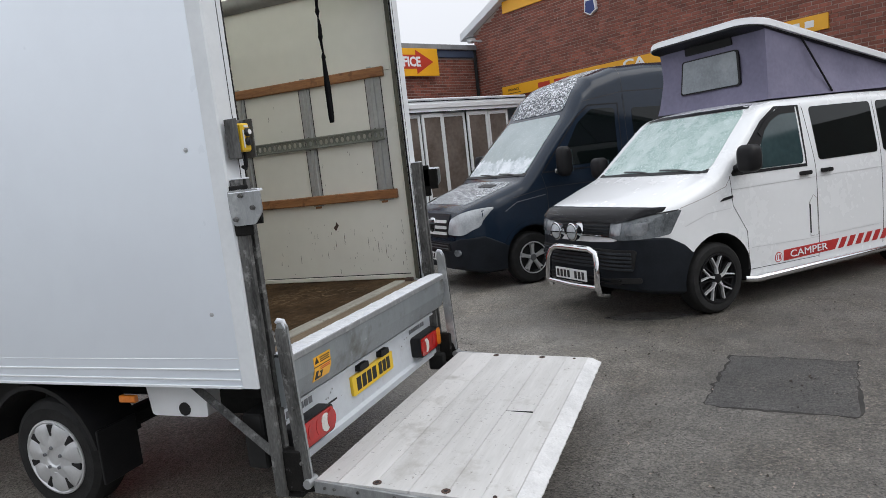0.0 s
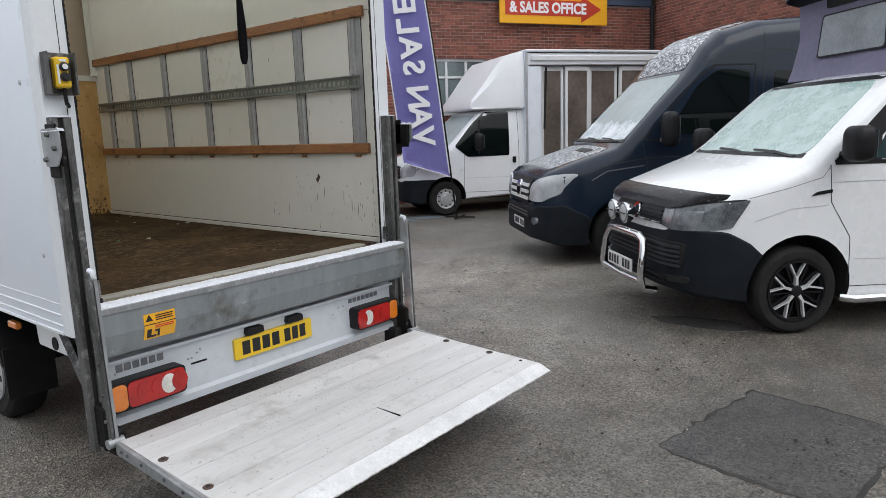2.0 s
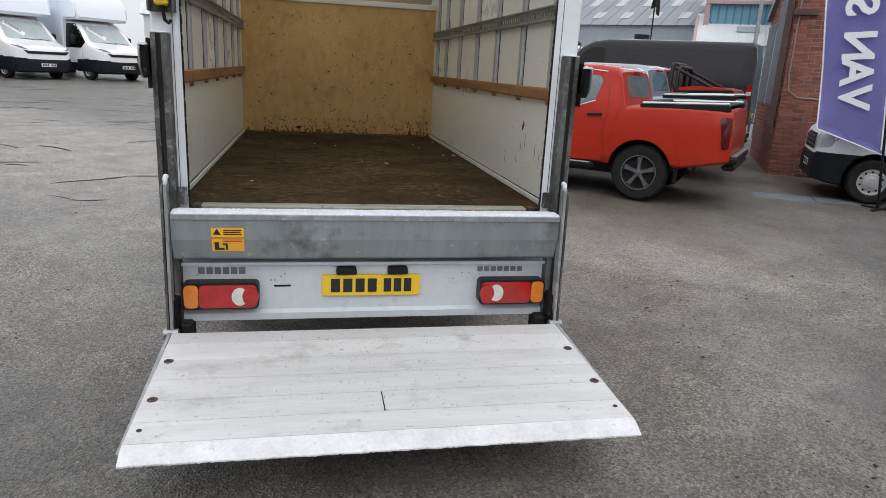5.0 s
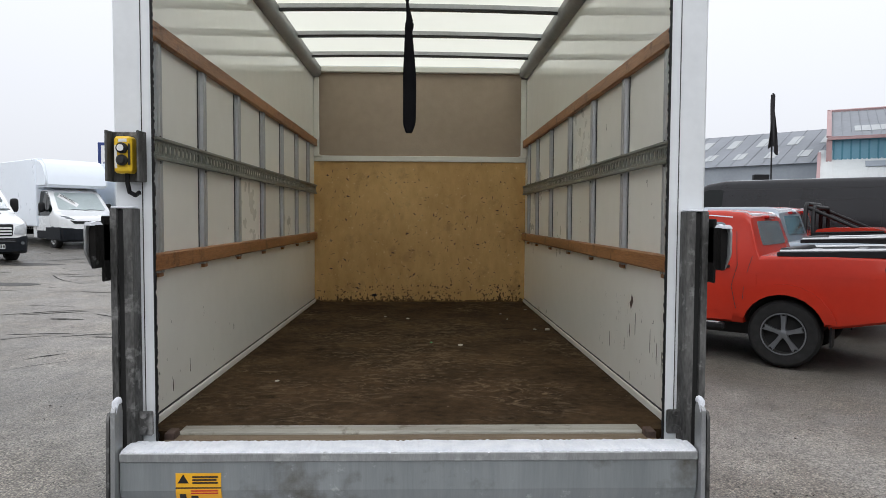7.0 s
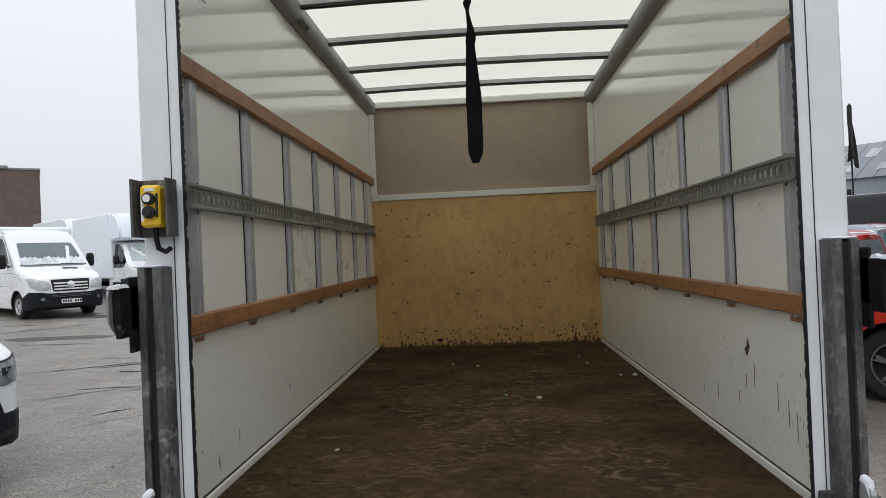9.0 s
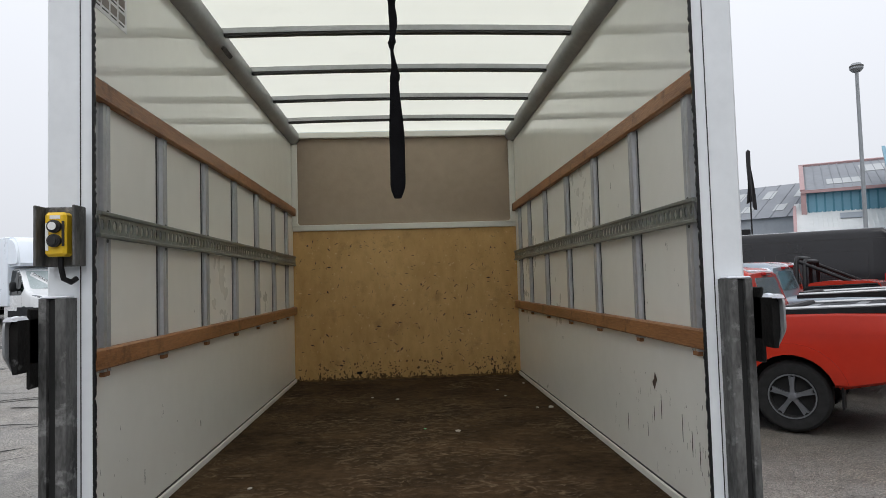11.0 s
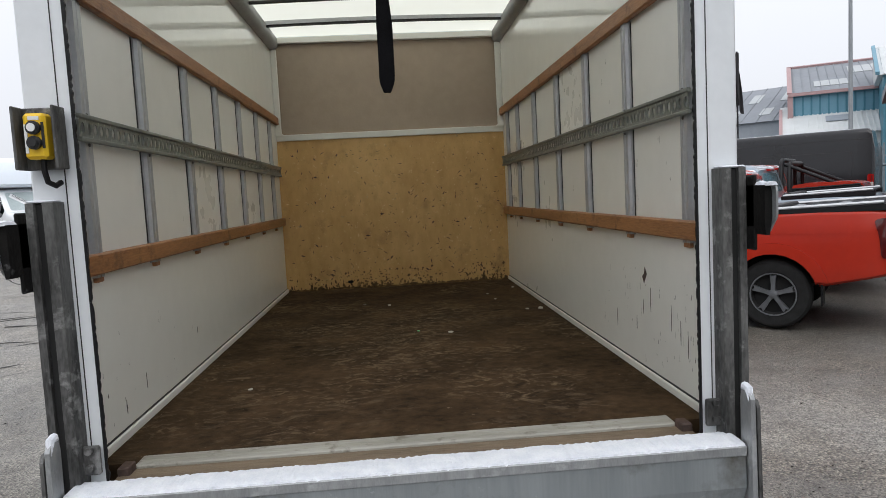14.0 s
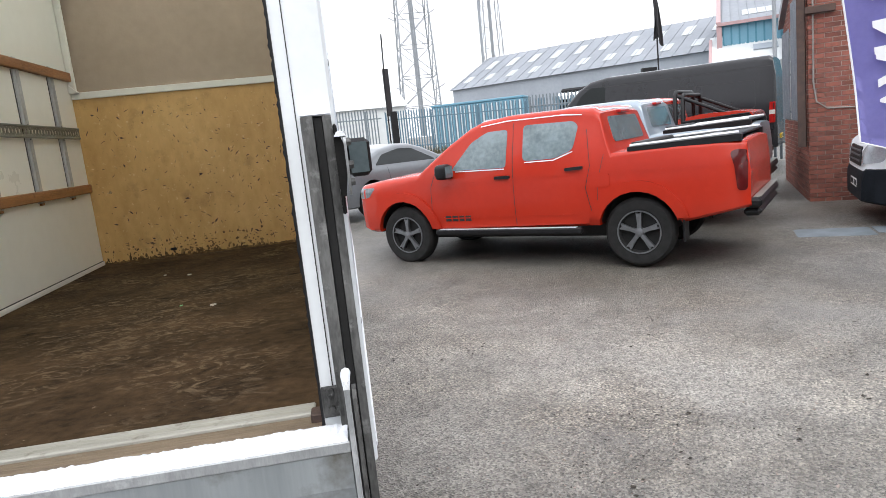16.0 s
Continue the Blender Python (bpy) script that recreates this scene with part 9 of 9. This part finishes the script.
MINI = dict(SPR)
MINI.update(paint=YELLOWPAINT, wheel="trim", axles=(1.0, 4.4), L=5.5, body_label="yellow minibus body",
            top=[(u if u < 5.5 else 5.5, z if z < 2.2 else 2.2 + (z - 2.2) * 0.5) for u, z in SPR["top"] if u <= 5.6])
MINI["trim"] = MOV["trim"] + [("roof_band", "F", rounded([(-0.7, 2.14), (0.7, 2.14), (0.6, 2.36), (-0.6, 2.36)], 0.05), WHITE, 0.006)]
vehicle("minibus", on_ground(-2.3, 21.6, -82), "yellow and white minibus parked across the yard", "van", MINI)


# palisade fences
def palisade(p, q, mtl, h, label, step=0.16):
    p, q = Vector(p), Vector(q)
    n = int((q - p).length / step)
    d = (q - p).normalized()
    s = Vector((-d.y, d.x, 0))
    fn = thing("fence", Matrix.Identity(4), label, "fence")
    one = None
    M0 = Matrix((d, s, Vector((0, 0, 1)))).transposed().to_4x4()
    for i in range(n):
        c = p + d * (i * step)
        c.z = ground_z(c.x, c.y)
        if one is None:
            bm = bmesh.new()
            prism(bm, [(-0.035, 0.05), (0.035, 0.05), (0.035, h - 0.12), (0.02, h), (0.0, h - 0.05), (-0.02, h), (-0.035, h - 0.12)], "y", -0.01, 0.01)
            ob = part("pale", bm, mtl, fn)
            one = ob.data
        else:
            ob = new("pale", one)
            ob.parent = fn
        ob.matrix_basis = Matrix.Translation(c) @ M0
    for z in (0.5, h - 0.5):
        a, b = p.copy(), q.copy()
        a.z, b.z = ground_z(a.x, a.y) + z, ground_z(b.x, b.y) + z
        bm = bmesh.new()
        tube(bm, [a + s * 0.03, b + s * 0.03], 0.03, 4)
        part("rail", bm, mtl, fn)
    k = 0.0
    while k < (q - p).length:
        c = p + d * k + s * 0.06
        c.z = ground_z(c.x, c.y)
        part("post", B((c.x - 0.05, c.y - 0.05, c.z), (c.x + 0.05, c.y + 0.05, c.z + h - 0.1)), mtl, fn)
        k += 2.75


palisade((-3.0, 34.5, 0), (3.3, 34.0, 0), FENCE, 2.7, "galvanised palisade fence with pointed pales")
palisade((3.8, 38, 0), (15.5, 33, 0), FENCE_BLUE, 2.6, "blue-grey palisade fence with pointed pales")
palisade((9.5, 27.5, 0), (21, 20, 0), FENCE, 2.6, "grey palisade fence behind the parked vans")
palisade((10.7, 18.0, 0), (13.2, 13.6, 0), FENCE, 2.3, "grey palisade gate beside the brick building")


def lattice(x, y, base, foot, top, h, bays, mtl, label):
    m = thing("lattice_mast", pose(x, y, base), label, "mast")
    side = lambda z: foot + (top - foot) * min(1, z / (h * 0.8))
    cs = ((-1, -1), (1, -1), (1, 1), (-1, 1))
    for c in cs:
        bm = bmesh.new()
        tube(bm, [(c[0] * side(z) / 2, c[1] * side(z) / 2, z) for z in (0, h * 0.4, h * 0.8, h)], 0.11, 5)
        part("leg", bm, mtl, m)
    bm = bmesh.new()
    for i in range(bays):
        z0, z1 = h * i / bays, h * (i + 1) / bays
        for a, b in zip(cs, cs[1:] + cs[:1]):
            p0, p1 = (a[0] * side(z0) / 2, a[1] * side(z0) / 2, z0), (b[0] * side(z1) / 2, b[1] * side(z1) / 2, z1)
            r0, r1 = (b[0] * side(z0) / 2, b[1] * side(z0) / 2, z0), (a[0] * side(z1) / 2, a[1] * side(z1) / 2, z1)
            tube(bm, [p0, p1], 0.05, 4)
            tube(bm, [r0, r1], 0.05, 4)
            tube(bm, [r1, p1], 0.05, 4)
    part("bracing", bm, mtl, m)["kind"] = "stuff"
    bm = bmesh.new()
    tube(bm, [(0, 0, 0), (0, 0, h)], 0.35, 8)
    part("cable_duct", bm, mtl, m)
    for z in (h * 0.14, h * 0.36):
        for c in cs:
            bm = bmesh.new()
            tube(bm, [(c[0] * side(z) / 2, c[1] * side(z) / 2, z), (c[0] * (side(z) / 2 + 0.9), c[1] * side(z) / 2, z + 0.5)], 0.06, 4)
            part("bracket", bm, mtl, m)


lattice(13.0, 95, 2.0, 5.4, 3.0, 46, 11, MASTSTEEL, "grey steel lattice mast standing far off in the haze")
lattice(35, 140, 2.0, 4.6, 2.0, 60, 14, MASTSTEEL, "thin steel lattice mast far off in the haze")


def pole(x, y, h, r, label, lamp=False):
    z = ground_z(x, y)
    p = thing("street_lamp" if lamp else "flag_pole", pose(x, y, z), label, "street lamp" if lamp else "pole")
    bm = bmesh.new()
    tube(bm, [(0, 0, 0), (0, 0, h * 0.4), (0, 0, h)], [r * 1.1, r, r * 0.8], 8)
    part("post", bm, MASTSTEEL, p)
    bm = bmesh.new()
    tube(bm, [(0, 0, 0), (0, 0, 1.4)], r * 1.4, 8)
    part("base", bm, GALV_DARK, p)
    if lamp:
        bm = bmesh.new()
        lathe(bm, [(0.0, -0.36), (0.22, -0.34), (0.37, -0.18), (0.37, 0.02), (0.25, 0.16), (0.0, 0.20)], 18, "z", (0, 0, h))
        hd = part("lamp_head", bm, MASTSTEEL, p, "round grey lamp head")
        bm = bmesh.new()
        lathe(bm, [(0.385, -0.06), (0.39, -0.02), (0.385, 0.02)], 18, "z", (0, 0, h))
        part("rim", bm, GALV_DARK, hd)
    return p


pole(27.25, 35.9, 13.5, 0.12, "grey street lamp post with a round head", True)
pole(19.0, 78.5, 34.0, 0.16, "tall thin grey pole far off")
pole(-20.3, 45.0, 16.0, 0.07, "thin grey lamp post across the yard")
fp = thing("flag_pole", pose(13.55, 23.3, ground_z(13.55, 23.3)), "black flag hanging on a thin black pole", "flag pole")
bm = bmesh.new()
tube(bm, [(0, 0, 0), (0, 0, 6.3)], 0.03, 6)
part("post", bm, BLACK, fp)
part("box", B((-0.7, -0.1, 2.3), (-0.1, 0.1, 3.15), 0.02), BLACK, fp)
bm = bmesh.new()
g = {}
for i in range(9):
    for j in range(13):
        f, t = i / 8, j / 12
        wd = 0.52 * (1 - t) ** 0.8 + 0.02
        g[i, j] = bm.verts.new((wd * (0.75 * f - 0.3) + 0.05 * math.sin(7 * f + 3 * t), 0.10 * math.sin(9 * f), 4.15 + 2.1 * t + 0.25 * f * (1 - t) * math.sin(5 * f)))
for i in range(8):
    for j in range(12):
        bm.faces.new((g[i, j], g[i + 1, j], g[i + 1, j + 1], g[i, j + 1]))
part("flag", bm, FLAGBLACK, fp, "limp black flag")
fp = thing("flag_pole", pose(3.3, 28.9, ground_z(3.3, 28.9)), "black banner on a leaning pole by the gate", "flag pole")
bm = bmesh.new()
tube(bm, [(0, 0, 0), (-0.02, 0, 2.6), (0.08, 0, 5.8)], 0.035, 6)
part("post", bm, BLACK, fp)
part("banner", B((-0.05, -0.02, 2.2), (0.22, 0.0, 4.3), 0.005), FLAGBLACK, fp)
part("gate_post", B((0.1, -0.15, 0.0), (0.4, 0.15, 2.4), 0.02), BLACK, fp)


# ---- buildings beyond the fence ----
def roofed(name, M, L, depth, wall_h, ridge_h, wall_mtl, roof_mtl, label, lights=0, seam=1.0, one_slope=False):
    """A shed: x along its front, y back, a pitched roof with rooflights and sheet seams."""
    b = thing(name, M, label, "building")
    part("wall", B((0, 0, -1), (L, depth, wall_h)), wall_mtl, b)
    bm = bmesh.new()
    r = depth if one_slope else depth / 2
    prism(bm, [(-0.3, wall_h - 0.05), (r, ridge_h), (depth + 0.3 if not one_slope else depth + 0.01, wall_h - 0.05 if not one_slope else wall_h)], "x", -0.3, L + 0.3)
    roof = part("roof", bm, roof_mtl, b)
    up = Vector((0, r + 0.3, ridge_h - wall_h + 0.05))
    sl = up.length
    R = Matrix.Translation((0, -0.3, wall_h - 0.05)) @ Matrix.Rotation(math.atan2(up.z, up.y), 4, "X")
    k = 0.0
    while k < L:
        part("seam", B((k, 0, 0.0), (k + 0.06, sl, 0.05), 0, R), roof_mtl, roof)
        k += seam
    for i in range(lights):
        for v in ((0.18, 0.36), (0.55, 0.8)):
            a = (i + (0.2 if v[0] < 0.4 else 0.55)) * L / lights
            part("rooflight", B((a, v[0] * sl, 0.01), (a + L / lights * 0.33, v[1] * sl, 0.045), 0, R), ROOFPALE, roof)
    return b, R


def heading(p, q):
    p, q = Vector(p), Vector(q)
    return Matrix.Translation(p) @ Matrix.Rotation(math.atan2(q.y - p.y, q.x - p.x), 4, "Z")


roofed("warehouse", heading((13.5, 70, 0), (36, 47, 0)), 32, 16, 6.4, 10.0, WALLGREY, ROOFSHEET, "long grey warehouse with a sheet roof and rooflights", 12, 1.3)
b, R = roofed("blue_shed", heading((30.0, 45.9, 0), (38.5, 40.7, 0)), 14, 9, 7.75, 10.9, CLAD_BLUE, ROOFSHEET, "blue clad shed with a pale grey roof edged in faded red", 2, 0.6, True)
part("red_trim", B((-0.35, -0.4, 7.55), (14.3, -0.25, 7.78)), PINK, b)
part("red_trim", B((-0.4, -0.3, 3.0), (-0.05, 0.05, 7.6)), PINK, b)
part("red_trim", B((-0.42, 0, 0.0), (-0.1, 9.7, 0.16), 0, R), PINK, b)
part("red_trim", B((-0.42, 9.5, 0.0), (14.3, 9.8, 0.16), 0, R), PINK, b)
k = 0.0
while k < 14:
    part("rib", B((k, -0.05, 3.0), (k + 0.12, 0.0, 7.5)), CLAD_TEAL, b)
    k += 0.55
b, R = roofed("white_cabin", heading((27.85, 43.5, 0), (36.35, 38.3, 0)), 14, 5, 4.5, 7.0, CABIN, CABIN, "white lean-to shed with small vents", 0, 0.3, True)
part("red_trim", B((-0.38, 0, 0.0), (-0.16, 5.2, 0.12), 0, R), PINK, b)
for k in (2.6, 9.0, 12.5):
    part("vent", B((k, 2.2, 0.05), (k + 1.6, 3.2, 0.10), 0, R), WALLGREY, b)
b, R = roofed("teal_shed", heading((30.6, 37.6, 0), (38.2, 32.2, 0)), 12, 8, 7.7, 10.6, CLAD_TEAL, CABIN, "teal clad shed with a white roof", 0, 0.5, True)
part("gable_trim", B((-0.42, 0, 0.0), (-0.2, 8.6, 0.2), 0, R), CLAD_BLUE, b)
k = 0.0
while k < 12:
    part("rib", B((k, -0.04, -0.5), (k + 0.08, 0.0, 7.5)), CLAD_TEAL, b)
    k += 0.45
bm = bmesh.new()
far = thing("brick_block", heading((-35.02, 37.4, 0), (-29.82, 41.1, 0)), "brown brick block with a white sign across the yard", "building")
part("wall", B((-6, 0, -1), (6.4, 9, 8.55)), FARBRICK, far)
part("roof", B((-6.1, -0.1, 8.55), (4.6, 9.1, 8.75)), FASCIA, far)
part("roof", B((4.6, -0.05, 8.5), (6.45, 9.1, 8.62)), FASCIA, far)
sg = part("sign", B((-1.0, -0.12, 6.35), (4.0, -0.02, 8.6), 0.02), SIGN_W, far, "white sign with dark lettering shapes and stripes")
for k in range(5):
    part("bar", B((0.6 + k * 0.66, -0.14, 7.75), (1.1 + k * 0.66, -0.12, 8.2)), SIGN_B, sg)
for k, c in enumerate((SIGN_B, SIGN_R, SIGN_Y)):
    bm = bmesh.new()
    prism(bm, [(1.6 + k * 0.45, 6.4), (2.0 + k * 0.45, 6.4), (3.9, 7.55 - k * 0.45), (3.9, 7.95 - k * 0.45)], "y", -0.14, -0.12)
    part("stripe", bm, c, sg)
part("notice", B((2.2, -0.08, 5.6), (3.4, -0.02, 6.1)), SIGN_Y, far)
bm = bmesh.new()
ty = thing("totem_sign", pose(-21.4, 43.9, -1.3, 0, 0, 20), "blue edged white totem sign behind the vans", "sign")
part("panel", B((-0.75, -0.15, 0), (0.75, 0.15, 8.0), 0.03), SIGN_B, ty)
part("face", B((-0.55, -0.17, 4.5), (0.72, -0.15, 7.8)), SIGN_W, ty)
for z0, z1, a, b2 in ((6.9, 7.05, -0.3, 0.5), (6.2, 6.65, -0.45, 0.62), (5.6, 5.75, -0.4, 0.55)):
    part("bar", B((a, -0.19, z0), (b2, -0.17, z1)), SIGN_B, ty)
lo, _ = roofed("low_shed", heading((-13, 55, 0.5), (4, 57, 0.5)), 20, 8, 4.2, 6.0, CABIN, CABIN, "long pale shed in the haze", 0, 1.2)
part("window_band", B((3, -0.03, 1.9), (9, 0.0, 2.8)), PANE, lo)
# lorry cab and sheds behind the fence
tk = thing("lorry", pose(16.4, 40.8, ground_z(16.4, 40.8) - 0.0, 0, 0, -120), "white lorry cab parked behind the fence", "lorry")
part("cab", B((-2.2, -1.2, 0.7), (0, 1.2, 2.9), 0.15), WHITE, tk)
part("windscreen", B((-0.02, -1.0, 1.7), (0.02, 1.0, 2.5), 0.0), GLASS, tk)
part("deflector", B((-1.6, -1.0, 2.9), (-0.6, 1.0, 3.2), 0.12), BLACK, tk)
part("side_window", B((-1.2, 1.19, 1.7), (-0.3, 1.215, 2.5)), GLASS, tk)
part("chassis", B((-7, -0.6, 0.6), (-2.2, 0.6, 1.0), 0.05), DARK, tk)
for u in (-1.0, -5.5):
    for s in (-1, 1):
        wheel(tk, u, s * 1.05, 0.5, s, "steel", 0.28, 0.3)
ct = thing("container", pose(10.4, 42.0, ground_z(10.4, 42), 0, 0, -25), "blue roofed store with a pale side", "container")
part("body", B((-3, -1.2, 0), (3, 1.2, 2.7), 0.03), CLAD_BLUE, ct)
part("roof", B((-3.05, -1.25, 2.7), (3.05, 1.25, 2.85), 0.03), CLAD_BLUE, ct)
for k in range(20):
    part("rib", B((-2.95 + k * 0.3, -1.25, 0.1), (-2.85 + k * 0.3, -1.2, 2.6)), CABIN, ct)
hut = thing("hut", pose(19.5, 45.0, ground_z(19.5, 45), 0, 0, -25), "low hut with a pale flat roof", "hut")
part("wall", B((-2.4, -1.5, 0), (2.4, 1.5, 2.5), 0.02), CLAD_BLUE, hut)
part("roof", B((-2.6, -1.8, 2.5), (2.6, 1.8, 2.65), 0.02), ROOFPALE, hut)
# dry scrub along the fence
bm = bmesh.new()
for _ in range(1500):
    t = random.random()
    x, y = 3.8 + 11.7 * t, 37.5 - 5 * t + random.uniform(-0.9, 0.5)
    z = ground_z(x, y)
    h, a = random.uniform(0.15, 0.55), random.uniform(0, 6.28)
    v = [bm.verts.new(p) for p in ((x, y, z), (x + 0.05 * math.cos(a), y + 0.05 * math.sin(a), z), (x + random.uniform(-0.2, 0.2), y + random.uniform(-0.2, 0.2), z + h))]
    bm.faces.new(v)
tagged(part("scrub", bm, LEAF, sharp=0), "dry grass and scrub below the fence", "scrub", kind="stuff")
